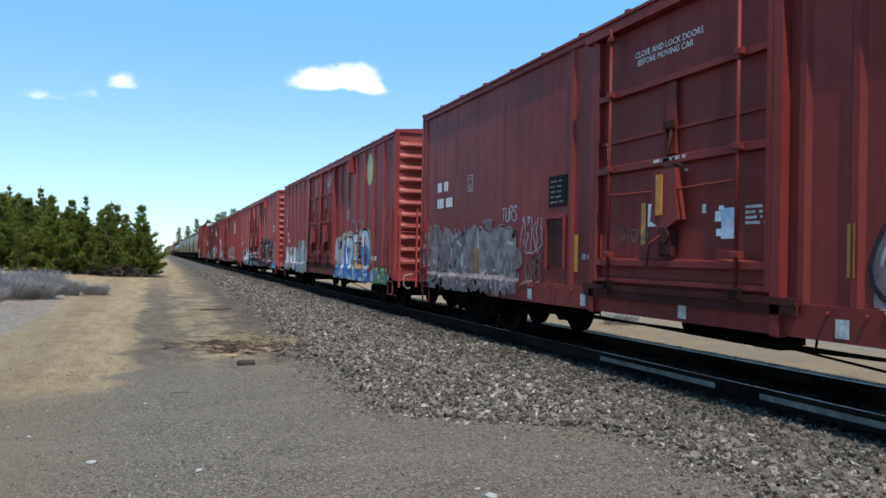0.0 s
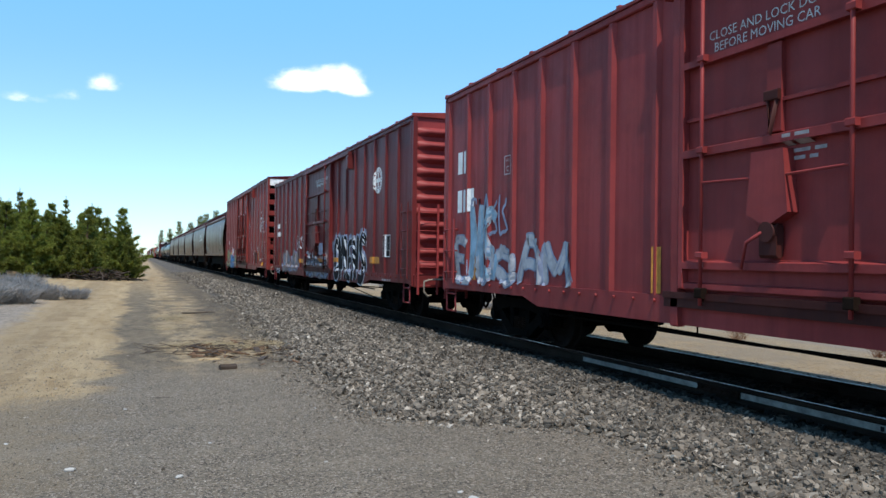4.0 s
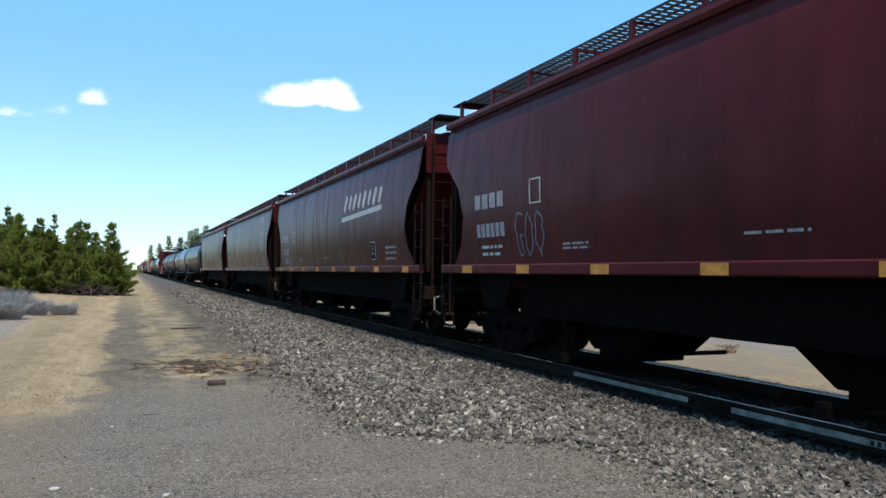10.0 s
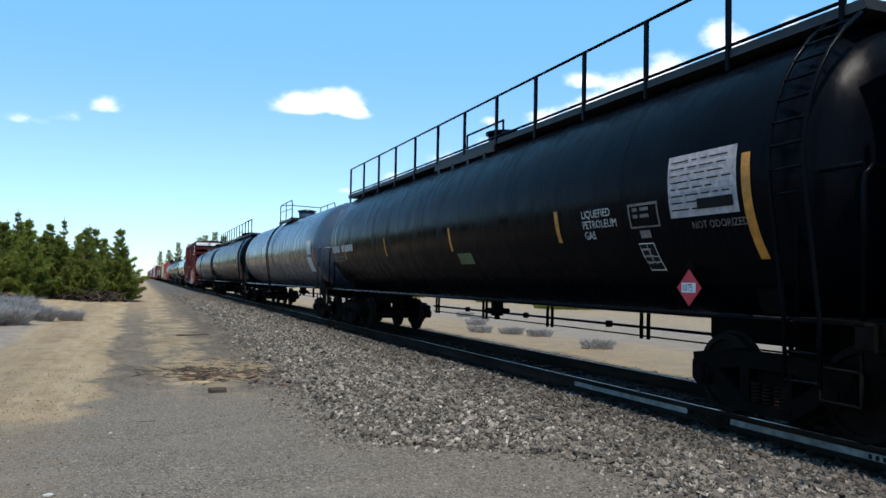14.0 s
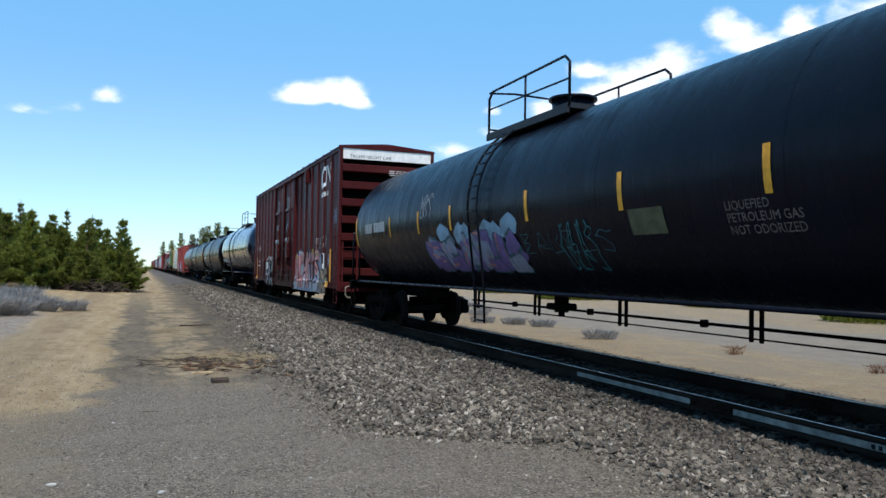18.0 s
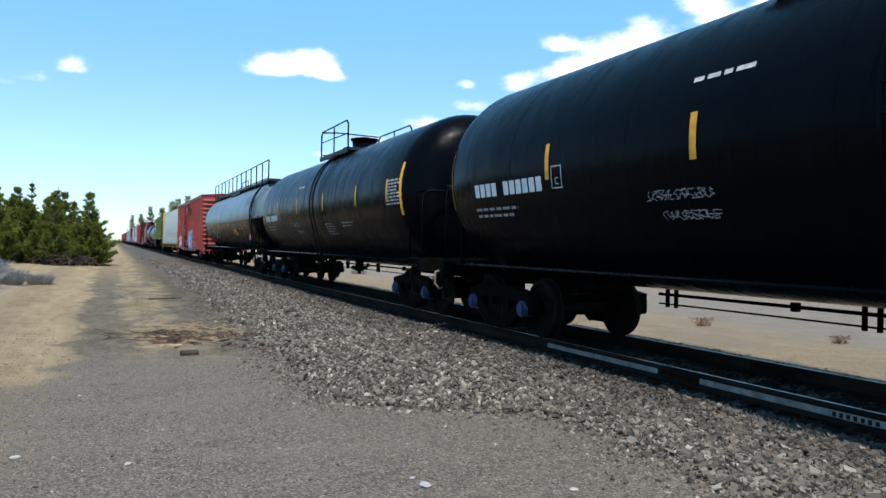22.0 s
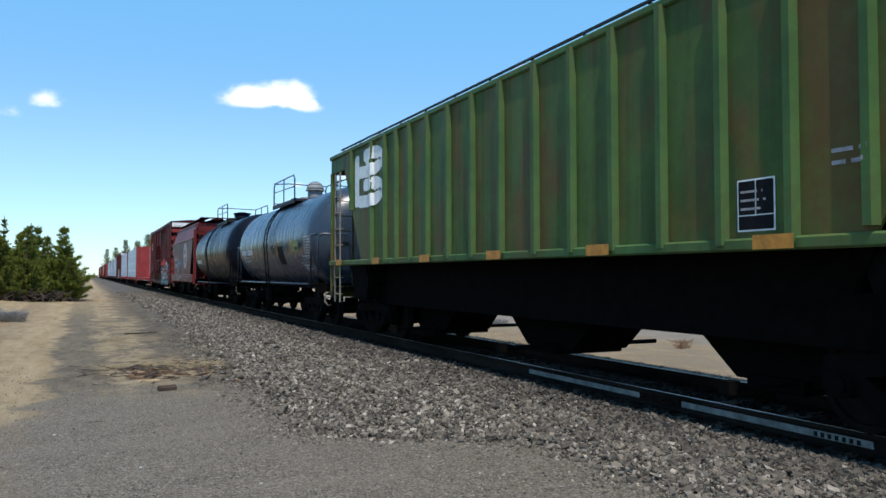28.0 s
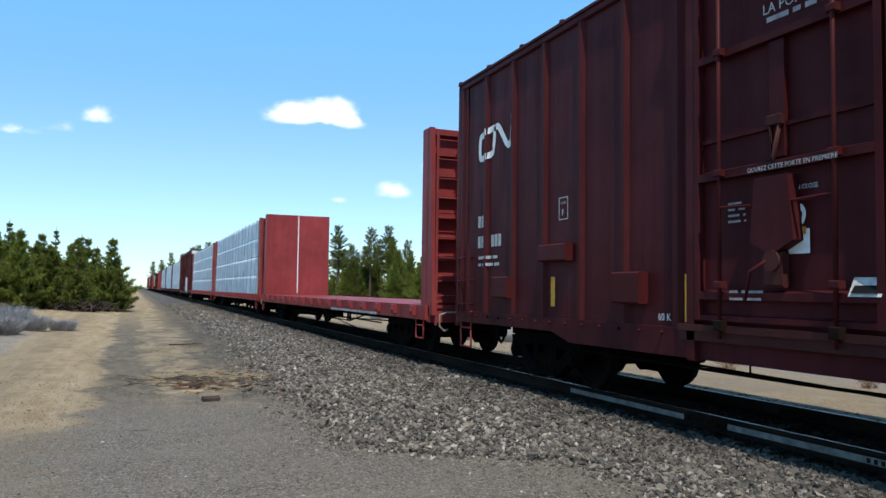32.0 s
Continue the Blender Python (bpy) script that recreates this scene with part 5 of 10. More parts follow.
            part("hanging_catch", Geo().tube([(-0.10, mid - 0.07, 3.06), (-0.13, mid, 2.68), (-0.10, mid + 0.07, 3.06)], 0.022).box(-0.13, -0.085, mid - 0.09, mid + 0.09, 2.98, 3.08, 0.01), DULLRED, d)
    ya, yb = min(q[0] for q in doors), max(q[1] for q in doors)
    tr = max(-h + 0.4, ya - 2.6)
    part("upper_door_track", Geo().box(-W - 0.16, -W - 0.03, tr, yb + 0.25, top - 0.20, top - 0.13), paintm, car)
    part("track_stop", Geo().box(-W - 0.15, -W, tr, tr + 0.34, top - 0.62, top - 0.21, 0.02).box(-W - 0.17, -W - 0.15, tr + 0.02, tr + 0.10, top - 0.58, top - 0.26), paintm, car)
    g = Geo()
    g.box(-W - 0.13, -W - 0.03, ya - 0.35, yb + 0.25, floor + 0.0, floor + 0.07)
    g.box(-W - 0.11, -W - 0.08, ya - 0.35, yb + 0.25, floor - 0.10, floor + 0.0)
    part("lower_door_track", g, DULLRED, car)
    for y in (ya - 0.07, yb + 0.07):
        part("door_post", Geo().box(-W - 0.11, -W, y - 0.06, y + 0.06, sill - 0.1, top - 0.1, 0.015), paintm, car)
    if shelf:
        for y0, y1, za, zb in brackets:
            part("side_bracket", Geo().box(-W - 0.14, -W, y0, y1, za, zb, 0.02), postm, car)
        part("side_hatch", Geo().box(-W - 0.012, -W + 0.01, ya - 3.74, ya - 2.98, 1.05, 1.62), DULLRED, car, "dark hatch plate")
        part("hatch_frame", Geo().box(-W - 0.07, -W, ya - 3.80, ya - 2.92, 1.62, 1.72, 0.012), paintm, car)
    # ends
    nrib = 11 if not shelf else 7
    for s in (-1, 1):
        z0, z1 = floor + 0.10, top - (0.35 if white_top else 0.18)
        hh = (z1 - z0) / nrib
        rest = Geo()
        for k in range(nrib):
            z = z0 + (z1 - z0) * (k + 0.5) / nrib
            if shelf:
                rm = shared("end_shelf_%s_%d" % (endm.name, int(hh * 1000)), lambda q: q.prism_x([(cut, -hh * 0.27), (-0.13, -hh * 0.22), (-0.15, -hh * 0.19), (-0.15, hh * 0.18), (-0.13, hh * 0.21), (cut, hh * 0.24)], -W + 0.02, W - 0.02), endm)
                e = part("end_rib", rm, None, car, loc=(0, s * h, z))
                if s > 0:
                    e.rotation_euler = (0, 0, math.pi)
                continue

            def swell(q, y0, z0, f):
                """A pressed rib, round in section, that flattens out towards both corners."""
                rows = []
                for x, kx in ((-W + 0.07, 0.05), (-W + 0.16, 0.55), (-W + 0.34, 1.0), (0.0, 1.0), (W - 0.34, 1.0), (W - 0.16, 0.55), (W - 0.07, 0.05)):
                    rows.append([(x, y0 + f * 0.12 * kx * math.sin(math.pi * j / 8), z0 + hh * (-0.36 + 0.70 * j / 8)) for j in range(9)])
                q.grid(rows if f < 0 else [r[::-1] for r in rows])
            if s < 0:
                part("end_rib", shared("end_rib_%s_%d" % (endm.name, int(hh * 1000)), lambda q: swell(q, 0, 0, -1), endm), None, car, loc=(0, -h - 0.002, z))
            else:
                swell(rest, h + 0.002, z, 1)
        if rest.v:
            part("end_rib", rest, endm, car, kind="stuff")
        if shelf:
            # a black sheet paints the deep shade seen between the ribs
            part("end_sheet", Geo().box(-W, W, s * (h - cut) - 0.01, s * (h - cut) + 0.01, floor, top), DARK, car, "end wall painted black as the shade behind the ribs")
            for sw in (-1, 1):
                part("corner_web", Geo().box(sw * W - 0.02, sw * W + 0.012, min(s * (h - cut), s * h), max(s * (h - cut), s * h), floor, top), paintm, car)
        else:
            part("end_sheet", Geo().box(-W, W, s * h - 0.004, s * h + 0.001, floor, top), endm, car)
        if white_top:
            part("end_top_panel", Geo().box(-W, W, s * h - 0.01 if s < 0 else h, s * h if s < 0 else h + 0.01, top - 0.33, top - 0.01).box(-W, W, s * (h + 0.012) - 0.01, s * (h + 0.012) + 0.01, top - 0.33, top - 0.01), WHITE, car, "white excess-height panel")
        for sw in (-1, 1):
            part("corner_post", Geo().box(sw * W - 0.05, sw * W + 0.05, s * h - 0.06, s * h + 0.06, sill, top, 0.02), paintm, car)
        part("end_sill", Geo().box(-W, W, s * h - 0.12, s * h + 0.12, sill - 0.02, floor + 0.05, 0.02), paintm, car)
        ladder(car, "end_ladder", -W + 0.06, s * h, 0, floor - (0.15 if shelf else 0.4), 2.3 if shelf else 2.65, 4 if shelf else 5, endm, "y", 0.2)
        # sill steps and cross-over platform
        g = Geo()
        for z in (0.42, 0.75):
            g.tube([(-W - 0.02, s * (h - 0.1), z + 0.3), (-W - 0.02, s * (h - 0.1), z), (-W - 0.02, s * (h - 0.55), z), (-W - 0.02, s * (h - 0.55), z + 0.3)], 0.018)
        part("sill_step", g, endm, car)
        part("crossover_platform", Geo().box(-0.9, 0.9, s * h - 0.02, s * (h + 0.32) if s > 0 else s * h + 0.02, 1.0, 1.03) if s > 0 else Geo().box(-0.9, 0.9, -h - 0.32, -h - 0.1, 1.0, 1.03), GRATE, car)
    # side ladder at the near corner and grabs at the other
    ladder(car, "side_ladder", -W, -h + 0.12, -h + 0.58, floor - 0.05, 2.7, 4, paintm, "x", 0.10)
    ladder(car, "grab_ladder", -W, h - 0.58, h - 0.12, floor - 0.05, 2.2, 3, paintm, "x", 0.10)
    # brake gear
    if not shelf:
        part("brake_housing", Geo().box(0.20, 0.78, -h - 0.20, -h - 0.02, 1.60, 2.08, 0.03).box(0.27, 0.71, -h - 0.215, -h - 0.2, 1.66, 1.82).box(0.27, 0.71, -h - 0.215, -h - 0.2, 1.87, 2.02), endm, car)
    else:
        part("brake_wheel", Geo().lathe_x([(-0.02, 0.25), (0.0, 0.275), (0.02, 0.25), (0.0, 0.23), (-0.02, 0.25)], 20).box(-0.012, 0.012, -0.24, 0.24, -0.015, 0.015).box(-0.012, 0.012, -0.015, 0.015, -0.24, 0.24), paintm, car, loc=(0.55, -h - 0.34, 2.2)).rotation_euler = (0, 0, math.pi / 2)
        part("brake_housing", Geo().box(0.38, 0.72, -h - 0.28, -h - 0.02, 1.95, 2.4, 0.03), DARK, car)
    under(car, h, seed, gear)
    trucks(car, h - 2.45)
    couplers(car, h + 0.12)
    return car, sx, h


def under(car, h, seed, at=None):
    """Brake cylinder, reservoir, valve and rods hung below the floor."""
    r = random.Random(seed)
    y = r.uniform(-1.5, 1.0) if at is None else at
    part("air_reservoir", Geo().cyl((-0.7, y - 0.5, 0.66), (-0.7, y + 0.5, 0.66), 0.19, 14), DARK, car)
    part("brake_cylinder", Geo().cyl((0.3, y + 1.3, 0.68), (0.3, y + 1.9, 0.68), 0.16, 12).cyl((0.3, y + 0.6, 0.68), (0.3, y + 1.3, 0.68), 0.03, 6), DARK, car)
    part("control_valve", Geo().box(-0.95, -0.6, y - 1.2, y - 0.8, 0.48, 0.8, 0.04).box(-0.85, -0.7, y - 1.35, y - 1.2, 0.55, 0.7), DARK, car)
    g = Geo()
    g.tube([(-0.9, -h + 3.5, 0.62), (-0.9, -0.3, 0.50), (-0.9, h - 3.5, 0.62)], 0.016)
    g.tube([(0.5, -h + 3.2, 0.55), (0.5, h - 3.2, 0.55)], 0.02)
    for k in range(5):
        yy = -h + 4 + k * (2 * h - 8) / 4
        g.tube([(-0.9, yy, 0.8), (-0.9, yy, 0.52)], 0.012)
    part("brake_rigging", g, DARK, car)
    part("brake_pull_rod", Geo().tube([(-1.15, y - 0.6, 0.60), (-1.15, y - 1.4, 0.57), (-1.15, y - 5.2, 0.30)], 0.014), DARK, car)
    part("train_line", Geo().tube([(-1.25, -h + 3.8, 0.58), (-1.25, y - 1.0, 0.60), (-1.25, y + 2.4, 0.58), (-1.25, h - 3.8, 0.60)], 0.019), DARK, car)
    for k in range(2):
        yy = y - 0.9 - k * 0.95
        part("pipe_hanger", Geo().tube([(-1.2, yy + 0.10, 0.74), (-1.2, yy + 0.05, 0.57), (-1.2, yy - 0.06, 0.545), (-1.2, yy - 0.12, 0.60), (-1.2, yy - 0.14, 0.74)], 0.013, 5), DARK, car)


# ---- covered hoppers ----
def hopper_profile(top, sill):
    """Half section of a curved-side hopper, from the sill up to the roof line: (x, z)."""
    pts = [(1.46, sill), (1.47, sill + 0.12), (1.53, sill + 0.6), (1.555, sill + 1.1), (1.55, sill + 1.6), (1.52, sill + 2.0), (1.475, sill + 2.35)]
    k = (top - sill - 0.45) / 2.35
    pts = [(x, sill + (z - sill) * k) for x, z in pts]
    return pts + [(1.40, top - 0.28), (1.28, top - 0.16), (0.95, top - 0.05), (0.5, top), (0.0, top + 0.02)]


def curved_hopper(name, label, near, far, m, top=4.50, sill=1.56, seed=0, stripes=()):
    car, L = new_car(name, label, near, far, "hopper car")
    h = L / 2
    prof = hopper_profile(top, sill)

    def inset(z):
        k = (z - sill) / (top - sill)
        for (k0, v0), (k1, v1) in zip(((0, 0.35), (0.12, 0.78), (0.3, 0.98), (0.5, 0.72), (0.66, 0.10), (1.0, 0.0)), ((0.12, 0.78), (0.3, 0.98), (0.5, 0.72), (0.66, 0.10), (1.0, 0.0), (9, 0))):
            if k0 <= k <= k1:
                return v0 + (v1 - v0) * (k - k0) / (k1 - k0)
        return 0.0

    def sxz(z):
        for (x0, z0), (x1, z1) in zip(prof, prof[1:]):
            if z0 <= z <= z1:
                return -(x0 + (x1 - x0) * (z - z0) / max(1e-6, z1 - z0))
        return -1.46

    def sx(y, z):
        return sxz(z)

    zs = []
    for (x0, z0), (x1, z1) in zip(prof[:7], prof[1:8]):
        zs += [z0, (z0 + z1) / 2]
    zs.append(prof[7][1])
    for s in (-1, 1):
        rows = []
        for z in zs:
            e = h - inset(z)
            rows.append([(s * -sxz(z), -e + 2 * e * j / 24, z) for j in range(25)])
        back = [[(x - s * 0.02, y, z) for x, y, z in r] for r in rows]
        g = Geo().grid(rows if s > 0 else [r[::-1] for r in rows]).grid(back)
        part("side_sheet", g, m, car)
        rail = Geo().prism_y([(s * 1.42, top - 0.30), (s * 1.50, top - 0.30), (s * 1.52, top - 0.24), (s * 1.50, top - 0.17), (s * 1.42, top - 0.15)], -h, h)
        part("top_rail", rail, m, car)
        part("side_sill", Geo().box(s * 1.50 - 0.06, s * 1.50 + 0.06, -h - 0.05, h + 0.05, sill - 0.13, sill + 0.03, 0.02), m, car)
    g = Geo()
    rows = [[(-x, y, z) for x, z in prof[7:]] + [(x, y, z) for x, z in prof[7:][::-1]] for y in (-h, 0, h)]
    g.grid(rows)
    part("roof", g, m, car)
    # end sheets: upper panel and the slope sheet
    for s in (-1, 1):
        part("end_panel", Geo().box(-1.40, 1.40, s * h - 0.02, s * h + 0.02, top - 0.95, top - 0.1), m, car)
        g = Geo().grid([[(-1.38, s * h, top - 0.95), (1.38, s * h, top - 0.95)], [(-1.38, s * (h - 2.7), sill - 0.35), (1.38, s * (h - 2.7), sill - 0.35)]])
        part("slope_sheet", g, m, car)
        for x in (-1.30, -0.45, 0.45, 1.30):
            part("end_post", Geo().box(x - 0.04, x + 0.04, s * (h - 0.1) - 0.05, s * (h - 0.1) + 0.05, sill - 0.1, top - 0.9), BROWNSTEEL, car)
        ladder(car, "end_ladder", -1.28, s * (h + 0.02), 0, 0.75, top - 0.15, 9, BROWNSTEEL, "y", 0.10)
        ladder(car, "side_ladder", -1.42, s * (h - 0.12) - 0.2, s * (h - 0.12) + 0.2, 0.65, top - 1.6, 6, BROWNSTEEL, "x", 0.1)
        part("end_platform", Geo().box(-1.46, 1.46, s * h - 0.75 if s > 0 else -h - 0.15, h + 0.15 if s > 0 else -h + 0.75, 1.08, 1.14), DARK, car)
        part("end_sill", Geo().box(-1.46, 1.46, s * (h + 0.1) - 0.06, s * (h + 0.1) + 0.06, 0.88, 1.16, 0.02), BROWNSTEEL, car)
        g = Geo()
        for z in (0.45, 0.72):
            g.tube([(-1.5, s * (h - 0.02), 1.0), (-1.5, s * (h - 0.02), z), (-1.5, s * (h - 0.46), z), (-1.5, s * (h - 0.46), 1.0)], 0.018)
        part("sill_step", g, BROWNSTEEL, car)
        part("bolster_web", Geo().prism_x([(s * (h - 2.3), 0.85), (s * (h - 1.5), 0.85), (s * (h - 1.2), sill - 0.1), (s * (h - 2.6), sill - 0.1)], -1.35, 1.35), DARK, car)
    # bays, with the shade under the car put in as black
    span = L - 4.9
    for k in range(3):
        c = -0.22 + 4.42 * (k - 1)
        g = Geo()
        lo, hi = 0.30, 0.84
        g.prism_x([(c - 1.32, hi), (c - 0.55, lo), (c + 0.50, lo), (c + 1.26, hi)], -0.5, 0.5)
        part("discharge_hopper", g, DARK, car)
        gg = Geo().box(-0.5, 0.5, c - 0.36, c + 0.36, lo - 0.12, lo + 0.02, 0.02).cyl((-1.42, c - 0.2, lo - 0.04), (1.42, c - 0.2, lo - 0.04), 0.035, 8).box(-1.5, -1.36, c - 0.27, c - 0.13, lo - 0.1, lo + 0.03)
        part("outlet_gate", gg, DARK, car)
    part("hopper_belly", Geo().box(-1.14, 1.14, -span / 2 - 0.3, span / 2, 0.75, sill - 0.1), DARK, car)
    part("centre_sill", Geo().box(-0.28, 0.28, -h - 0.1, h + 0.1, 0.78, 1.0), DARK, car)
    # running boards on the roof
    for s in (-1, 1):
        g = Geo()
        za = top + 0.24
        n = int(L / 0.12)
        for k in range(n):
            y = -h + L * k / n
            g.box(s * 0.98 - 0.24, s * 0.98 + 0.24, y, y + 0.009, za - 0.02, za + 0.012)
        for x in (-0.24, -0.08, 0.08, 0.24):
            g.box(s * 0.98 + x - 0.006, s * 0.98 + x + 0.006, -h, h, za - 0.02, za + 0.012)
        part("running_board", g, GRATE, car, "dark grating walkway")
        bm = shared("board_bracket_%s_%d" % (m.name, int(top * 100)), lambda q: q.box(-0.275, -0.225, -0.04, 0.04, top - 0.15, za - 0.02).box(0.225, 0.275, -0.04, 0.04, top - 0.15, za - 0.02).box(-0.25, 0.25, -0.02, 0.02, za - 0.05, za - 0.02), m)
        for k in range(13):
            part("board_bracket", bm, None, car, loc=(s * 0.97, -h + 0.1 + (L - 0.2) * k / 12, 0))
    for s in (-1, 1):
        part("end_running_board", Geo().box(-1.25, 1.25, s * h - 0.3, s * h + 0.3, top + 0.24, top + 0.26), GRATE, car)
    part("hatch_trough", Geo().box(-0.35, 0.35, -h + 0.5, h - 0.5, top, top + 0.12, 0.03), m, car)
    # reflectors along the sill
    rects = [(y0, y0 - 0.42, sill - 0.12, sill + 0.01) for y0 in [-h + 1.0 + (L - 2.0) * q / 7 for q in range(8)]]
    if not stripes:
        bars(car, "sill_reflector", lambda y, z: -1.56, rects, ORANGE, 0.006, "dull orange reflector strip", True)
    trucks(car, h - 2.05)
    couplers(car, h + 0.16)
    return car, sx, h


# ---- tank cars ----
def tank_car(name, label, near, far, m, R=1.5, zc=2.72, lower=None, split=0.0, walk_full=False, stripes=5, hub=None, seed=0, ends=0.12, dome="plain", pipe=True, stripe_mat=None, stripe_at=None, zs=(2.28, 2.74), ladder_y=0.55, rail_z=1.14, tall_at=None):
    car, L = new_car(name, label, near, far, "tank car")
    h = L / 2
    t = h - ends                      # half length of the barrel with heads
    hd = 0.80
    n = 56
    ys = [-t, -t + hd * 0.06, -t + hd * 0.2, -t + hd * 0.42, -t + hd * 0.7, -t + hd]
    rad = [0.0, 0.42, 0.70, 0.88, 0.972, 1.0]
    rings = [(y, R * k) for y, k in zip(ys, rad)] + [(-t + hd + (2 * t - 2 * hd) * j / 10, R) for j in range(1, 10)] + [(-y, R * k) for y, k in list(zip(ys, rad))[::-1]]
    g = Geo()
    rows = []
    angs = [2 * math.pi * i / n for i in range(n + 1)]
    for y, r in rings:
        rows.append([(r * math.sin(a), y, zc + r * math.cos(a)) for a in angs])
    if lower:
        o = len(g.v)
        g.grid(rows)
        w = n + 1
        for fi, f in enumerate(g.f):
            zz = sum(g.v[i][2] for i in f) / 4
            g.mi[fi] = 1 if zz < zc + split else 0
        part("tank_shell", g, (m, lower), car)
    else:
        g.grid(rows)
        part("tank_shell", g, m, car)

    def sx(y, z):
        k = 1.0
        e = t - abs(y)
        if e < hd:
            k = math.sqrt(max(0.0, 1 - (1 - e / hd) ** 2)) ** 0.9
        rr = R * k
        return -math.sqrt(max(0.01, rr * rr - (z - zc) ** 2))

    for k in range(1, 6 if lower is None else 1):
        y = -t + 2 * t * k / 6
        sh = Geo().grid([[((R + 0.0025) * math.sin(a), y + q, zc + (R + 0.0025) * math.cos(a)) for a in angs] for q in (-0.012, 0.012)])
        part("weld_seam", sh, m, car)
    # saddles, stub sills
    for s in (-1, 1):
        yb = s * (h - 1.5)
        g = Geo().prism_y([(-1.06, zc - R + 0.42), (-0.98, zc - R + 0.16), (-0.5, 0.85), (0.5, 0.85), (0.98, zc - R + 0.16), (1.06, zc - R + 0.42), (0.8, zc - R + 0.22), (0, zc - R - 0.02), (-0.8, zc - R + 0.22)], yb - 0.15, yb + 0.15)
        part("saddle", g, DARK, car)
        part("stub_sill", Geo().box(-0.32, 0.32, min(s * (h + 0.12), s * (h - 3.2)), max(s * (h + 0.12), s * (h - 3.2)), 0.78, zc - R + 0.12, 0.03), DARK, car)
        part("end_sill", Geo().box(-1.48, 1.48, s * h - 0.09, s * h + 0.09, 0.92, 1.16, 0.02).box(-1.48, 1.48, min(s * h, s * (h - 0.8)), max(s * h, s * (h - 0.8)), 1.13, 1.17), DARK, car)
        hm = m if lower is None else lower
        g = Geo()
        g.tube([(-1.42, s * (h - 0.05), 1.16), (-1.42, s * (h - 0.05), 2.30), (-1.40, s * (h - 0.05), 2.42), (-1.30, s * (h - 0.05), 2.5), (-0.62, s * (h - 0.05), 2.5), (-0.53, s * (h - 0.05), 2.44), (-0.5, s * (h - 0.05), 2.32), (-0.5, s * (h - 0.05), 1.16)], 0.024)
        part("end_handrail", g, hm, car)
        g = Geo()
        g.tube([(-1.42, s * (h - 0.75), 1.16), (-1.42, s * (h - 0.75), 2.35), (-1.42, s * (h - 0.62), 2.5), (-1.42, s * (h - 0.05), 2.5)], 0.024)
        part("end_handrail", g, hm, car)
        g = Geo()
        g.tube([(0.5, s * (h - 0.05), 1.16), (0.5, s * (h - 0.05), 2.5), (1.42, s * (h - 0.05), 2.5), (1.42, s * (h - 0.05), 1.16)], 0.024)
        part("end_handrail", g, hm, car)
        g = Geo()
        for z in (0.45, 0.74):
            g.tube([(-1.46, s * (h - 0.04), 1.0), (-1.46, s * (h - 0.04), z), (-1.46, s * (h - 0.48), z), (-1.46, s * (h - 0.48), 1.0)], 0.018)
        part("sill_step", g, DARK, car)
    # running handrail along both sides with drop brackets
    for s in (-1, 1):
        g = Geo().tube([(s * 1.43, -h + 0.6, rail_z), (s * 1.43, h - 0.6, rail_z)], 0.03, 8)
        part("side_handrail", g, m if lower is None else lower, car)
    # pipes hung from pairs of straps below the far side, a small outlet
    if pipe:
        part("upper_pipe", Geo().tube([(1.1, -h + 2.9, 0.71), (1.1, h - 2.9, 0.71)], 0.026), DARK, car)
        part("lower_pipe", Geo().tube([(1.1, -h + 2.9, 0.56), (1.1, h - 2.9, 0.56)], 0.014), DARK, car)
        strap = shared("pipe_strap", lambda q: q.box(1.075, 1.125, -0.022, 0.022, 0.51, 1.4), DARK)
        clamp = shared("pipe_clamp", lambda q: q.box(1.05, 1.15, -0.04, 0.04, 0.65, 0.77, 0.01), DARK)
        nn = max(2, int((2 * h - 6.4) / 2.9))
        for k in range(nn + 1):
            yy = -h + 3.2 + (2 * h - 6.4) * k / nn
            part("pipe_strap", strap, None, car, loc=(0, yy - 0.1, 0))
            part("pipe_strap", strap, None, car, loc=(0, yy + 0.1, 0))
            part("pipe_clamp", clamp, None, car, loc=(0, yy + 1.1, 0))
    part("bottom_valve", Geo().cyl((0, 0.3, zc - R - 0.28), (0, 0.3, zc - R + 0.1), 0.13, 10).box(-0.2, 0.2, 0.1, 0.5, zc - R - 0.24, zc - R - 0.12, 0.03).cyl((0, 0.3, zc - R - 0.36), (0, 0.3, zc - R - 0.26), 0.06, 8), DARK, car)
    # top works
    zt = zc + R
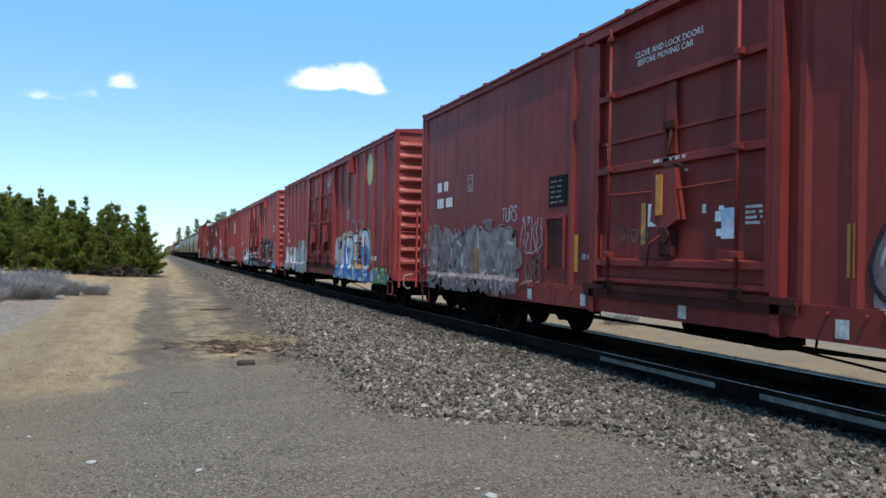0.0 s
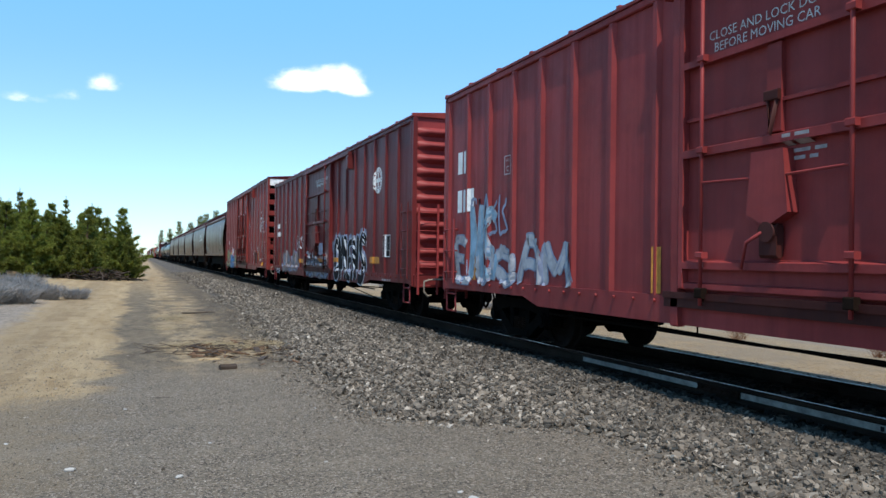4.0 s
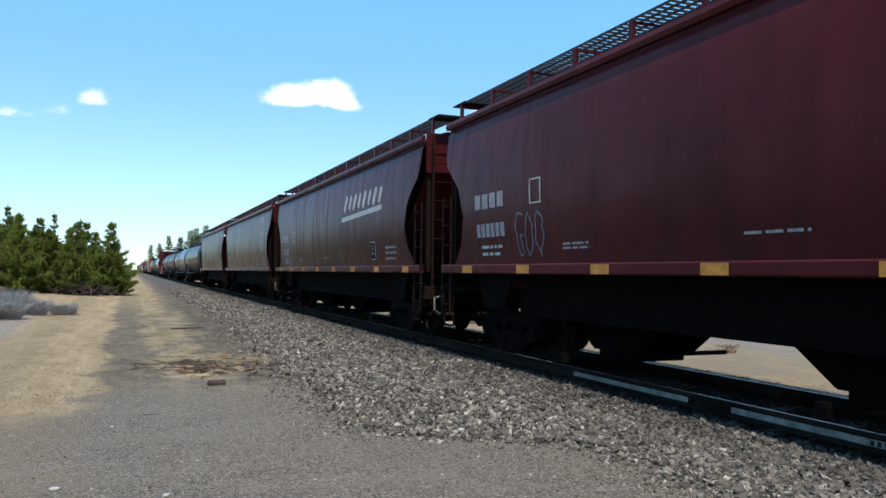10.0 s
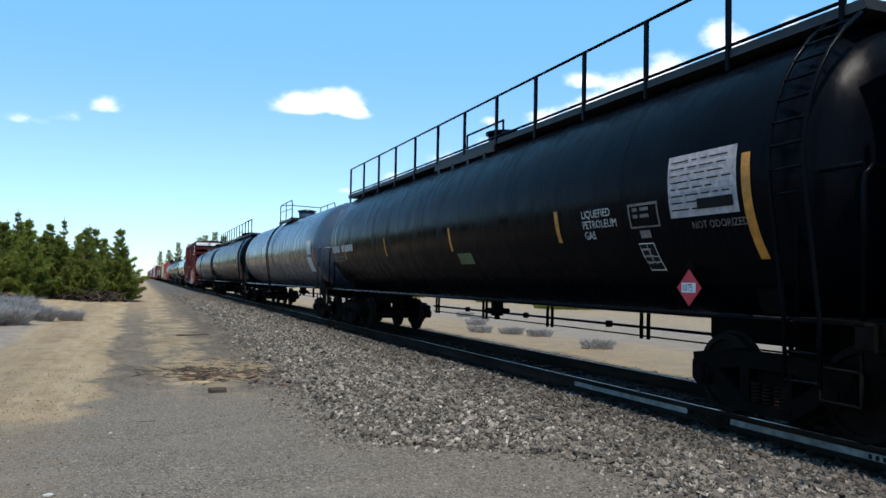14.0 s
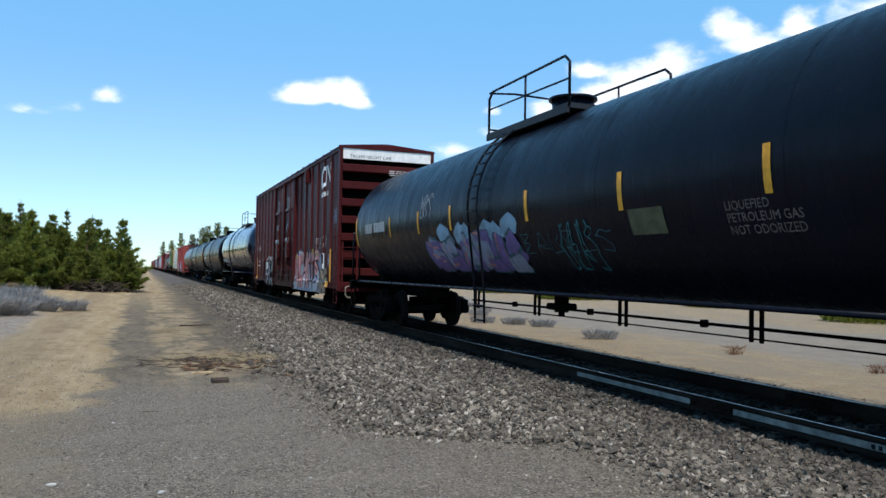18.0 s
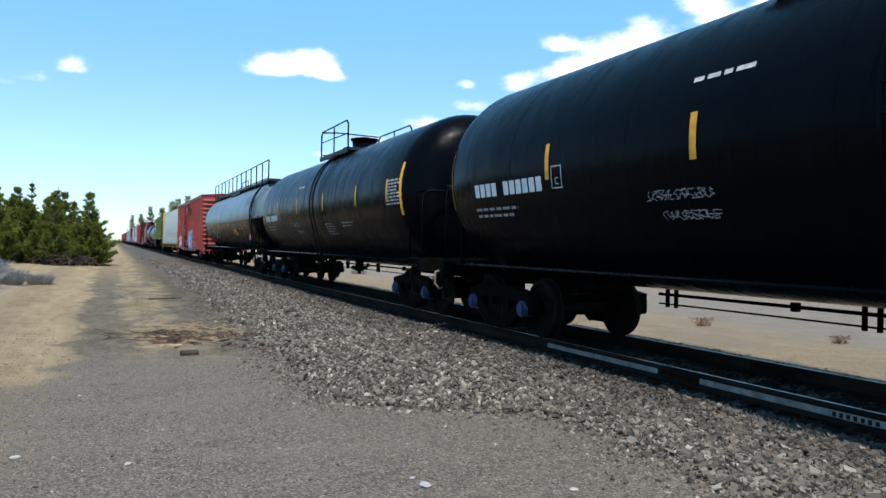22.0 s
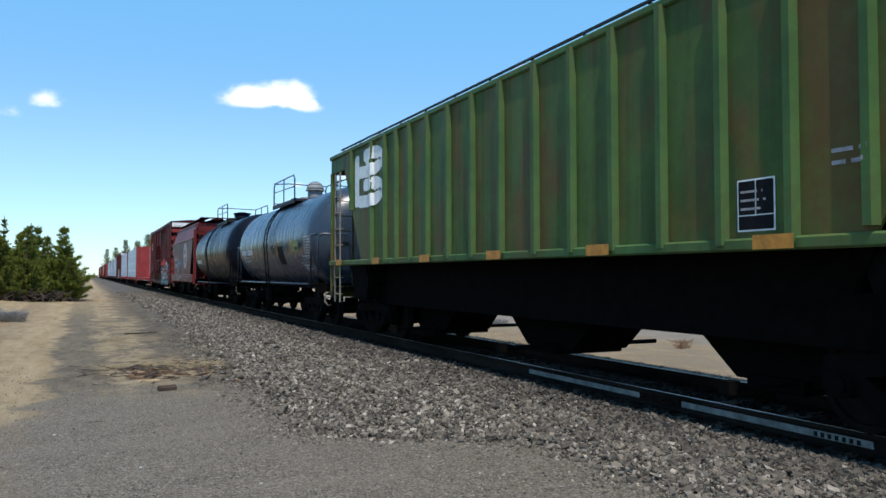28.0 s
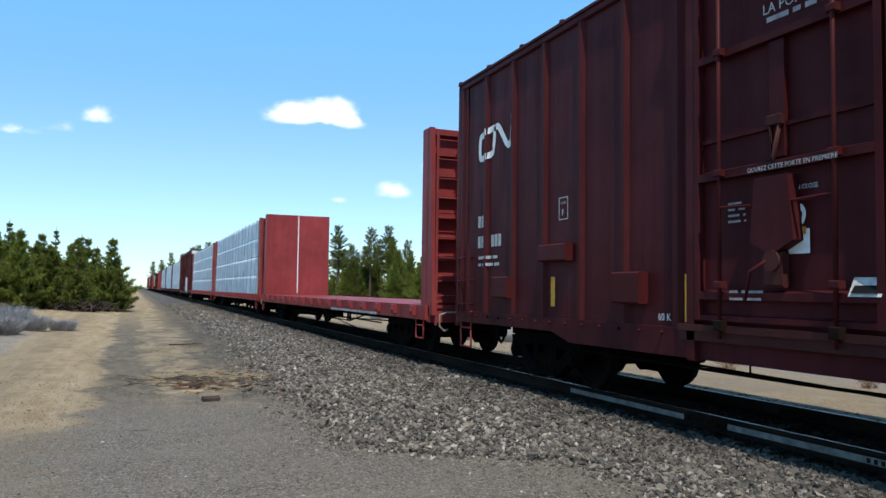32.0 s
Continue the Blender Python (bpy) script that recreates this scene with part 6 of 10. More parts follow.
    if dome == "low":
        part("manway", Geo().cyl((0, 0, zt - 0.1), (0, 0, zt + 0.16), 0.36, 20).cyl((0, 0, zt + 0.16), (0, 0, zt + 0.22), 0.41, 20).cyl((0.05, 0.2, zt + 0.2), (0.05, 0.2, zt + 0.34), 0.06, 8), GRATE, car)
    elif dome == "ball":
        part("valve_bonnet", Geo().cyl((0, -0.5, zt - 0.1), (0, -0.5, zt + 0.30), 0.25, 16).cyl((0, -0.5, zt + 0.30), (0, -0.5, zt + 0.34), 0.32, 16).cyl((0, -0.5, zt + 0.34), (0, -0.5, zt + 0.48), 0.30, 16, 0.27).cyl((0, -0.5, zt + 0.48), (0, -0.5, zt + 0.58), 0.27, 16, 0.18).cyl((0, -0.5, zt + 0.58), (0, -0.5, zt + 0.63), 0.18, 16, 0.06).cyl((0, 0.3, zt - 0.1), (0, 0.3, zt + 0.15), 0.3, 14), ROOFGREY, car, "grey rounded valve bonnet")
    else:
        part("valve_bonnet", Geo().cyl((0, 0, zt - 0.1), (0, 0, zt + 0.34), 0.34, 20, 0.38).cyl((0, 0, zt + 0.34), (0, 0, zt + 0.39), 0.43, 20).cyl((0, 0, zt + 0.39), (0, 0, zt + 0.44), 0.36, 20, 0.16), lower or m, car)
    # platform and rails
    rm = lower or m
    if walk_full:
        part("roof_walkway", Geo().box(-0.95, -0.42, -t + 0.3, t - 0.3, zt - 0.16, zt - 0.06), GRATE, car, "grating walkway along the tank top")
        cnt = 13
        pm = shared("railing_post_%s_%d" % (rm.name, int(zt * 100)), lambda q: q.box(-0.97, -0.92, -0.025, 0.025, zt - 0.30, zt + 0.74), rm)
        for k in range(cnt):
            part("railing_post", pm, None, car, loc=(0, -t + 0.55 + (2 * t - 1.1) * k / (cnt - 1), 0))
        g = Geo().tube([(-0.945, -t + 0.55, zt + 0.74), (-0.945, t - 0.55, zt + 0.74)], 0.022).tube([(-0.945, -t + 0.55, zt - 0.02), (-0.945, t - 0.55, zt - 0.02)], 0.02)
        part("top_rail", g, rm, car)
        part("centre_platform", Geo().box(-1.02, -0.38, -1.5, 1.5, zt - 0.30, zt - 0.17), GRATE, car)
        for yy in (-1.2, -0.4, 0.4, 1.2):
            part("platform_bracket", Geo().prism_y([(-1.04, zt - 0.29), (-0.40, zt - 0.29), (-0.75, zt - 0.50), (-1.04, zt - 0.62)], yy - 0.06, yy + 0.06), rm, car)
        g = Geo().tube([(-0.5, -0.9, zt), (-0.5, -0.9, zt + 0.45), (-0.5, 0.9, zt + 0.45), (-0.5, 0.9, zt)], 0.022)
        part("bonnet_guard", g, rm, car)
    else:
        pl = 1.5
        part("roof_platform", Geo().box(-0.98, -0.45, -pl, pl, zt - 0.14, zt - 0.09).box(0.45, 0.98, -pl, pl, zt - 0.14, zt - 0.09).box(-0.98, 0.98, -pl, -pl + 0.4, zt - 0.09, zt - 0.06).box(-1.0, -0.95, -pl, pl, zt - 0.22, zt - 0.09), GRATE, car, "grating platform round the dome")
        for s in (-1, 1):
            g = Geo()
            g.tube([(s * 0.95, -pl, zt - 0.1), (s * 0.95, -pl, zt + 0.58), (s * 0.95, -pl + 0.15, zt + 0.70), (s * 0.95, pl - 0.15, zt + 0.70), (s * 0.95, pl, zt + 0.58), (s * 0.95, pl, zt - 0.1)], 0.024)
            g.tube([(s * 0.95, 0, zt - 0.1), (s * 0.95, 0, zt + 0.70)], 0.02).tube([(s * 0.95, -pl, zt + 0.32), (s * 0.95, pl, zt + 0.38)], 0.016)
            part("platform_railing", g, rm, car)
        g = Geo().tube([(-0.95, pl, zt + 0.70), (-0.4, pl, zt + 0.74), (0.95, pl, zt + 0.70)], 0.02).tube([(-0.95, pl, zt), (0.95, pl, zt)], 0.018)
        part("end_railing", g, rm, car)
    # side ladder following the shell
    yl = -t + 0.5 if walk_full else ladder_y
    g = Geo()
    for dy in (-0.2, 0.2):
        pts = [(-1.50, yl + dy, 0.56), (-1.52, yl + dy, 1.2)] + [(-(R + 0.12) * math.sin(a), yl + dy, zc + (R + 0.12) * math.cos(a)) for a in [1.75 - 0.16 * q for q in range(8)]]
        g.tube(pts, 0.022)
    lm = BLACK if rm is SLATE else rm
    lad = part("tank_ladder", g, lm, car)
    rung = shared("tank_rung_" + lm.name, lambda q: q.tube([(0, -0.2, 0), (0, 0.2, 0)], 0.016), lm)
    for q in range(10):
        a = 1.75 - 0.13 * q
        part("rung", rung, None, lad, loc=(-(R + 0.12) * math.sin(a), yl, zc + (R + 0.12) * math.cos(a)))
    for z in (0.60, 0.86, 1.15):
        part("rung", rung, None, lad, loc=(-1.51, yl, z))
    # reflector stripes, taller ones near the ends
    ys = stripe_at or [-t + 0.9 + (2 * t - 1.8) * k / (stripes - 1) for k in range(stripes)]
    rects = [(y + 0.05, y - 0.05, zs[0], zs[1]) for y in ys] + [(y + 0.06, y - 0.06, zs[0] - 0.3, zs[1] + 0.3) for y in tall_at or (-t + 0.45, t - 0.45)]
    bars(car, "reflector_stripe", sx, rects, stripe_mat or YELLOW, 0.008, "upright yellow reflector stripe" if stripe_mat is None else "upright orange reflector stripe", True)
    trucks(car, h - 1.5, hub)
    couplers(car, h + 0.16)
    return car, sx, h, t

# ---- flat cars and angular hoppers ----
WRAP = Mat("white_plastic_lumber_wrap", 0.30)
WRAP.color(WRAP.mix(WRAP.noise(2.2, 6, 0.7), (0.76, 0.79, 0.82), (0.90, 0.91, 0.92)))
WRAP.bump(WRAP.math("ADD", WRAP.noise(3.5, 6, 0.75, stretch=(1, 0.7, 2.2), lo=0.2, hi=0.8), WRAP.math("MULTIPLY", WRAP.noise(2.2, 5, 0.7, stretch=(1, 3.2, 1.4), lo=0.35, hi=0.6), 0.5)), 1.0, 0.10)
WRAP.b.inputs["Coat Weight"].default_value = 0.7
WRAP.b.inputs["Coat Roughness"].default_value = 0.18
WRAP = WRAP.m
BLUEWRAP = Mat("pale_blue_lumber_wrap", 0.45)
BLUEWRAP.color(BLUEWRAP.mix(BLUEWRAP.noise(1.2, 6, 0.7), (0.30, 0.42, 0.52), (0.62, 0.68, 0.72)))
BLUEWRAP.bump(BLUEWRAP.noise(3.0, 6, 0.75, lo=0.2, hi=0.8), 0.8, 0.05)
BLUEWRAP = BLUEWRAP.m
STRIPE = plain("green_printed_stripe", (0.115, 0.29, 0.060), 0.5, 0, 0.25, 6, 0)
PRINT = plain("dark_printed_lettering", (0.10, 0.13, 0.14), 0.5, 0, 0.3, 9, 0)
LUMBER = plain("bare_lumber_ends", (0.42, 0.30, 0.17), 0.85, 0, 0.3, 14)


def flat_car(name, label, near, far, m, bulk, deck=1.12, bulk_top=4.62, bulkm=None):
    car, L = new_car(name, label, near, far, "flat car")
    h = L / 2
    part("deck", Geo().box(-1.45, 1.45, -h, h, deck - 0.10, deck), bulkm or m, car)
    for s in (-1, 1):
        g = Geo().box(-0.04, 0.04, -h, h, deck - 0.30, deck)
        part("side_sill", g, m, car, loc=(s * 1.47, 0, 0))
        pk = shared("stake_pocket_" + m.name, lambda q: q.box(-0.06, 0.06, -0.09, 0.09, deck - 0.22, deck - 0.02, 0.02).cyl((-0.09, 0, deck - 0.14), (0.09, 0, deck - 0.14), 0.05, 8), RUSTSTEEL if m is YELLOWFLAT else m)
        n = int(L / 1.25)
        for k in range(n):
            part("stake_pocket", pk, None, car, loc=(s * 1.54, -h + L * (k + 0.5) / n, 0))
    part("centre_sill", Geo().box(-0.4, 0.4, -h - 0.1, h + 0.1, 0.6, deck - 0.09).box(-1.3, 1.3, -h + 0.2, h - 0.2, deck - 0.2, deck - 0.09), DARK, car)
    if bulk:
        for s in (-1, 1):
            y0, y1 = sorted((s * (h - 0.12), s * (h - 0.42)))
            p = part("bulkhead", Geo().box(-1.45, 1.45, y0, y1, deck, bulk_top), bulkm or m, car)
            ye = s * (h - 0.10)
            for x in (-1.4, -0.72, 0.0, 0.72, 1.4):
                g = Geo().prism_x([(ye, deck - 0.2), (ye + s * 0.34, deck - 0.2), (ye + s * 0.12, bulk_top), (ye, bulk_top)], x - 0.05, x + 0.05)
                part("bulkhead_post", g, bulkm or m, p)
            for q in range(9):
                z = deck + 0.1 + (bulk_top - deck - 0.2) * q / 8
                g = Geo().box(-1.4, 1.4, min(ye, ye + s * 0.10), max(ye, ye + s * 0.10), z - 0.05, z + 0.05)
                part("bulkhead_rib", g, bulkm or m, p)
            ladder(car, "end_ladder", -1.36, s * (h + 0.16), 0, 0.7, bulk_top - 0.1, 10, m, "y", 0.06)
            gi = Geo().box(-0.02, 0.02, min(s * (h - 0.42), s * (h - 0.44)), max(s * (h - 0.42), s * (h - 0.44)), deck + 0.1, bulk_top - 0.05)
            part("white_centre_strip", gi, WHITE, p, "white strip down the bulkhead")
    for s in (-1, 1):
        part("end_sill", Geo().box(-1.45, 1.45, s * h - 0.08, s * h + 0.1, deck - 0.35, deck + 0.004, 0.02), m, car)
        g = Geo()
        for z in (0.42, 0.68):
            g.tube([(-1.5, s * (h - 0.1), 0.95), (-1.5, s * (h - 0.1), z), (-1.5, s * (h - 0.55), z), (-1.5, s * (h - 0.55), 0.95)], 0.018)
        part("sill_step", g, m, car)
    for s in (-1, 1):
        rod = Geo().tube([(s * 1.3, -h + 4.6, deck - 0.3), (s * 1.3, -h + 6.6, 0.52), (s * 1.3, h - 6.6, 0.52), (s * 1.3, h - 4.6, deck - 0.3)], 0.018)
        for yy in (-h + 6.6, -h + 6.85, h - 6.85, h - 6.6, -0.1, 0.1):
            rod.box(s * 1.3 - 0.025, s * 1.3 + 0.025, yy - 0.025, yy + 0.025, 0.5, deck - 0.2)
        part("truss_rod", rod, DARK, car)
    under(car, h, int(near))
    trucks(car, h - 2.6)
    couplers(car, h + 0.12)

    def sx(y, z):
        return -1.515
    return car, sx, h


def lumber(near, far, layers, lens, wrap, stripe, top, deck=1.12, seed=0, inset=0.6):
    """A wrapped lumber load that rides on a flat car: bundle beside bundle, layer on layer."""
    r = random.Random(seed)
    mid = 0.5 * (near + far) * K
    load = thing("lumber_load", "stacked lumber bundles in white printed plastic wrap" if stripe else "stacked lumber bundles in pale blue-white wrap", "lumber", "lumber loads of the train")
    load.location = (XC, mid, RAIL)
    CARS.append((load, mid))
    L = (far - near) * K - 2 * inset
    h = L / 2
    lh = (top - deck) / layers
    cols = max(1, round(L / lens))
    for k in range(layers):
        z0 = deck + lh * k
        cuts = [-h + L * i / cols for i in range(cols + 1)]
        if k % 3 == 1:
            cuts = [-h, -h + L * 0.5 / cols] + [-h + L * (i + 0.5) / cols for i in range(1, cols)] + [h]
        for a, b in zip(cuts, cuts[1:]):
            if stripe and k >= layers - 2:
                b = min(b, h - (0.75, 1.75)[k - layers + 2])
                if b - a < 0.4:
                    continue
            if stripe and k in (4, 5, 8):
                a += r.uniform(0.0, 0.45)
            for s in (-1, 1):
                if s > 0:
                    x0, x1 = 0.04, 1.40
                else:
                    x0, x1 = -1.43 + 0.016 * k - r.uniform(0, 0.012), -0.04
                g = Geo()
                z1 = z0 + lh - 0.004
                g.box(x0 + 0.02, x1, a + 0.015, b - 0.015, z0 + 0.035, z1, 0.022)
                g.box(x0 + 0.08, x1 - 0.08, a + 0.3, a + 0.38, z0, z0 + 0.036)
                g.box(x0 + 0.08, x1 - 0.08, b - 0.38, b - 0.3, z0, z0 + 0.036)

                def front(y, z):
                    """Loose, creased face of the wrap."""
                    k2 = noise.noise((y * 1.3 + k * 7.1, z * 5.0, seed + 0.5))
                    k3 = abs(noise.noise((y * 4.0 + z * 6.0, z * 9.0 - y * 2.0, seed + 3.5)))
                    tail = max(0.0, 1 - (z - z0) / (lh * 0.3))
                    return x0 - 0.006 - 0.010 * k2 - 0.018 * k3 - 0.014 * tail * max(0.0, k2)
                if s < 0:
                    ny = max(6, int((b - a) / 0.10))
                    rows = []
                    for i2 in range(ny + 1):
                        y2 = a + 0.012 + (b - a - 0.024) * i2 / ny
                        drop = 0.05 * max(0.0, noise.noise((y2 * 0.9, k * 3.3, seed + 9.0)))
                        rows.append([(front(y2, z0 + 0.02 - drop + (lh - 0.03 + drop) * j2 / 6), y2, z0 + 0.02 - drop + (lh - 0.03 + drop) * j2 / 6) for j2 in range(7)] + [(x0 + 0.1, y2, z1 + 0.003)])
                    g.grid(rows)
                bd = part("lumber_pack", g, wrap, load)
                if s < 0 and stripe:
                    def lay(q, ya, yb, za, zb):
                        m2 = max(1, int(abs(yb - ya) / 0.14))
                        q.grid([[(front(ya + (yb - ya) * i3 / m2, z) - 0.004, ya + (yb - ya) * i3 / m2, z) for z in (za, (za + zb) / 2, zb)] for i3 in range(m2 + 1)], False)
                    q = Geo()
                    # the printed stripe breaks off now and then, where the sheet is folded or torn
                    yy = b - 0.04
                    while yy > a + 0.1:
                        ln = r.uniform(0.7, 2.2)
                        lo = 0.17 + r.uniform(-0.02, 0.02)
                        lay(q, max(a + 0.04, yy - ln), yy, z0 + lh * lo, z0 + lh * (lo + 0.13))
                        yy -= ln + (0.05 if r.random() < 0.7 else 0.3)
                    part("green_stripe", q, STRIPE, bd, kind="stuff")
                    q = Geo()
                    yy = b - 0.2
                    while yy > a + 0.9:
                        for c in range(8):
                            lay(q, yy - c * 0.085 - 0.055, yy - c * 0.085, z0 + lh * 0.46, z0 + lh * 0.63)
                        lay(q, yy - 1.05, yy - 0.78, z0 + lh * 0.48, z0 + lh * 0.54)
                        yy -= r.uniform(1.35, 1.5)
                    part("printed_bars", q, PRINT, bd, kind="stuff")
    n = int(L / 1.25)
    for k in range(n):
        g = Geo()
        y = -h + 0.5 + (L - (2.6 if stripe else 1.0)) * k / (n - 1) + r.uniform(-0.1, 0.1)
        g.prism_y([(-1.470, deck), (-1.476, deck), (-1.476 + 0.016 * (layers - 1), top), (-1.470 + 0.016 * (layers - 1), top)], y - 0.016, y + 0.016)
        g.box(-1.47 + 0.016 * (layers - 1), 1.45, y - 0.016, y + 0.016, top, top + 0.006)
        g.box(-1.48 + 0.016 * (layers - 1), -1.38 + 0.016 * (layers - 1), y - 0.035, y + 0.035, top - 0.04, top + 0.02)
        part("tie_down_strap", g, SIGNBLACK, load)
    return load


def ribbed_hopper(name, label, near, far, m, ribm, top=4.32, sill=1.68):
    car, L = new_car(name, label, near, far, "hopper car")
    h = L / 2
    W = 1.46
    for s in (-1, 1):
        # the sheet's ends follow the slope of the end floors
        part("side_sheet", Geo().prism_x([(-7.66, top), (-6.16, sill), (6.16, sill), (7.66, top)], s * W - 0.02, s * W + 0.02), m, car)
        part("side_sill", Geo().box(s * W - 0.07, s * W + 0.07, -h, h, sill - 0.06, sill + 0.06, 0.02), ribm, car)
        part("top_chord", Geo().box(s * W - 0.06, s * W + 0.06, -h, h, top - 0.08, top + 0.02, 0.02), ribm, car)
    part("roof", Geo().prism_y([(-W, top), (W, top), (0.6, top + 0.14), (-0.6, top + 0.14)], -h, h), m, car)
    posts = (7.94, 6.78, 5.4, 4.6, 3.96, 3.27, 2.43, 1.56, 0.67, -0.26, -1.22, -2.09, -2.93, -3.76, -4.61, -5.42, -6.16, -7.0, -7.9)
    pm = shared("hopper_post", lambda q: q.prism_z([(0, -0.07), (-0.075, -0.04), (-0.075, 0.04), (0, 0.07)], sill, top - 0.05), ribm)
    for y in posts:
        if abs(y) > 6.1:
            low = sill + (abs(y) - 6.1) / 1.5 * (top - sill)
            if low < top - 0.3:
                part("side_post", Geo().prism_z([(0, -0.07), (-0.075, -0.04), (-0.075, 0.04), (0, 0.07)], low, top - 0.05), ribm, car, loc=(-W - 0.02, y, 0))
            continue
        part("side_post", pm, None, car, loc=(-W - 0.02, y, 0))
        p = part("side_post", pm, None, car, loc=(W + 0.02, y, 0))
        p.rotation_euler = (0, 0, math.pi)

    def sx(y, z):
        for q in posts:
            d = abs(y - q)
            if d < 0.07:
                return -W - 0.02 - 0.075 * min(1, (0.07 - d) / 0.03)
        return -W - 0.02
    for s in (-1, 1):
        part("end_panel", Geo().box(-W, W, s * h - 0.02, s * h + 0.02, top - 0.42, top), ribm, car)
        for sw in (-1, 1):
            part("end_wing", Geo().prism_x([(s * 7.66, top), (s * 7.40, top - 0.42), (s * h, top - 0.42), (s * h, top)], sw * W - 0.015, sw * W + 0.015), ribm, car)
            part("corner_post", Geo().box(sw * W - 0.04, sw * W + 0.04, s * (h - 0.06) - 0.05, s * (h - 0.06) + 0.05, 1.0, top - 0.40), m, car)
        # black in place of green: the end's shade is in the colour
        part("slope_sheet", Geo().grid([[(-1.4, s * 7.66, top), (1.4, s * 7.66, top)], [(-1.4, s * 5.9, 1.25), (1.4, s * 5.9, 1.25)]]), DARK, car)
        ladder(car, "side_ladder", -W + 0.04, s * (h - 0.62) - 0.20, s * (h - 0.62) + 0.20, 0.75, top - 0.45, 8, LEVER if s > 0 else BROWNSTEEL, "x", 0.08)
        for x in (-1.4, -0.6, 0.6, 1.4):
            part("end_post", Geo().box(x - 0.04, x + 0.04, s * h - 0.05, s * h + 0.05, 1.0, top - 0.4), m, car)
        ladder(car, "end_ladder", -1.32, s * (h + 0.05), 0, 0.8, top - 0.1, 9, m, "y", 0.1)
        part("end_platform", Geo().box(-W, W, min(s * h + s * 0.1, s * (h - 0.9)), max(s * h + s * 0.1, s * (h - 0.9)), 1.02, 1.10), DARK, car)
        part("end_sill", Geo().box(-W, W, s * (h + 0.05) - 0.07, s * (h + 0.05) + 0.07, 0.85, 1.12, 0.02), m, car)
        part("corner_gusset", Geo().prism_x([(s * h, sill), (s * (h - 0.9), sill), (s * (h - 0.15), 1.1), (s * h, 1.1)], -W - 0.02, -W + 0.03), m, car)
        part("bolster_web", Geo().prism_x([(s * (h - 2.3), 0.85), (s * (h - 1.5), 0.85), (s * (h - 1.2), sill), (s * (h - 2.6), sill)], -1.35, 1.35), DARK, car)
    span = L - 4.7
    # bays and belly are black, not green: painted shade below the sill
    for k in range(3):
        c = 0.05 + 4.45 * (k - 1)
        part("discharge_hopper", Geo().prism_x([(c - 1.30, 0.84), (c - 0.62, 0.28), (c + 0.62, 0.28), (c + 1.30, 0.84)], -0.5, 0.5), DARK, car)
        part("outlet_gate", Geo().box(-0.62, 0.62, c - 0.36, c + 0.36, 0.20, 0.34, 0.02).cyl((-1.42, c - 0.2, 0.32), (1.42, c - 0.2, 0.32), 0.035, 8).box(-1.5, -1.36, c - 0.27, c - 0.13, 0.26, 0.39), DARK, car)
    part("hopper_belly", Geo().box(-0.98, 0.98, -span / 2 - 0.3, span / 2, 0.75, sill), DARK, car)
    part("centre_sill", Geo().box(-0.28, 0.28, -h - 0.1, h + 0.1, 0.78, 1.0), DARK, car)
    g = Geo()
    za = top + 0.22
    for s in (-1, 1):
        for x in (-0.26, -0.13, 0, 0.13, 0.26):
            g.box(s * 0.95 + x - 0.02, s * 0.95 + x + 0.02, -h, h, za - 0.02, za + 0.01)
        for k in range(14):
            y = -h + 0.1 + (L - 0.2) * k / 13
            g.box(s * 0.95 - 0.25, s * 0.95 + 0.25, y - 0.02, y + 0.02, top + 0.05, za - 0.02)
    part("running_board", g, GRATE, car)
    rects = [(y0, y0 - 0.45, sill - 0.05, sill + 0.08) for y0 in [-h + 0.9 + (L - 1.6) * q / 6 for q in range(7)]]
    bars(car, "sill_reflector", lambda y, z: -1.56, rects, ORANGE, 0.006, "orange reflector strip", True)
    trucks(car, h - 2.05)
    couplers(car, h + 0.16)
    return car, sx, h


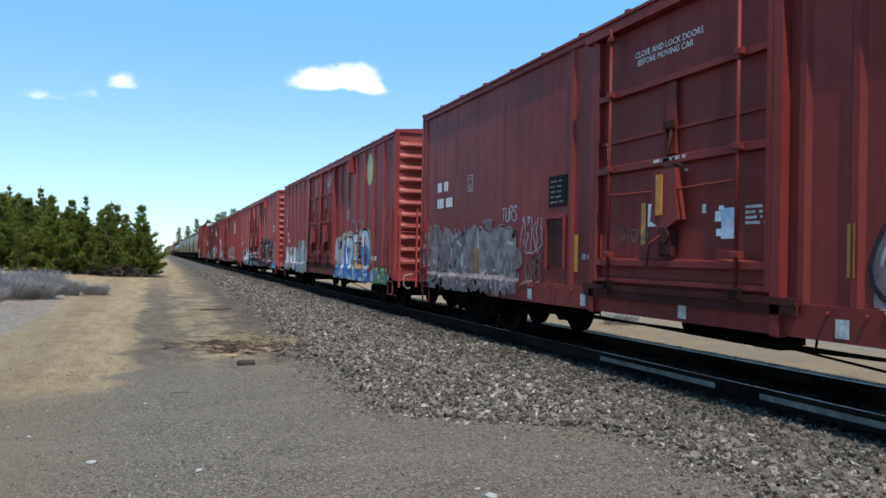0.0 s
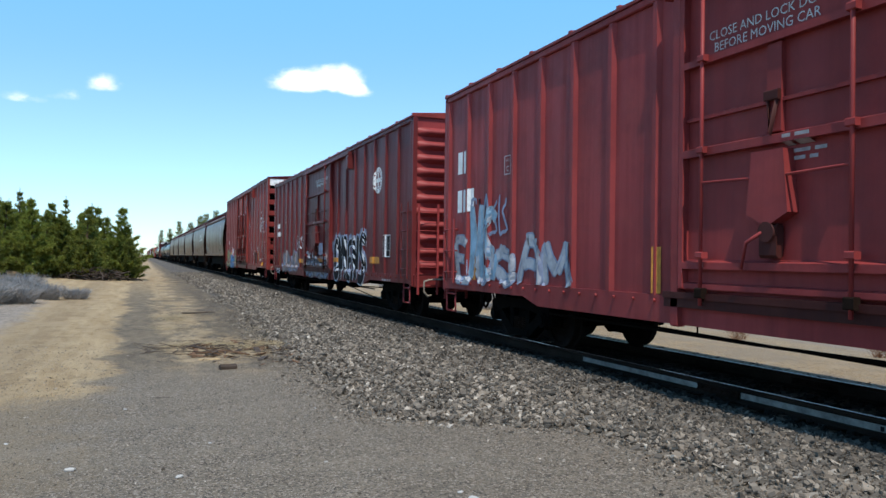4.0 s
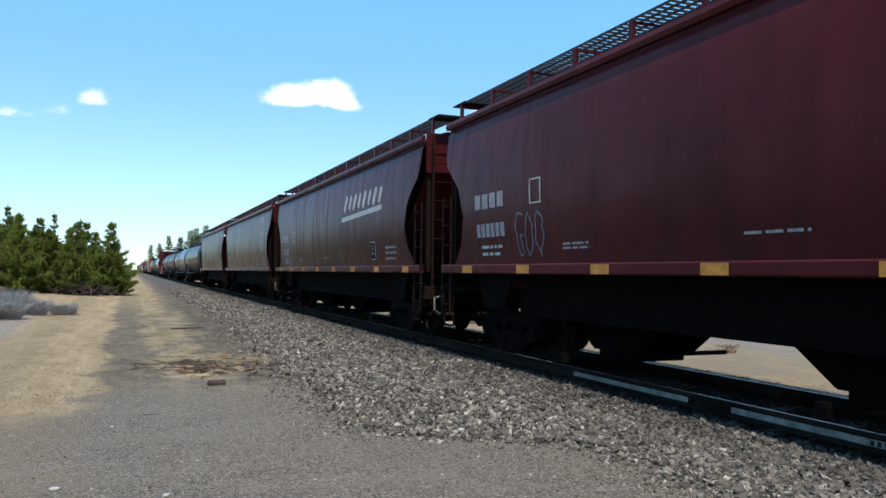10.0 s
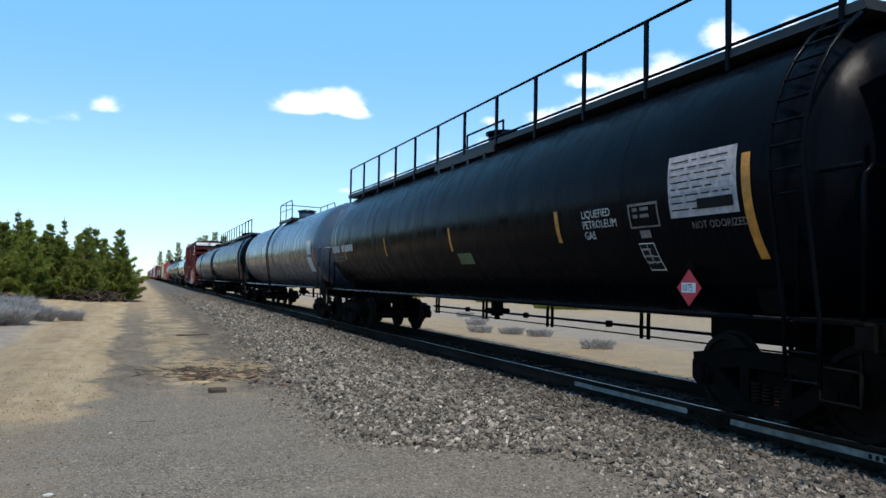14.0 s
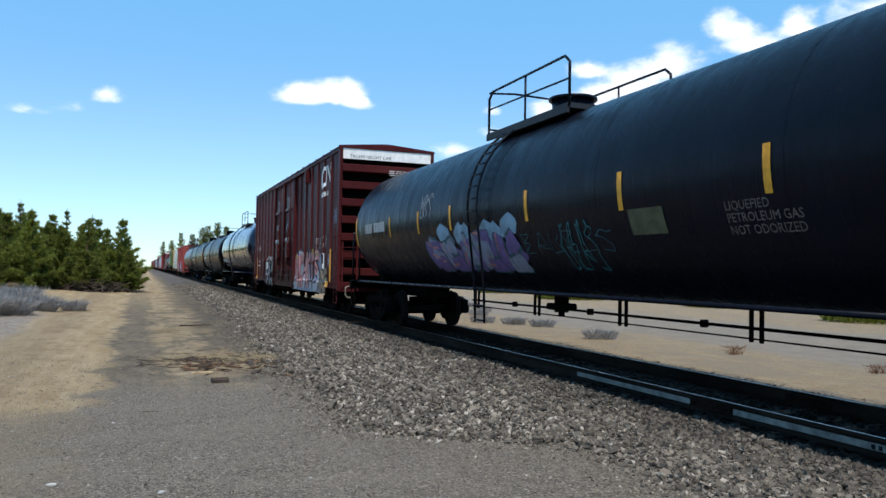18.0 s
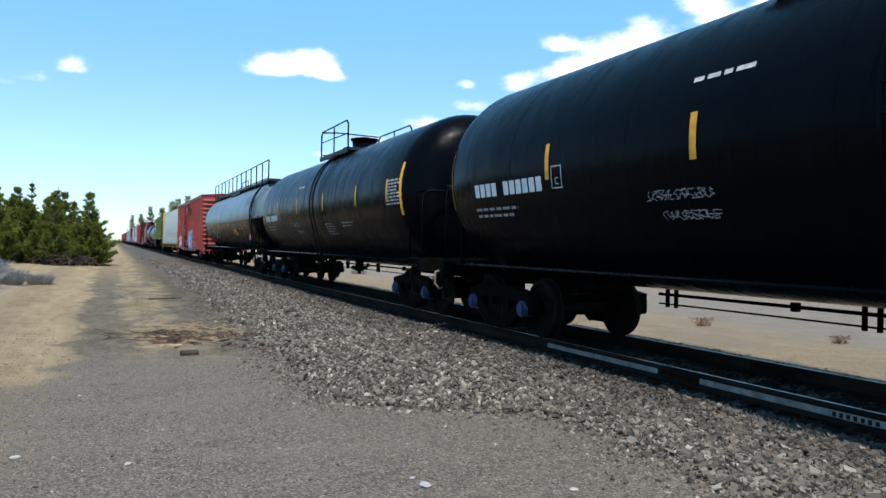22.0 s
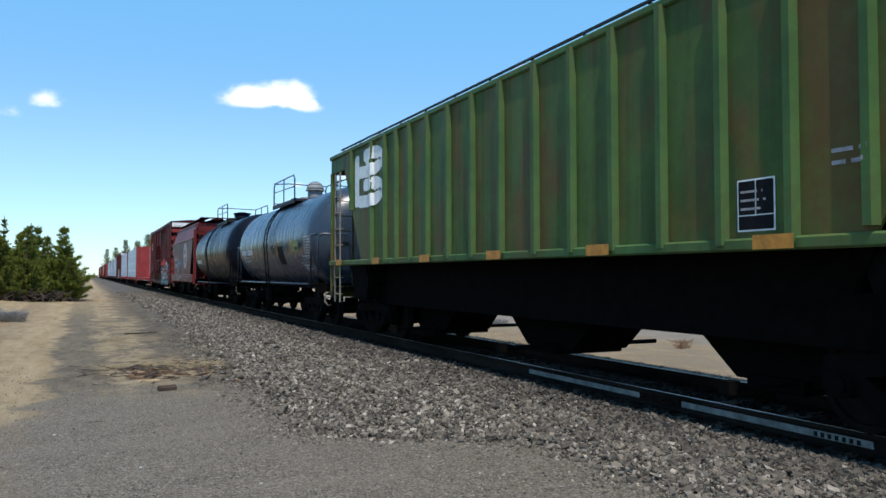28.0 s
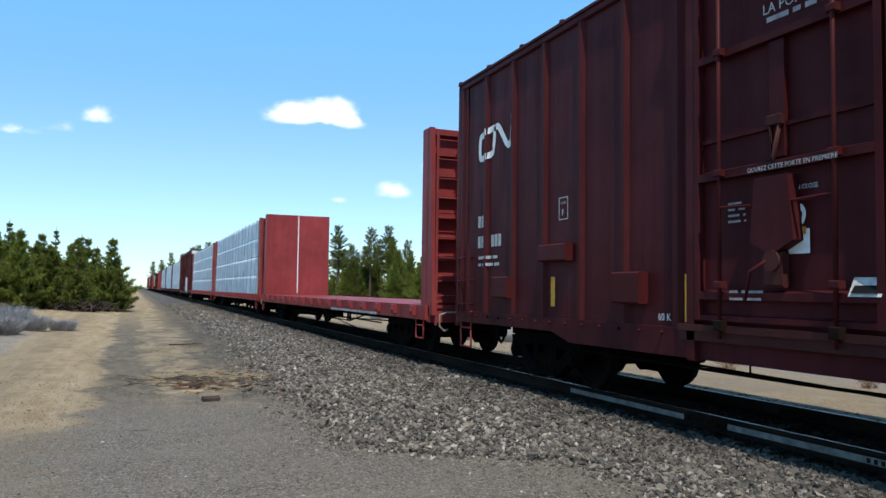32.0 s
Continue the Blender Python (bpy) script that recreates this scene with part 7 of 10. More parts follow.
def angular_hopper(name, label, near, far, m, top=4.56, sill=1.02):
    """Two-bay hopper with flat lower sides that lean in above a ledge."""
    car, L = new_car(name, label, near, far, "hopper car")
    h = L / 2
    prof = [(1.50, sill + 0.30), (1.50, 3.45), (1.44, 3.50), (1.20, 4.30), (1.16, 4.37), (0.5, top), (0, top + 0.02)]

    def sxz(z):
        for (x0, z0), (x1, z1) in zip(prof, prof[1:]):
            if z0 <= z <= z1:
                return -(x0 + (x1 - x0) * (z - z0) / max(1e-6, z1 - z0))
        return -1.50

    def sx(y, z):
        return sxz(z) if z > sill + 0.3 else -1.56

    def inset(z):
        return max(0.0, min(1.25, (3.45 - z) * 0.62)) if z < 3.45 else 0.0
    for s in (-1, 1):
        zs = [sill + 0.3, 1.6, 2.0, 2.5, 3.0, 3.45, 3.5, 4.30, 4.37]
        rows = [[(s * -sxz(z), (-h + 0.25 + inset(z)) + 2 * (h - 0.25 - inset(z)) * j / 14, z) for j in range(15)] for z in zs]
        part("side_sheet", Geo().grid(rows, False).grid([[(x - s * 0.03, y, z) for x, y, z in r] for r in rows], False), m, car)
        part("side_ledge", Geo().box(s * 1.50 - 0.05, s * 1.50 + 0.05, -h + 0.25, h - 0.25, 3.42, 3.50, 0.015), m, car)
        part("side_sill", Geo().box(s * 1.50 - 0.055, s * 1.50 + 0.055, -h, h, sill - 0.05, sill + 0.40, 0.02), m, car)
        part("top_chord", Geo().box(s * 1.18 - 0.06, s * 1.18 + 0.06, -h + 0.2, h - 0.2, 4.29, 4.41, 0.02), m, car)
    part("roof", Geo().grid([[(-1.16, y, 4.37), (-0.5, y, top), (0, y, top + 0.02), (0.5, y, top), (1.16, y, 4.37)] for y in (-h + 0.2, h - 0.2)], False), BROWN, car)
    part("running_board", Geo().box(-1.05, -0.55, -h, h, top + 0.1, top + 0.13).box(0.55, 1.05, -h, h, top + 0.1, top + 0.13).box(-1.1, 1.1, -h, -h + 0.5, top + 0.1, top + 0.13).box(-0.25, 0.25, -h + 0.6, h - 0.6, top, top + 0.14), BROWN, car)
    for s in (-1, 1):
        part("end_panel", Geo().box(-1.2, 1.2, s * (h - 0.25) - 0.02, s * (h - 0.25) + 0.02, 3.3, 4.37), m, car)
        part("slope_sheet", Geo().grid([[(-1.45, s * (h - 0.25), 3.5), (1.45, s * (h - 0.25), 3.5)], [(-1.45, s * (h - 2.4), 1.1), (1.45, s * (h - 2.4), 1.1)]]), m, car)
        g = Geo()
        for x in (-1.42, -0.55, 0.55, 1.42):
            g.box(x - 0.05, x + 0.05, s * (h - 0.06) - 0.05, s * (h - 0.06) + 0.05, 1.1, 3.9)
        for z in (2.2, 3.1, 3.9):
            g.box(-1.45, 1.45, s * (h - 0.06) - 0.04, s * (h - 0.06) + 0.04, z - 0.05, z + 0.05)
        part("end_frame", g, m, car)
        ladder(car, "end_ladder", -1.36, s * h, 0, 0.7, 4.3, 10, m, "y", 0.1)
        part("end_platform", Geo().box(-1.5, 1.5, min(s * (h + 0.1), s * (h - 1.2)), max(s * (h + 0.1), s * (h - 1.2)), 1.04, 1.10), DARK, car)
        part("end_sill", Geo().box(-1.5, 1.5, s * (h + 0.06) - 0.06, s * (h + 0.06) + 0.06, 0.86, 1.14, 0.02), m, car)
        part("bolster_web", Geo().box(-1.3, 1.3, s * (h - 1.9) - 0.2, s * (h - 1.9) + 0.2, 0.8, 1.3), DARK, car)
    for c in (-1.5, 1.5):
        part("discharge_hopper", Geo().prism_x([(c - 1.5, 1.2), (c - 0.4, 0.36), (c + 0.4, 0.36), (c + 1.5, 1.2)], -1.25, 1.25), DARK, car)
    part("centre_sill", Geo().box(-0.28, 0.28, -h - 0.1, h + 0.1, 0.66, 1.05), DARK, car)
    bars(car, "sill_reflector", lambda y, z: -1.56, [(y, y - 0.45, sill - 0.03, sill + 0.09) for y in (-h + 0.7, -2.5, 1.8, h - 1.8)], ORANGE, 0.006, "orange reflector strip", True)
    trucks(car, h - 1.9)
    couplers(car, h + 0.12)
    return car, sx, h

# ---- the cars in their order, seen from the near end of the train ----
DOORTXT = "CLOSE AND LOCK DOORS\n  BEFORE MOVING CAR"


def dress_box(car, sx, h, doors, top, seed, cap="50 K", plate="C", plate_at=None, refl=None):
    """Small stencils that every box car bears."""
    ya, yb = doors[0][0], doors[-1][1]
    py, pz = plate_at or (h - 2.6, 2.85)
    if plate:
        bars(car, "plate_box", sx, [(py, py - 0.25, pz, pz + 0.015), (py, py - 0.25, pz + 0.305, pz + 0.32), (py, py - 0.02, pz, pz + 0.32), (py - 0.23, py - 0.25, pz, pz + 0.32)], PALE, 0.008)
        lettering(car, "PLATE", sx, py - 0.045, pz + 0.22, 0.055, PALE, "plate_word")
        lettering(car, plate, sx, py - 0.075, pz + 0.05, 0.14, PALE, "plate_letter")
    if cap:
        lettering(car, cap, sx, yb + 0.75 if top > 5 else ya - 0.5, 1.1 if top > 5 else 1.35, 0.12, WHITE, "capacity_stencil").location.x = 0
    for y, z0, z1 in refl or [(q, 1.05, 1.6) for q in (ya - 0.8, yb + 0.5, h - 1.4)]:
        bars(car, "side_reflector", sx, [(y + 0.06, y - 0.06, z0, z1)], YELLOW if top > 5 else ORANGE, 0.010, "upright yellow reflector" if top > 5 else "upright orange reflector")
    if top < 5:
        fine_print(car, sx, yb - 1.5, 2.6, 0.45, 4, DIMWHITE, 0.035, 0.07, seed, "door_print")
    fine_print(car, sx, -h + 2.2, 0.86, 0.9, 1, DIMWHITE, 0.045, 0.07, seed + 2, "sill_print")


def dimensions(car, sx, y, z, mat):
    """Two columns of clearance stencils; figures as plain bars."""
    lettering(car, "EXW\nEXH\nEW\nIL\nIW\nIH\nCU.FT.", sx, y, z, 0.085, mat, "dimension_stencil")
    bars(car, "dimension_mark", sx, [(y - 0.43 - 0.045 * j, y - 0.46 - 0.045 * j, z - 0.081 * k, z - 0.081 * k + 0.055) for k in range(7) for j in range(2 + (k + 1) % 2)], mat, 0.006)
    lettering(car, "EXW W\nEXW H\nH\nEMPTY C.G.\nFLOOR H", sx, y - 0.80, z + 0.04, 0.085, mat, "dimension_stencil")
    bars(car, "dimension_mark", sx, [(y - 1.32 - 0.045 * j, y - 1.35 - 0.045 * j, z + 0.04 - 0.081 * k, z + 0.095 - 0.081 * k) for k in range(5) for j in range(2 + k % 2)], mat, 0.006)


def h_all(near, far):
    """Half the length of a car between two list positions."""
    return (far - near) * K / 2


SHORTTXT = "CLOSE AND LOCK\nDOORS BEFORE\nMOVING CAR"


def build_train():
    # box car with smooth panels and one plug door
    d = ((-1.46, 1.80),)
    car, sx, h = boxcar("box_car", "oxide-red box car with a plug door and grey scrawls", -2.0, 17.25, RED, RED, 4.62, 1.25, d, 0.04, smooth_near=h_all(-2.0, 17.25) * 2, seed=0, at=(-1.78, -2.38, -4.6, -6.8, -9.0, 2.62, 9.3), gear=0.3)
    dress_box(car, sx, h, d, 4.58, 1, "", "C", (6.75, 2.72), ((2.46, 1.24, 1.78), (-2.34, 1.30, 1.78)))
    lettering(car, "50 K", sx, 2.30, 1.42, 0.12, WHITE, "capacity_stencil")
    word_bars(car, sx, h - 0.95, 2.82, ["-- --", "--- ---"], 0.20, WHITE)
    lettering(car, DOORTXT, sx, 1.0, 4.0, 0.11, WHITE, "door_stencil")
    # black notice panel and the framed hatch below it
    bars(car, "notice_panel", sx, [(3.34, 2.76, 2.22, 2.70)], SIGNBLACK, 0.008)
    fine_print(car, lambda q, v: sx(q, v) - 0.005, 3.28, 2.60, 0.42, 5, FADED, 0.03, 0.08, 61, "panel_print")
    part("side_hatch", Geo().box(-1.50, -1.479, 2.80, 3.36, 1.30, 2.02), DULLRED, car, "dark red hatch plate")
    for q in (2.80, 3.36):
        part("hatch_frame", Geo().box(-1.525, -1.479, q - 0.025, q + 0.025, 1.26, 2.06, 0.006), RED, car)
    part("hatch_frame", Geo().box(-1.53, -1.479, 2.80, 3.36, 2.03, 2.08, 0.006), RED, car)
    # a faded grey piece: hollow block letters under many thin scrawls and runs
    graffiti(car, sx, 9.05, 0.84, 4.65, 1.15, 6, "dusty", "dusty", 210, 0.62, None, "grey", "ash")
    graffiti(car, sx, 8.9, 0.80, 4.4, 0.42, 9, "ash", "dusty", 211, 0.5, None, "grey")
    for k, (yy, zz, w, hh) in enumerate(((9.0, 0.95, 2.3, 1.05), (6.9, 0.92, 2.3, 1.1), (9.0, 1.5, 4.4, 0.5))):
        scrawl(car, sx, yy, zz, w, hh, max(4, int(w / 0.3)), "grey", 220 + k, 0.018)
    scrawl(car, sx, 4.3, 1.5, 0.75, 0.6, 4, "grey", 224, 0.022)
    scrawl(car, sx, 4.15, 0.98, 0.6, 0.5, 4, "ash", 226, 0.03)
    handwrite(car, sx, "TURS", 5.1, 2.06, 0.62, 0.24, "grey", 0.028, seed=3)
    bars(car, "orange_run", sx, [(6.3, 6.1, 1.15, 1.6)], SPRAY["rust"], 0.03)
    graffiti(car, sx, -2.66, 0.84, 4.6, 1.25, 5, "ash", "soot", 227, 0.4, "dusty", "grey")
    # stickers, strips and small print round the door gear
    bars(car, "door_placard", sx, [(0.66, 0.46, 1.84, 2.12)], WHITE, 0.008)
    bars(car, "torn_placard", sx, [(-0.68, -0.92, 1.67, 2.0)], PALEBLUE, 0.008, "torn pale blue paper placard")
    bars(car, "torn_edge", sx, [(-0.60, -0.68, 1.70, 1.78), (-0.58, -0.68, 1.86, 1.97), (-0.64, -0.72, 1.98, 2.03)], WHITE, 0.010)
    bars(car, "round_sticker", sx, [(-0.36, -0.43, 1.96, 2.06)], PALE, 0.008)
    bars(car, "door_reflector", sx, [(0.80, 0.70, 1.62, 2.14)], ORANGE, 0.008, "upright orange reflector")
    part("gear_reflector", Geo().box(-1.665, -1.652, 0.19, 0.31, 1.96, 2.44), ORANGE, car, "orange reflector on the gear case")
    fine_print(car, sx, -1.04, 1.98, 0.34, 4, PALE, 0.03, 0.055, 215, "door_print")
    fine_print(car, sx, 1.62, 2.95, 0.12, 4, PALE, 0.03, 0.055, 216, "door_print")
    fine_print(car, sx, 0.45, 2.60, 0.62, 1, PALE, 0.04, 0.08, 217, "door_print")
    scrawl(car, sx, 1.25, 1.62, 0.6, 0.2, 3, "ash", 228, 0.02)
    for q in (2.17, 3.85, -0.05, -2.28, 7.6):
        bars(car, "sill_square", sx, [(q + 0.075, q - 0.075, 0.76, 0.93)], PALE, 0.006, "pale square on the sill")
    # box car with blue and white piece
    d = ((-2.08, 0.25), (0.29, 2.62))
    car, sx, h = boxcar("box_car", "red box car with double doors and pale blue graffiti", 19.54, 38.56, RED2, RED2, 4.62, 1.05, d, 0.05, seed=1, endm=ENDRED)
    dress_box(car, sx, h, d, 4.58, 2)
    disc(car, sx, -6.67, 3.92, 0.33, 0.47, plain("dull_yellow_disc", (0.42, 0.44, 0.24), 0.6), "round_emblem", 0.012, label="faded pale round emblem")
    lettering(car, SHORTTXT, sx, -0.62, 4.12, 0.12, WHITE, "door_stencil")
    fat_piece(car, sx, -2.20, 0.70, 1.30, (("z", 0.95), ("a", 0.82), ("r", 0.85), ("e", 0.72), ("arch", 1.30)), "ice", "black", 0.09, "cream", 0.26, "blue")
    graffiti(car, sx, -2.1, 0.66, 5.6, 0.36, 8, "ice", "black", 38, 0.30, "dusty", "grey", "blue")
    graffiti(car, sx, -7.3, 0.66, 1.6, 0.40, 2, "green", "black", 36, 0.5, "grey", "cream")
    for q, v in ((-2.75, 1.80), (-3.62, 1.92), (-4.75, 1.98)):
        ribbon_part(car, sx, [(q + 0.10, v), (q - 0.08, v + 0.08), (q - 0.26, v - 0.02)], 0.10, "green")
    for q, v, w in ((-4.55, 2.45, 0.5), (-5.3, 2.42, 0.65)):
        ribbon_part(car, sx, [(q, v - 0.22), (q - 0.04, v), (q - w * 0.5, v + 0.06), (q - w, v - 0.04), (q - w * 1.05, v - 0.2)], 0.05, "lilac")
    part("graffiti_patch", Geo().box(sx(-6.0, 1.5) - 0.03, sx(-6.0, 1.5) - 0.022, -6.35, -5.45, 1.02, 1.98), RED3, car, "unpainted red patch")
    graffiti(car, sx, h - 0.4, 0.75, 3.2, 1.0, 4, "tan", "grey", 34, 0.3, "grey", "white", "white")
    graffiti(car, sx, 5.6, 0.65, 2.7, 1.25, 4, "sky", "ice", 37, 0.40, "dusty", "blue", "cream", "dusty")
    scrawl(car, sx, -3.7, 2.55, 0.62, 0.30, 4, "lilac", 6, 0.018)
    scrawl(car, sx, -3.72, 2.90, 0.55, 0.26, 3, "lilac", 26, 0.018)
    scrawl(car, sx, h - 0.5, 2.75, 0.5, 0.8, 2, "white", 16, 0.04)
    word_bars(car, sx, h - 0.8, 2.25, ["-- --", "--- ---"], 0.17, WHITE)
    word_bars(car, sx, -7.1, 1.28, ["-- ---"], 0.12, WHITE, "route_mark_bars")
    service_panel(car, lambda q, v: sx(q, v) - 0.032, -5.62, 1.28, 0.50)
    bars(car, "yellow_notice", sx, [(-5.5, -6.2, 1.02, 1.14), (-2.2, -2.6, 1.15, 1.25)], ORANGE, 0.034, each=True)
    # box car with black and white letters
    d = ((-2.39, 0.05), (0.09, 2.53))
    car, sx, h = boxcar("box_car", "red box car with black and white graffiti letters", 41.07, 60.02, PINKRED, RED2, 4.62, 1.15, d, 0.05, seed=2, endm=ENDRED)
    dress_box(car, sx, h, d, 4.58, 3)
    lettering(car, SHORTTXT, sx, -0.6, 4.12, 0.12, WHITE, "door_stencil")
    splash(car, sx, -h + 1.75, 0.66, 1.65, 1.50, "azure", 5, 0.007, "blue")
    splash(car, sx, -h + 2.0, 1.75, 0.62, 0.55, "azure", 3, 0.0065)
    splash(car, sx, -2.0, 0.66, 0.75, 1.3, "azure", 2, 0.009, "blue")
    fat_piece(car, sx, -2.35, 0.70, 1.42, (("s", 0.80), ("e", 0.68), ("r", 0.74), ("t", 0.72), ("n", 1.02), ("o", 1.12), ("wedge", 0.80)), "black", "white", 0.055, "soot", 0.20)
    graffiti(car, sx, 6.9, 0.70, 9.0, 0.95, 9, "black", "white", 42, 0.30, "grey", "blue", "white")
    splash(car, sx, 2.9, 0.72, 0.95, 1.15, "blue", 4, 0.009, "azure")
    for k, (text, dy, w) in enumerate((("WHILE YOU", 0.0, 1.02), ("WERE GETTIN", 0.06, 1.12), ("HIGH", 0.42, 0.46))):
        handwrite(car, sx, text, -h + 1.30 - dy, 2.78 - 0.19 * k, w, 0.145, "white", 0.020, 0.05, 40 + k)
    word_bars(car, sx, h - 0.7, 2.40, ["-- --", "--- ---"], 0.19, WHITE)
    part("graffiti_patch", Geo().box(sx(-5.9, 1.5) - 0.03, sx(-5.9, 1.5) - 0.022, -6.3, -5.5, 1.05, 1.9), RED3, car, "unpainted red patch")
    service_panel(car, lambda q, v: sx(q, v) - 0.032, -5.67, 1.38, 0.44)
    bars(car, "yellow_notice", sx, [(-h + 1.0, -h + 0.45, 1.15, 1.5), (-2.6, -2.9, 1.1, 1.25), (-4.9, -5.3, 1.1, 1.2)], ORANGE, 0.026, each=True)
    # box car with pale round emblem
    d2 = ((-0.43, 2.29),)
    car, sx, h = boxcar("box_car", "red box car with tan scrawls low on its side", 62.08, 81.6, RED2, RED, 4.62, 0.95, d2, 0.05, seed=3)
    dress_box(car, sx, h, d2, 4.58, 4)
    disc(car, sx, -6.64, 3.42, 0.34, 0.48, PALE, "round_emblem", 0.012, label="worn white round emblem")
    lettering(car, DOORTXT, sx, 1.9, 3.8, 0.14, PALE, "door_stencil")
    graffiti(car, sx, -1.9, 1.0, 5.0, 0.9, 6, "tan", "grey", 51, 0.2)
    graffiti(car, sx, h - 0.5, 1.0, 4.4, 0.8, 5, "grey", "lilac", 52, 0.2)
    graffiti(car, sx, h - 1.2, 1.0, 1.2, 1.5, 2, "sky", "grey", 53, 0.3)
    scrawl(car, sx, h - 1.1, 1.85, 1.7, 0.7, 4, "lilac", 7, 0.06)
    word_bars(car, sx, h - 0.55, 3.05, ["--", "---"], 0.42, WHITE)
    # box car with black letters, round emblem
    d2 = ((-1.56, 2.28),)
    car, sx, h = boxcar("box_car", "dark red box car with black graffiti and round emblem", 83.71, 103.14, DEEPRED, RED, 4.62, 1.0, d2, 0.05, seed=4, endm=RED2)
    dress_box(car, sx, h, d2, 4.58, 5)
    round_emblem(car, sx, -6.75, 3.43, 0.33, 0.34, WHITE, RED)
    lettering(car, "CLOSE AND LOCK DOORS\n  BEFORE MOVING CAR", sx, 0.75, 3.98, 0.15, WHITE, "door_stencil")
    fat_piece(car, sx, -2.05, 0.72, 1.32, (("o", 0.86), ("m", 0.80), ("e", 0.56), ("z", 0.70), ("s", 0.80)), "black", "white", 0.06, "lilac", 0.13)
    graffiti(car, sx, 2.25, 0.72, 3.7, 0.95, 6, "grey", "black", 62, 0.20, "dusty", "ash", "lilac")
    bars(car, "sky_patch", sx, [(0.1, -0.5, 1.5, 1.9)], SPRAY["lilac"], 0.02)
    graffiti(car, sx, 7.3, 0.85, 3.4, 0.80, 5, "dusty", "ash", 63, 0.30, "lilac")
    handwrite(car, sx, "EATS:", 4.3, 1.75, 1.4, 0.42, "white", 0.045, seed=8)
    scrawl(car, sx, h - 0.8, 0.72, 0.9, 0.2, 4, "white", 18, 0.03)
    scrawl(car, sx, -1.75, 1.6, 0.7, 0.35, 4, "sky", 19, 0.04)
    word_bars(car, sx, h - 0.6, 2.65, ["-- --", "--- ---"], 0.2, WHITE)
    service_panel(car, sx, -7.35, 1.45, 0.48)
    bars(car, "orange_reflector", sx, [(-1.95, -2.6, 1.28, 1.42), (-6.1, -7.0, 1.28, 1.45), (3.6, 2.9, 1.2, 1.35), (-0.1, -0.7, 1.25, 1.38)], ORANGE, 0.024, "orange reflector strip", True)
    # tall box car with double doors
    d = ((-2.1, 0.19), (0.23, 2.52))
    car, sx, h = boxcar("box_car", "tall red box car with white tags and double doors", 105.48, 124.64, RED, BROWN, 5.19, 1.02, d, 0.045, True, RED, 0, True, seed=5)
    dress_box(car, sx, h, d, 5.12, 6, "50 K", "", None, ((-2.95, 1.24, 1.70), (-6.40, 1.23, 1.67)))
    for a, b in d:
        lettering(car, SHORTTXT, sx, b - 0.75, 4.05, 0.13, WHITE, "door_stencil")
    strokes(car, sx, -6.98, 2.78, 0.80, 0.92, "38 49 59 58 48/14 27 35 46 57 66 44/22 01 13 35 24 12/33 55 77 86 75 67/45 53 32 54 65 73 51/62 80 71 95/36 46 56 55 45", "white", 0.026)
    strokes(car, sx, -7.76, 2.62, 0.72, 0.72, "08 39/07 26 34 23/13 44 77/44 15 24/23 51 80 91", "white", 0.040)
    strokes(car, sx, -7.10, 2.62, 0.42, 0.38, "02 36 58 70/14 54/68 85 62 90/35 41", "white", 0.028)
    strokes(car, sx, -8.72, 2.76, 0.44, 0.34, "28 05 24 12/34 46 43 54 66 63/74 79 62 85 91 80", "blue", 0.024)
    strokes(car, sx, -8.90, 2.24, 0.28, 0.24, "05 38 65 94/13 34 56 92/42 81 70", "grey", 0.014)
    strokes(car, sx, -8.93, 0.93, 0.32, 0.28, "08 01 37 48 14 52/69 55 86 73 90", "lilac", 0.034)
    strokes(car, sx, -4.36, 1.28, 0.68, 0.54, "08 13 37 24 58 45 68 56 88 97/35 82/55 50", "white", 0.036)
    strokes(car, sx, -4.68, 0.96, 0.05, 0.36, "09 00", "white", 0.022)
    strokes(car, sx, -6.12, 1.30, 0.52, 0.74, "29 08 16 48 35 16 56 44 24 63/53 31 72 90 51", "grey", 0.026)
    g = Geo()
    ribbon(g, [(-2.98, 3.32), (-2.60, 3.40), (-2.55, 3.36), (-2.66, 3.16), (-2.78, 2.80), (-3.12, 2.32)], 0.034, sx, 0.010)
    ribbon(g, [(-2.98, 3.32), (-3.12, 3.20), (-3.18, 3.02)], 0.026, sx, 0.0106)
    ribbon(g, [(-3.22, 2.80), (-3.38, 2.62), (-3.62, 2.20), (-3.84, 1.80), (-3.60, 1.90), (-3.20, 2.12)], 0.026, sx, 0.0112)
    part("graffiti_tag", g, SPRAY["grey"], car, "long grey sprayed arrow line", kind="stuff")
    graffiti(car, sx, h - 0.75, 0.75, 2.3, 1.1, 2, "green", "black", 71, 0.24, "tan", "yellow", "tan")
    graffiti(car, sx, 6.1, 1.45, 1.5, 0.5, 2, "red", "black", 72, 0.5, "red", "yellow", "white")
    graffiti(car, sx, 6.3, 0.70, 1.9, 0.75, 2, "blue", "black", 73, 0.6, "blue", "sky")
    graffiti(car, sx, 4.6, 0.75, 1.8, 1.1, 3, "tan", "green", 74, 0.3, "tan", "yellow")
    word_bars(car, sx, 8.59, 2.62, ["--", "--  ---"], 0.24, WHITE)
    dimensions(car, sx, -7.06, 2.14, PALE)
    service_panel(car, sx, -8.0, 1.33, 0.46)
    bars(car, "yellow_notice", sx, [(-8.02, -8.51, 0.95, 1.13)], YELLOW, 0.06)
    bars(car, "white_sticker", sx, [(-7.2, -7.45, 1.2, 1.3)], PALE, 0.01)
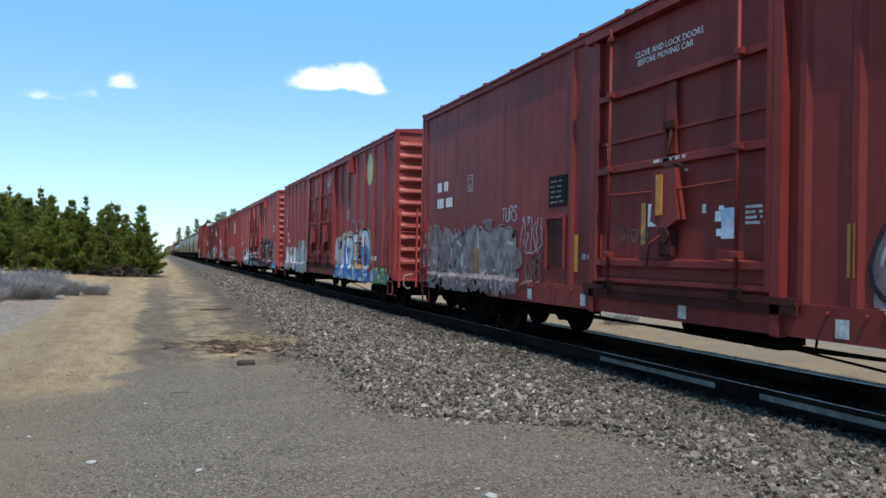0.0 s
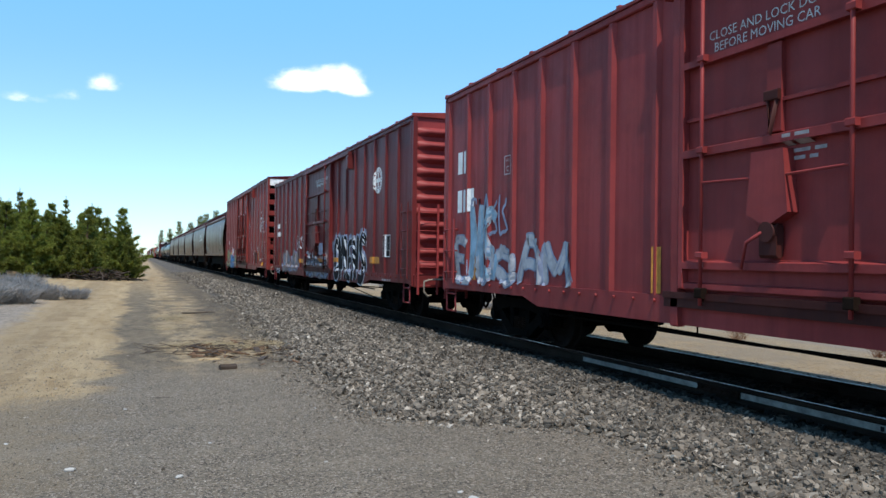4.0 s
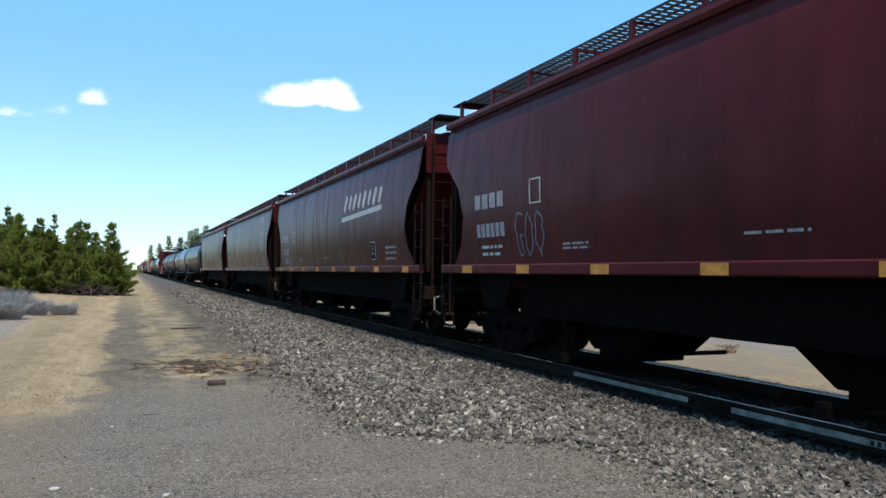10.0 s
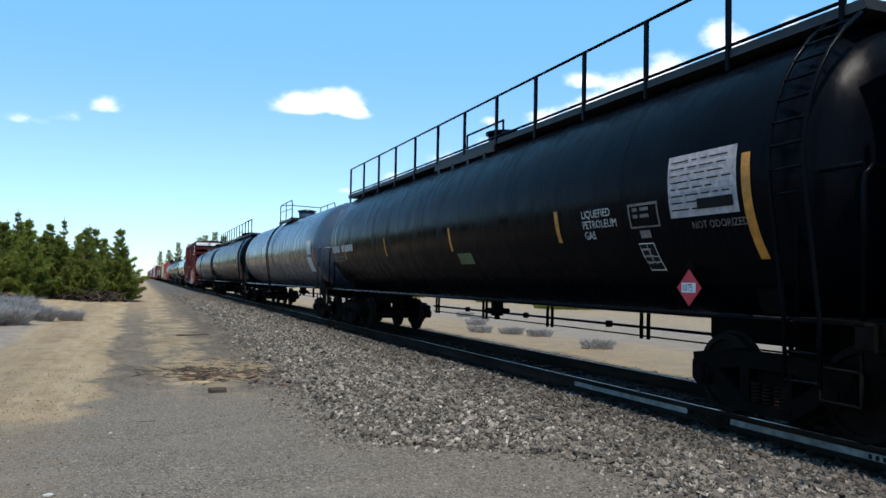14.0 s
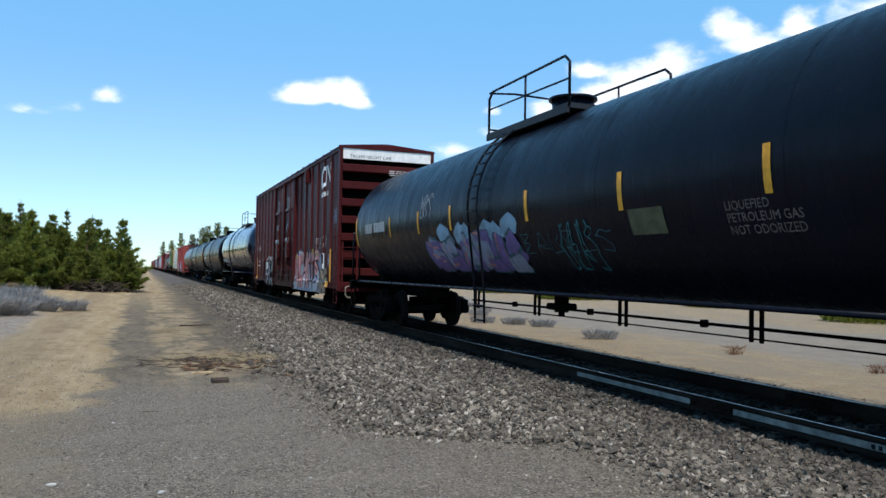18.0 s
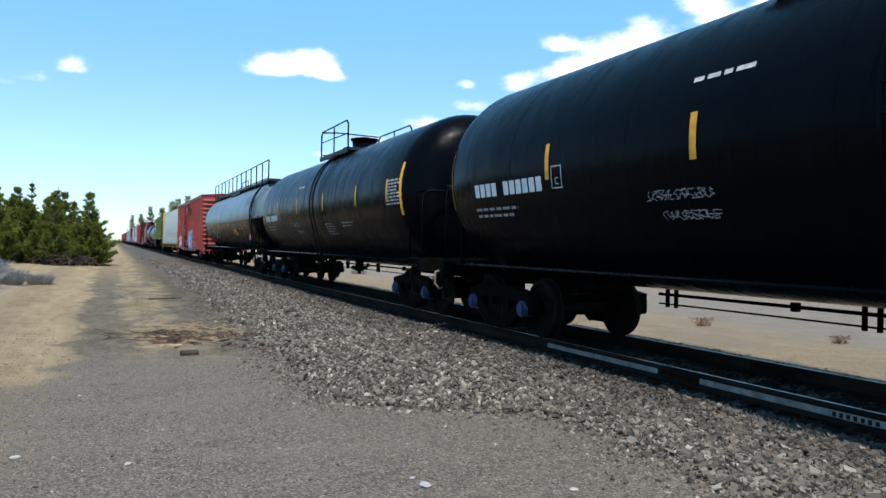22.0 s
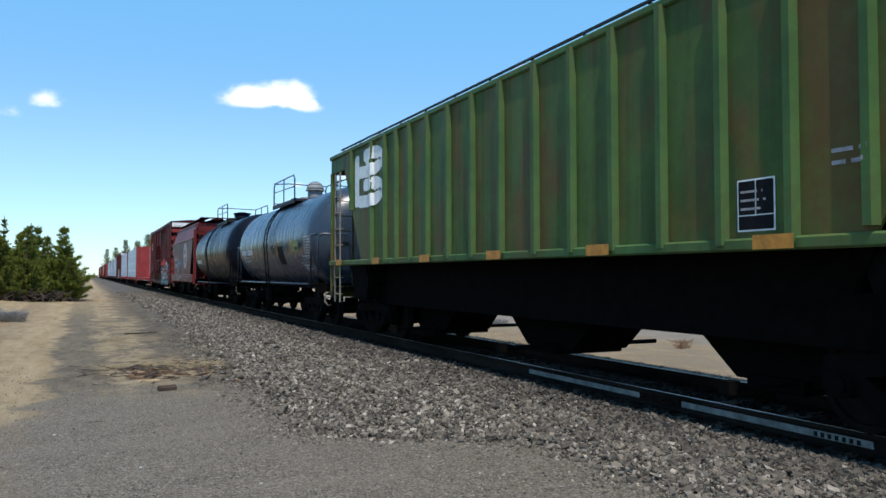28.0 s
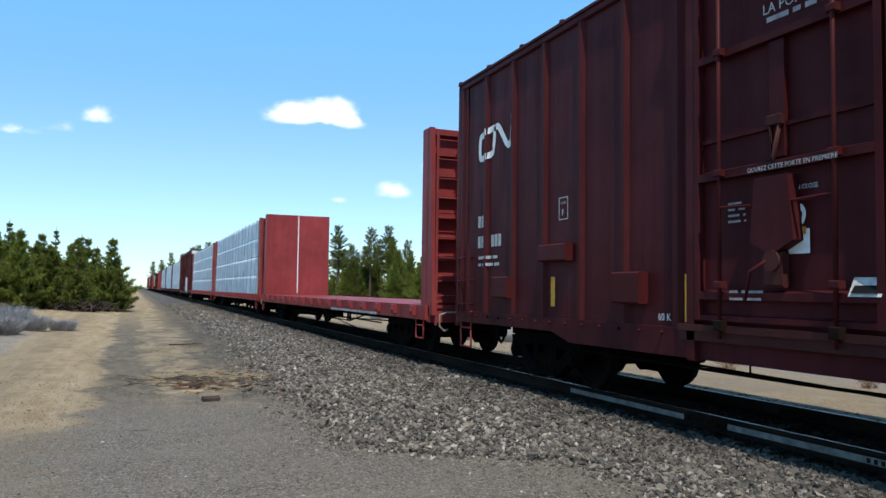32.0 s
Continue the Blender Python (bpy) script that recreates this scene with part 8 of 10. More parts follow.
    bars(car, "corner_reflector", sx, [(-9.0, -9.13, 1.22, 2.25)], YELLOW, 0.012, "tall yellow reflector by the corner")
    end_lettering(car, "EXCESS HEIGHT CAR", -1.2, -h - 0.024, 4.90, 0.14, SIGNBLACK)
    for k in range(4):
        end_bars(car, 0.1, -h - 0.155, 4.55 - 0.54 * k, 0.8, 3, 0.028, 0.062, PALE, k + 3)
    # six curved-side grain hoppers
    spans = ((126.42, 143.69), (145.19, 162.37), (163.95, 181.04), (182.43, 199.79), (201.5, 218.49), (220.21, 237.23))
    looks = ("emblem", "wedge", "emblem", "wedge", "emblem", "emblem2")
    for i, ((a, b), lk) in enumerate(zip(spans, looks)):
        car, sx, h = curved_hopper("covered_hopper", "dark maroon curved-side covered hopper with roof walkway" + (" and round emblem" if lk != "wedge" else " and slanted white emblem"), a, b, MAROON, seed=i, stripes=(4.17, 1.40, -1.58, -4.48) if i == 4 else ())
        if i == 4:
            for yy in (4.17, 1.40, -1.58, -4.48, 6.9):
                bars(car, "side_reflector", sx, [(yy + 0.05, yy - 0.05, 1.62, 2.06)], ORANGE, 0.008, "upright orange reflector")
            bars(car, "worn_white_strip", sx, [(-0.83, -1.41, 1.64, 1.69), (-2.07, -2.75, 1.62, 1.67)], DIMWHITE, 0.008, each=True)
            disc(car, sx, -4.85, 1.84, 0.19, 0.2, DIMWHITE, "round_sticker", 0.008, 0.7)
        if lk == "wedge":
            g = Geo()
            y0, z0 = -h + 6.1, 3.12
            for c in range(4):
                yy = y0 - c * 0.92
                ribbon(g, [(yy, z0), (yy - 0.22, z0 + 0.42)], 0.20, sx, 0.006)
                ribbon(g, [(yy - 0.5, z0 + 0.03), (yy - 0.66, z0 + 0.40)], 0.18, sx, 0.006)
            ribbon(g, [(y0 + 0.3, z0 - 0.22), (y0 - 3.5, z0 - 0.10)], 0.13, sx, 0.006)
            part("slanted_emblem", g, PALE, car, "slanted pale emblem bars", kind="stuff")
        else:
            round_emblem(car, sx, -h + {5: 2.1, 4: 2.29}.get(i, 2.62), 3.15 if i == 4 else 2.99, 0.78, 0.80, DIMWHITE if lk == "emblem" else FADED, MAROON)
        word_bars(car, sx, h - 1.5, 2.54, ["----"], 0.25, DIMWHITE, wide=1.75)
        word_bars(car, sx, h - 1.55, 2.05, ["------"], 0.23, DIMWHITE, "number_mark", wide=1.2)
        fine_print(car, sx, h - 1.7, 1.86, 0.8, 2, PALE, 0.05, 0.12, i)
        bars(car, "plate_box", sx, [(h - 3.5, h - 3.85, 2.50, 2.52), (h - 3.5, h - 3.85, 2.86, 2.88), (h - 3.5, h - 3.53, 2.5, 2.88), (h - 3.82, h - 3.85, 2.5, 2.88)], PALE, 0.008)
        if i != 4:
            service_panel(car, sx, -h + 3.6, 1.75, 0.38)
        fine_print(car, sx, -h + 2.4, 2.0, 0.9, 3, DIMWHITE, 0.05, 0.13, i + 3)
        fine_print(car, sx, h - 4.4, 1.85, 0.8, 2, DIMWHITE, 0.03, 0.06, i + 9)
        fine_print(car, sx, 0.5, 1.85, 1.1, 1, DIMWHITE, 0.03, 0.06, i + 19)
        for yy in (h - 5.6, h - 7.2, -1.5):
            rects = [(yy - 0.1 * (q % 2), yy - 0.75 - 0.12 * (q % 3), 1.75 + 0.075 * q, 1.80 + 0.075 * q) for q in range(5)]
            if i in (1, 3, 5):
                bars(car, "worn_yellow_block", sx, rects, plain("worn_ochre_paint_%d" % i, (0.15, 0.085, 0.024), 0.7), 0.006)
        if i == 0:
            g = Geo()
            ribbon(g, curve([(4.75, 1.72), (4.5, 1.86), (4.32, 1.72), (3.92, 1.64), (3.44, 1.90), (3.01, 1.62), (2.6, 1.86), (2.2, 1.66)], 5), 0.028, sx, 0.012)
            part("graffiti_wave", g, SPRAY["grey"], car, "grey sprayed wavy line")
        tags = {0: [(h - 2.0, 1.75, 1.6, 0.55, "lilac"), (6.2, 1.72, 1.4, 0.45, "grey"), (h - 1.0, 1.9, 0.8, 0.5, "white")], 1: [(h - 3.0, 1.62, 1.9, 0.85, "lilac"), (-h + 5.2, 2.3, 0.7, 0.7, "lilac"), (-h + 6.6, 1.7, 1.0, 0.3, "white")],
                2: [(h - 3.0, 1.7, 0.9, 0.7, "lilac")], 3: [(h - 1.8, 1.6, 1.2, 0.5, "sky")], 4: [(h - 4.0, 1.7, 0.7, 0.5, "grey")], 5: [(-h + 4.2, 2.0, 0.5, 0.4, "grey")]}
        for (yy, zz, w, hh, c) in tags.get(i, ()):
            scrawl(car, sx, yy, zz, w, hh, max(3, int(w / 0.3)), c, 100 + i, 0.02)
    # four long tank cars
    car, sx, h, t = tank_car("tank_car", "black pressure tank car with railed roof walkway", 237.9, 258.0, BLACK, 1.58, 2.60, walk_full=True, seed=1, stripe_mat=ORANGE, stripe_at=(-4.9, -0.78, 3.45, 7.4), zs=(2.02, 2.46), tall_at=(-8.63, 9.2))
    lettering(car, "LIQUEFIED\nPETROLEUM\nGAS", sx, -5.57, 2.31, 0.145, PALE, "cargo_stencil")
    bars(car, "data_plate", sx, [(-7.43, -8.50, 2.19, 2.87)], DIMWHITE, 0.007, "pale data plate")
    fine_print(car, lambda a, b: sx(a, b) - 0.005, -7.48, 2.79, 0.95, 8, SIGNBLACK, 0.014, 0.075, 2, "data_print")
    bars(car, "data_bar", sx, [(-7.9, -8.44, 2.26, 2.37)], SIGNBLACK, 0.014)
    placard(car, sx, -7.46, 1.42)
    lettering(car, "NOT ODORIZED", sx, -7.75, 2.06, 0.11, FADED, "cargo_stencil")
    bars(car, "olive_label", sx, [(-0.95, -1.6, 1.77, 1.97)], plain("dull_green_label", (0.10, 0.12, 0.05), 0.6), 0.008)
    service_panel(car, sx, -6.70, 1.62, 0.28)
    bars(car, "stencil_frame", sx, [(-6.64, -7.22, 2.38, 2.41), (-6.64, -7.22, 2.12, 2.14), (-6.64, -6.67, 2.12, 2.41), (-7.19, -7.22, 2.12, 2.41), (-6.8, -7.0, 2.0, 2.09)], FADED, 0.008)
    fine_print(car, sx, -6.72, 2.32, 0.45, 2, FADED, 0.04, 0.08, 4)
    word_bars(car, sx, 8.8, 2.24, ["---- ------"], 0.19, PALE, wide=1.7)
    fine_print(car, sx, 8.8, 2.08, 1.5, 2, FADED, 0.05, 0.10, 2)
    car, sx, h, t = tank_car("tank_car", "slate-blue tank car with short roof platform", 259.0, 279.2, SLATE, 1.57, 2.60, stripes=6, seed=2, stripe_mat=ORANGE, zs=(2.05, 2.48))
    bars(car, "white_data_panel", sx, [(-t + 1.9, -t + 1.2, 2.3, 2.8), (-t + 2.0, -t + 1.3, 1.7, 2.2)], PALE, 0.008, each=True)
    word_bars(car, sx, t - 0.9, 2.5, ["---- ------"], 0.24, PALE)
    car, sx, h, t = tank_car("tank_car", "black pressure tank car with white tags and railed walkway", 280.3, 300.4, BLACK, 1.58, 2.60, walk_full=True, seed=3, stripe_mat=ORANGE, stripe_at=(-5.4, -2.56, 0.14, 2.97, 5.9), zs=(1.84, 2.26))
    lettering(car, "LIQUEFIED\nPETROLEUM GAS\nNOT ODORIZED", sx, -5.8, 2.33, 0.14, PALE, "cargo_stencil")
    bars(car, "data_plate", sx, [(-7.45, -8.52, 2.12, 2.78)], DIMWHITE, 0.007, "worn pale data plate")
    fine_print(car, lambda a, b: sx(a, b) - 0.005, -7.5, 2.70, 0.95, 8, SIGNBLACK, 0.014, 0.075, 8, "data_print")
    bars(car, "data_bar", sx, [(-7.95, -8.4, 2.16, 2.26)], SIGNBLACK, 0.014)
    placard(car, sx, -7.85, 1.45)
    handwrite(car, sx, "AZTEK", 5.35, 1.97, 2.75, 0.50, "grey", 0.030, seed=77)
    handwrite(car, sx, "*", 2.45, 2.05, 0.5, 0.30, "grey", 0.026, seed=80)
    handwrite(car, sx, "TRIBE", 1.95, 1.98, 2.4, 0.52, "grey", 0.032, seed=79)
    handwrite(car, sx, "-", -0.55, 2.12, 0.5, 0.20, "grey", 0.026, seed=81)
    handwrite(car, sx, "DOOG", -1.28, 2.22, 2.3, 0.36, "grey", 0.045, seed=78)
    word_bars(car, sx, 8.3, 2.26, ["---- ------"], 0.19, PALE, wide=1.45)
    fine_print(car, sx, 8.2, 2.06, 1.7, 2, FADED, 0.05, 0.12, 71)
    py = 5.95
    bars(car, "plate_box", sx, [(py, py - 0.35, 2.17, 2.19), (py, py - 0.35, 2.42, 2.44), (py, py - 0.03, 2.17, 2.44), (py - 0.32, py - 0.35, 2.17, 2.44)], PALE, 0.008)
    lettering(car, "C", sx, py - 0.10, 2.21, 0.14, PALE, "plate_letter")
    car, sx, h, t = tank_car("tank_car", "slate-blue tank car with purple and teal graffiti", 301.4, 321.3, BLUEGREY, 1.57, 2.60, seed=4, stripe_at=(5.8, 3.75, 1.9, -1.27, -3.8, -6.24), zs=(2.24, 2.72))
    graffiti(car, sx, 3.4, 1.50, 4.2, 0.62, 5, "purple", "darkteal", 81, 0.4, "purple", "pink", "lilac", "sky")
    scrawl(car, sx, -2.1, 1.5, 0.95, 0.65, 4, "teal", 82, 0.022)
    scrawl(car, sx, -0.9, 1.75, 2.6, 0.3, 6, "darkteal", 84, 0.016)
    bars(car, "olive_patch", sx, [(-3.92, -4.6, 1.93, 2.24)], plain("dull_olive_patch", (0.085, 0.085, 0.045), 0.6), 0.008)
    lettering(car, "LIQUEFIED\nPETROLEUM GAS\nNOT ODORIZED", sx, -5.6, 2.12, 0.13, FADED, "cargo_stencil")
    scrawl(car, sx, 3.6, 2.55, 0.7, 0.5, 3, "grey", 83, 0.022)
    word_bars(car, sx, t - 1.7, 2.4, ["---- ------"], 0.24, PALE)
    bars(car, "reflector_stripe", sx, [(t - 0.72, t - 0.86, 2.1, 2.85)], YELLOW, 0.01, "upright yellow reflector stripe")
    fine_print(car, sx, -t + 1.9, 2.9, 1.2, 7, PALE, 0.04, 0.08, 13, "data_panel")
    # tall brown box car
    d = ((-2.01, 0.36), (0.40, 2.76))
    car, sx, h = boxcar("box_car", "tall brown box car with pink and white graffiti", 322.79, 341.7, BROWN, BROWN, 5.19, 1.0, d, 0.05, True, BROWNPOST, 0, True, seed=6, postm=BROWNPOST, brackets=((5.27, 6.02, 1.80, 1.92),))
    dress_box(car, sx, h, d, 5.12, 7, "60 K", "F", (6.66, 2.48), ((8.54, 1.05, 2.02), (6.22, 1.08, 1.54), (-2.9, 1.1, 1.6)))
    line_emblem(car, sx, -6.7, 4.22, 1.5, 0.58, WHITE)
    word_bars(car, sx, -6.65, 3.86, ["---- -- --"], 0.15, WHITE, "web_address_mark")
    for a, b in d:
        fine_print(car, sx, b - 0.5, 4.35, 0.85, 7, PALE, 0.04, 0.085, 21, "door_stencil_mark")
        for q in range(3):
            scrawl(car, sx, b - 0.5, 2.0 + 0.5 * q, 0.7, 0.35, 3, "white" if q else "grey", 95 + q, 0.04)
    splash(car, sx, -1.95, 0.66, 5.1, 1.50, "lilac", 9, 0.0065)
    fat_piece(car, sx, -2.10, 0.70, 1.28, (("b", 0.98), ("r", 0.92), ("a", 0.95), ("t", 0.80), ("s", 0.95)), "pink", "black", 0.09, "soot", 0.06, "grey")
    for k, (q, v) in enumerate(((-2.3, 1.85), (-3.4, 1.95), (-4.35, 1.9), (-5.3, 2.0), (-6.1, 1.9))):
        ribbon_part(car, sx, [(q, v), (q - 0.18, v + 0.10 + 0.03 * (k % 2)), (q - 0.42, v - 0.02)], 0.05, ("yellow", "white", "tan", "yellow", "green")[k])
    graffiti(car, sx, -6.75, 0.66, 1.0, 1.0, 2, "tan", "black", 92, 0.4, "darkteal", "yellow")
    # white-lined letters over a black mist, and a drop beside them
    splash(car, sx, 5.12, 0.68, 2.35, 1.42, "black", 6, 0.007)
    strokes(car, sx, 5.10, 0.74, 0.65, 1.26, "13 04 15 26 16 07 18 49 78 87 56 66 95 64 52 91/26 17 15", "white", 0.055)
    strokes(car, sx, 5.12, 0.74, 0.22, 1.1, "98 76 75 64 44 63 61 40", "grey", 0.10)
    strokes(car, sx, 4.66, 1.05, 0.36, 0.95, "07 28 59 88 95 83 72/46 42 40/32 73", "white", 0.045)
    strokes(car, sx, 4.25, 0.74, 0.62, 1.26, "06 19 48 67 54 34 12 30 62 91/59 88 94", "white", 0.055)
    strokes(car, sx, 3.55, 0.74, 0.60, 1.26, "09 12 30 61 79/25 65", "white", 0.055)
    strokes(car, sx, 5.72, 1.14, 0.50, 0.37, "95 68 49 28 05 02 20 50 73 95", "white", 0.035)
    disc(car, sx, -8.0, 1.72, 0.20, 0.24, SPRAY["lilac"], "graffiti_ring", 0.012, 0.8)
    scrawl(car, sx, -7.85, 1.65, 0.32, 0.14, 4, "lilac", 99, 0.02)
    scrawl(car, sx, -h + 0.75, 2.9, 0.4, 0.45, 3, "lilac", 94, 0.03)
    word_bars(car, sx, h - 0.65, 2.75, ["---", "---  ---"], 0.24, PALE, wide=0.9)
    fine_print(car, sx, h - 0.95, 1.75, 1.4, 2, WHITE, 0.06, 0.2, 97)
    dimensions(car, sx, -6.1, 2.45, PALE)
    service_panel(car, sx, -6.85, 1.45, 0.45)
    bars(car, "yellow_notice", sx, [(-7.7, -8.2, 0.88, 1.06), (8.4, 7.95, 0.92, 1.04)], YELLOW, 0.05, each=True)
    bars(car, "corner_reflector", sx, [(-8.2, -8.33, 1.05, 2.1), (-6.2, -6.3, 1.1, 1.5)], YELLOW, 0.012, "tall yellow reflector by the corner", True)
    end_lettering(car, "EXCESS HEIGHT CAR", -1.2, -h - 0.024, 4.90, 0.14, SIGNBLACK)
    for k in range(3):
        end_bars(car, 0.0, -h - 0.155, 4.52 - 0.54 * k, 0.75, 3, 0.028, 0.062, PALE, k + 13)
    part("brake_box", Geo().box(0.35, 1.15, -h - 0.42, -h - 0.16, 1.75, 2.5, 0.03), BROWNPOST, car)
    # black tanks
    car, sx, h, t = tank_car("tank_car", "glossy black tank car with yellow reflector stripes", 343.0, 360.0, GLOSSBLACK, 1.65, 2.68, seed=5, dome="plain", stripe_at=(4.9, 2.15, -0.6, -3.4, -6.2), zs=(2.28, 2.75), ladder_y=1.3, tall_at=(-7.7, 8.25), rail_z=1.18)
    word_bars(car, sx, 7.34, 1.85, ["---- ----"], 0.21, WHITE, wide=1.7)
    fine_print(car, sx, 7.1, 1.66, 1.8, 2, DIMWHITE, 0.035, 0.09, 14)
    fine_print(car, sx, -t + 1.6, 2.75, 0.9, 8, PALE, 0.04, 0.075, 15, "data_panel")
    service_panel(car, sx, -t + 3.0, 1.75, 0.4)
    bars(car, "plate_box", sx, [(4.6, 4.3, 1.83, 1.85), (4.6, 4.3, 2.11, 2.13), (4.6, 4.57, 1.83, 2.13), (4.33, 4.3, 1.83, 2.13)], PALE, 0.008)
    lettering(car, "C", sx, 4.52, 1.90, 0.14, PALE, "plate_letter")
    for i, (a, b) in enumerate(((361.0, 378.2), (379.3, 396.7))):
        car, sx, h, t = tank_car("tank_car", "matt black tank car with yellow reflector stripes", a, b, BLACK, 1.67, 2.55, seed=7 + i, hub=BLUE, dome="plain", stripe_at=((4.48, 1.64, -1.2, -4.05, -6.9), (4.82, 1.68, -1.55, -4.7, -7.0))[i], tall_at=(-7.8, (7.68, 8.05)[i]), zs=(2.33, 2.81), ladder_y=-0.71, rail_z=1.11)
        word_bars(car, sx, (6.73, 6.94)[i], 2.19, ["---- ------"], 0.20, WHITE, wide=1.45)
        fine_print(car, sx, 6.8, 1.98, 1.7, 2, DIMWHITE, 0.04, 0.1, 16 + i)
        scrawl(car, sx, 2.45, 1.95, 1.0, 0.10, 9, "grey", 64 + i, 0.008)
        scrawl(car, sx, 2.25, 1.74, 0.85, 0.09, 8, "grey", 66 + i, 0.008)
        fine_print(car, sx, -t + 1.5, 2.75, 0.9, 8, PALE, 0.035, 0.07, 18 + i, "data_panel")
        fine_print(car, sx, -1.5, 1.95, 1.05, 5, DIMWHITE, 0.022, 0.068, 20 + i)
        fine_print(car, sx, -3.2, 1.95, 1.0, 2, DIMWHITE, 0.03, 0.08, 22 + i)
        py = (4.38, 4.56)[i]
        bars(car, "plate_box", sx, [(py, py - 0.26, 2.2, 2.215), (py, py - 0.26, 2.485, 2.5), (py, py - 0.02, 2.2, 2.5), (py - 0.24, py - 0.26, 2.2, 2.5)], PALE, 0.008)
        lettering(car, "C", sx, py - 0.08, 2.25, 0.14, PALE, "plate_letter")
        fine_print(car, sx, 1.76, 3.13, 0.85, 1, PALE, 0.05, 0.1, 70 + i, "cargo_print")
    car, sx, h, t = tank_car("tank_car", "two-tone grey and black pressure tank car with walkway", 398.0, 417.8, GREYTANK, 1.58, 2.61, lower=BLACK, split=-0.15, walk_full=True, seed=9, dome="low", stripe_at=(-5.69, -2.73, 0.26, 2.87, 5.9), zs=(1.81, 2.25))
    lettering(car, "NON-ODORIZED\nLIQUEFIED\nPETROLEUM\nGAS", sx, -t + 2.9, 3.35, 0.15, SIGNBLACK, "cargo_stencil")
    fine_print(car, sx, -t + 1.5, 3.25, 1.0, 7, SIGNBLACK, 0.035, 0.07, 30, "data_panel")
    placard(car, sx, -t + 2.1, 1.65)
    bars(car, "yellow_notice", sx, [(-2.97, -3.70, 1.77, 2.06)], YELLOW, 0.008)
    fine_print(car, sx, -3.02, 1.99, 0.62, 1, SIGNBLACK, 0.03, 0.07, 61, "notice_print").location.x = -0.006
    word_bars(car, sx, -3.05, 1.81, ["-- -- ----"], 0.08, SIGNBLACK, "notice_mark", 0.014)
    bars(car, "white_dash", sx, [(-4.6, -5.1, 2.04, 2.07)], PALE, 0.007)
    scrawl(car, sx, -3.0, 2.1, 1.15, 0.2, 6, "lilac", 31, 0.016)
    word_bars(car, sx, 8.1, 2.13, ["---- ------"], 0.14, PALE, wide=1.5)
    fine_print(car, sx, 8.1, 1.98, 1.6, 2, PALE, 0.05, 0.12, 32)
    scrawl(car, sx, 5.1, 1.68, 1.4, 0.42, 3, "white", 33, 0.04)
    # red ribbed box car
    d = ((-0.3, 2.2),)
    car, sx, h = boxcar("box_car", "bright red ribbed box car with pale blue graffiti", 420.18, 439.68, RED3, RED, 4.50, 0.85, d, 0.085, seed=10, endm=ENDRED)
    dress_box(car, sx, h, d, 4.50, 8)
    graffiti(car, sx, 0.0, 0.9, 3.8, 1.3, 3, "sky", "blue", 111, 0.4, "white", "blue")
    graffiti(car, sx, h - 1.4, 0.9, 3.0, 1.1, 3, "grey", "white", 112, 0.3, "grey")
    scrawl(car, sx, -h + 4.6, 1.1, 1.7, 0.4, 5, "sky", 113, 0.05)
    service_panel(car, sx, -h + 5.2, 1.3, 0.45)
    word_bars(car, sx, h - 0.6, 3.4, ["--", "---"], 0.3, WHITE)
    # lumber on a yellow flat car
    car, sx, h = flat_car("bulkhead_flat_car", "worn yellow bulkhead flat car under a lumber load", 441.06, 463.75, YELLOWFLAT, True, 1.12, 4.72, paint("dull_yellow_bulkhead", (0.50, 0.30, 0.10), 0.7, 0.5, 0.4))
    word_bars(car, sx, h - 1.2, 0.86, ["--- --- ---"], 0.19, PALE)
    bars(car, "white_placard_board", sx, [(-h + 4.5, -h + 4.0, 0.62, 1.0)], PALE, 0.06)
    bars(car, "placard_line", sx, [(-h + 4.27, -h + 4.23, 0.64, 0.98)], SIGNBLACK, 0.064)
    bars(car, "dark_sign_board", sx, [(-h + 6.9, -h + 6.1, 0.86, 1.02)], SIGNBLACK, 0.07)
    bars(car, "orange_patch", sx, [(-h + 2.9, -h + 2.6, 0.86, 1.0), (-h + 8.6, -h + 8.2, 0.88, 0.98)], ORANGE, 0.066, each=True)
    lumber(441.06, 463.75, 11, 4.3, WRAP, True, 4.50, seed=3, inset=0.47)
    # green ribbed hopper
    car, sx, h = ribbed_hopper("covered_hopper", "faded green ribbed covered hopper with rust stains", 464.96, 482.28, GREEN, GREENRIB)
    g = Geo()
    ribbon(g, [(6.45, 2.92), (6.45, 4.08)], 0.30, sx, 0.006)
    for z in (3.03, 3.68):
        ribbon(g, curve([(6.35, z), (5.3, z - 0.02), (4.85, z + 0.14), (5.15, z + 0.32), (6.0, z + 0.33)], 4), 0.27, sx, 0.0066)
    ribbon(g, [(5.9, 4.02), (5.2, 3.2)], 0.16, sx, 0.0072)
    part("white_emblem", g, WHITE, car, "white painted emblem of rounded bars", kind="stuff")
    service_panel(car, sx, -4.79, 1.8, 0.42)
    fine_print(car, sx, -h + 2.7, 2.4, 0.45, 2, DIMWHITE, 0.035, 0.10, 44)
    # two short tanks
    car, sx, h, t = tank_car("tank_car", "blue-grey tank car with valve bonnet and rust streaks", 483.7, 495.9, SLATE, 1.50, 2.43, seed=11, dome="ball", stripe_at=(2.60, 1.08, -1.32, -3.23), zs=(2.01, 2.46), ladder_y=-0.21)
    word_bars(car, sx, 4.62, 2.12, ["---- -----"], 0.19, WHITE, wide=1.62)
    fine_print(car, sx, t - 1.5, 2.0, 1.4, 2, PALE, 0.05, 0.12, 45)
    bars(car, "black_patch", sx, [(-1.45, -2.15, 1.73, 2.28)], SIGNBLACK, 0.010)
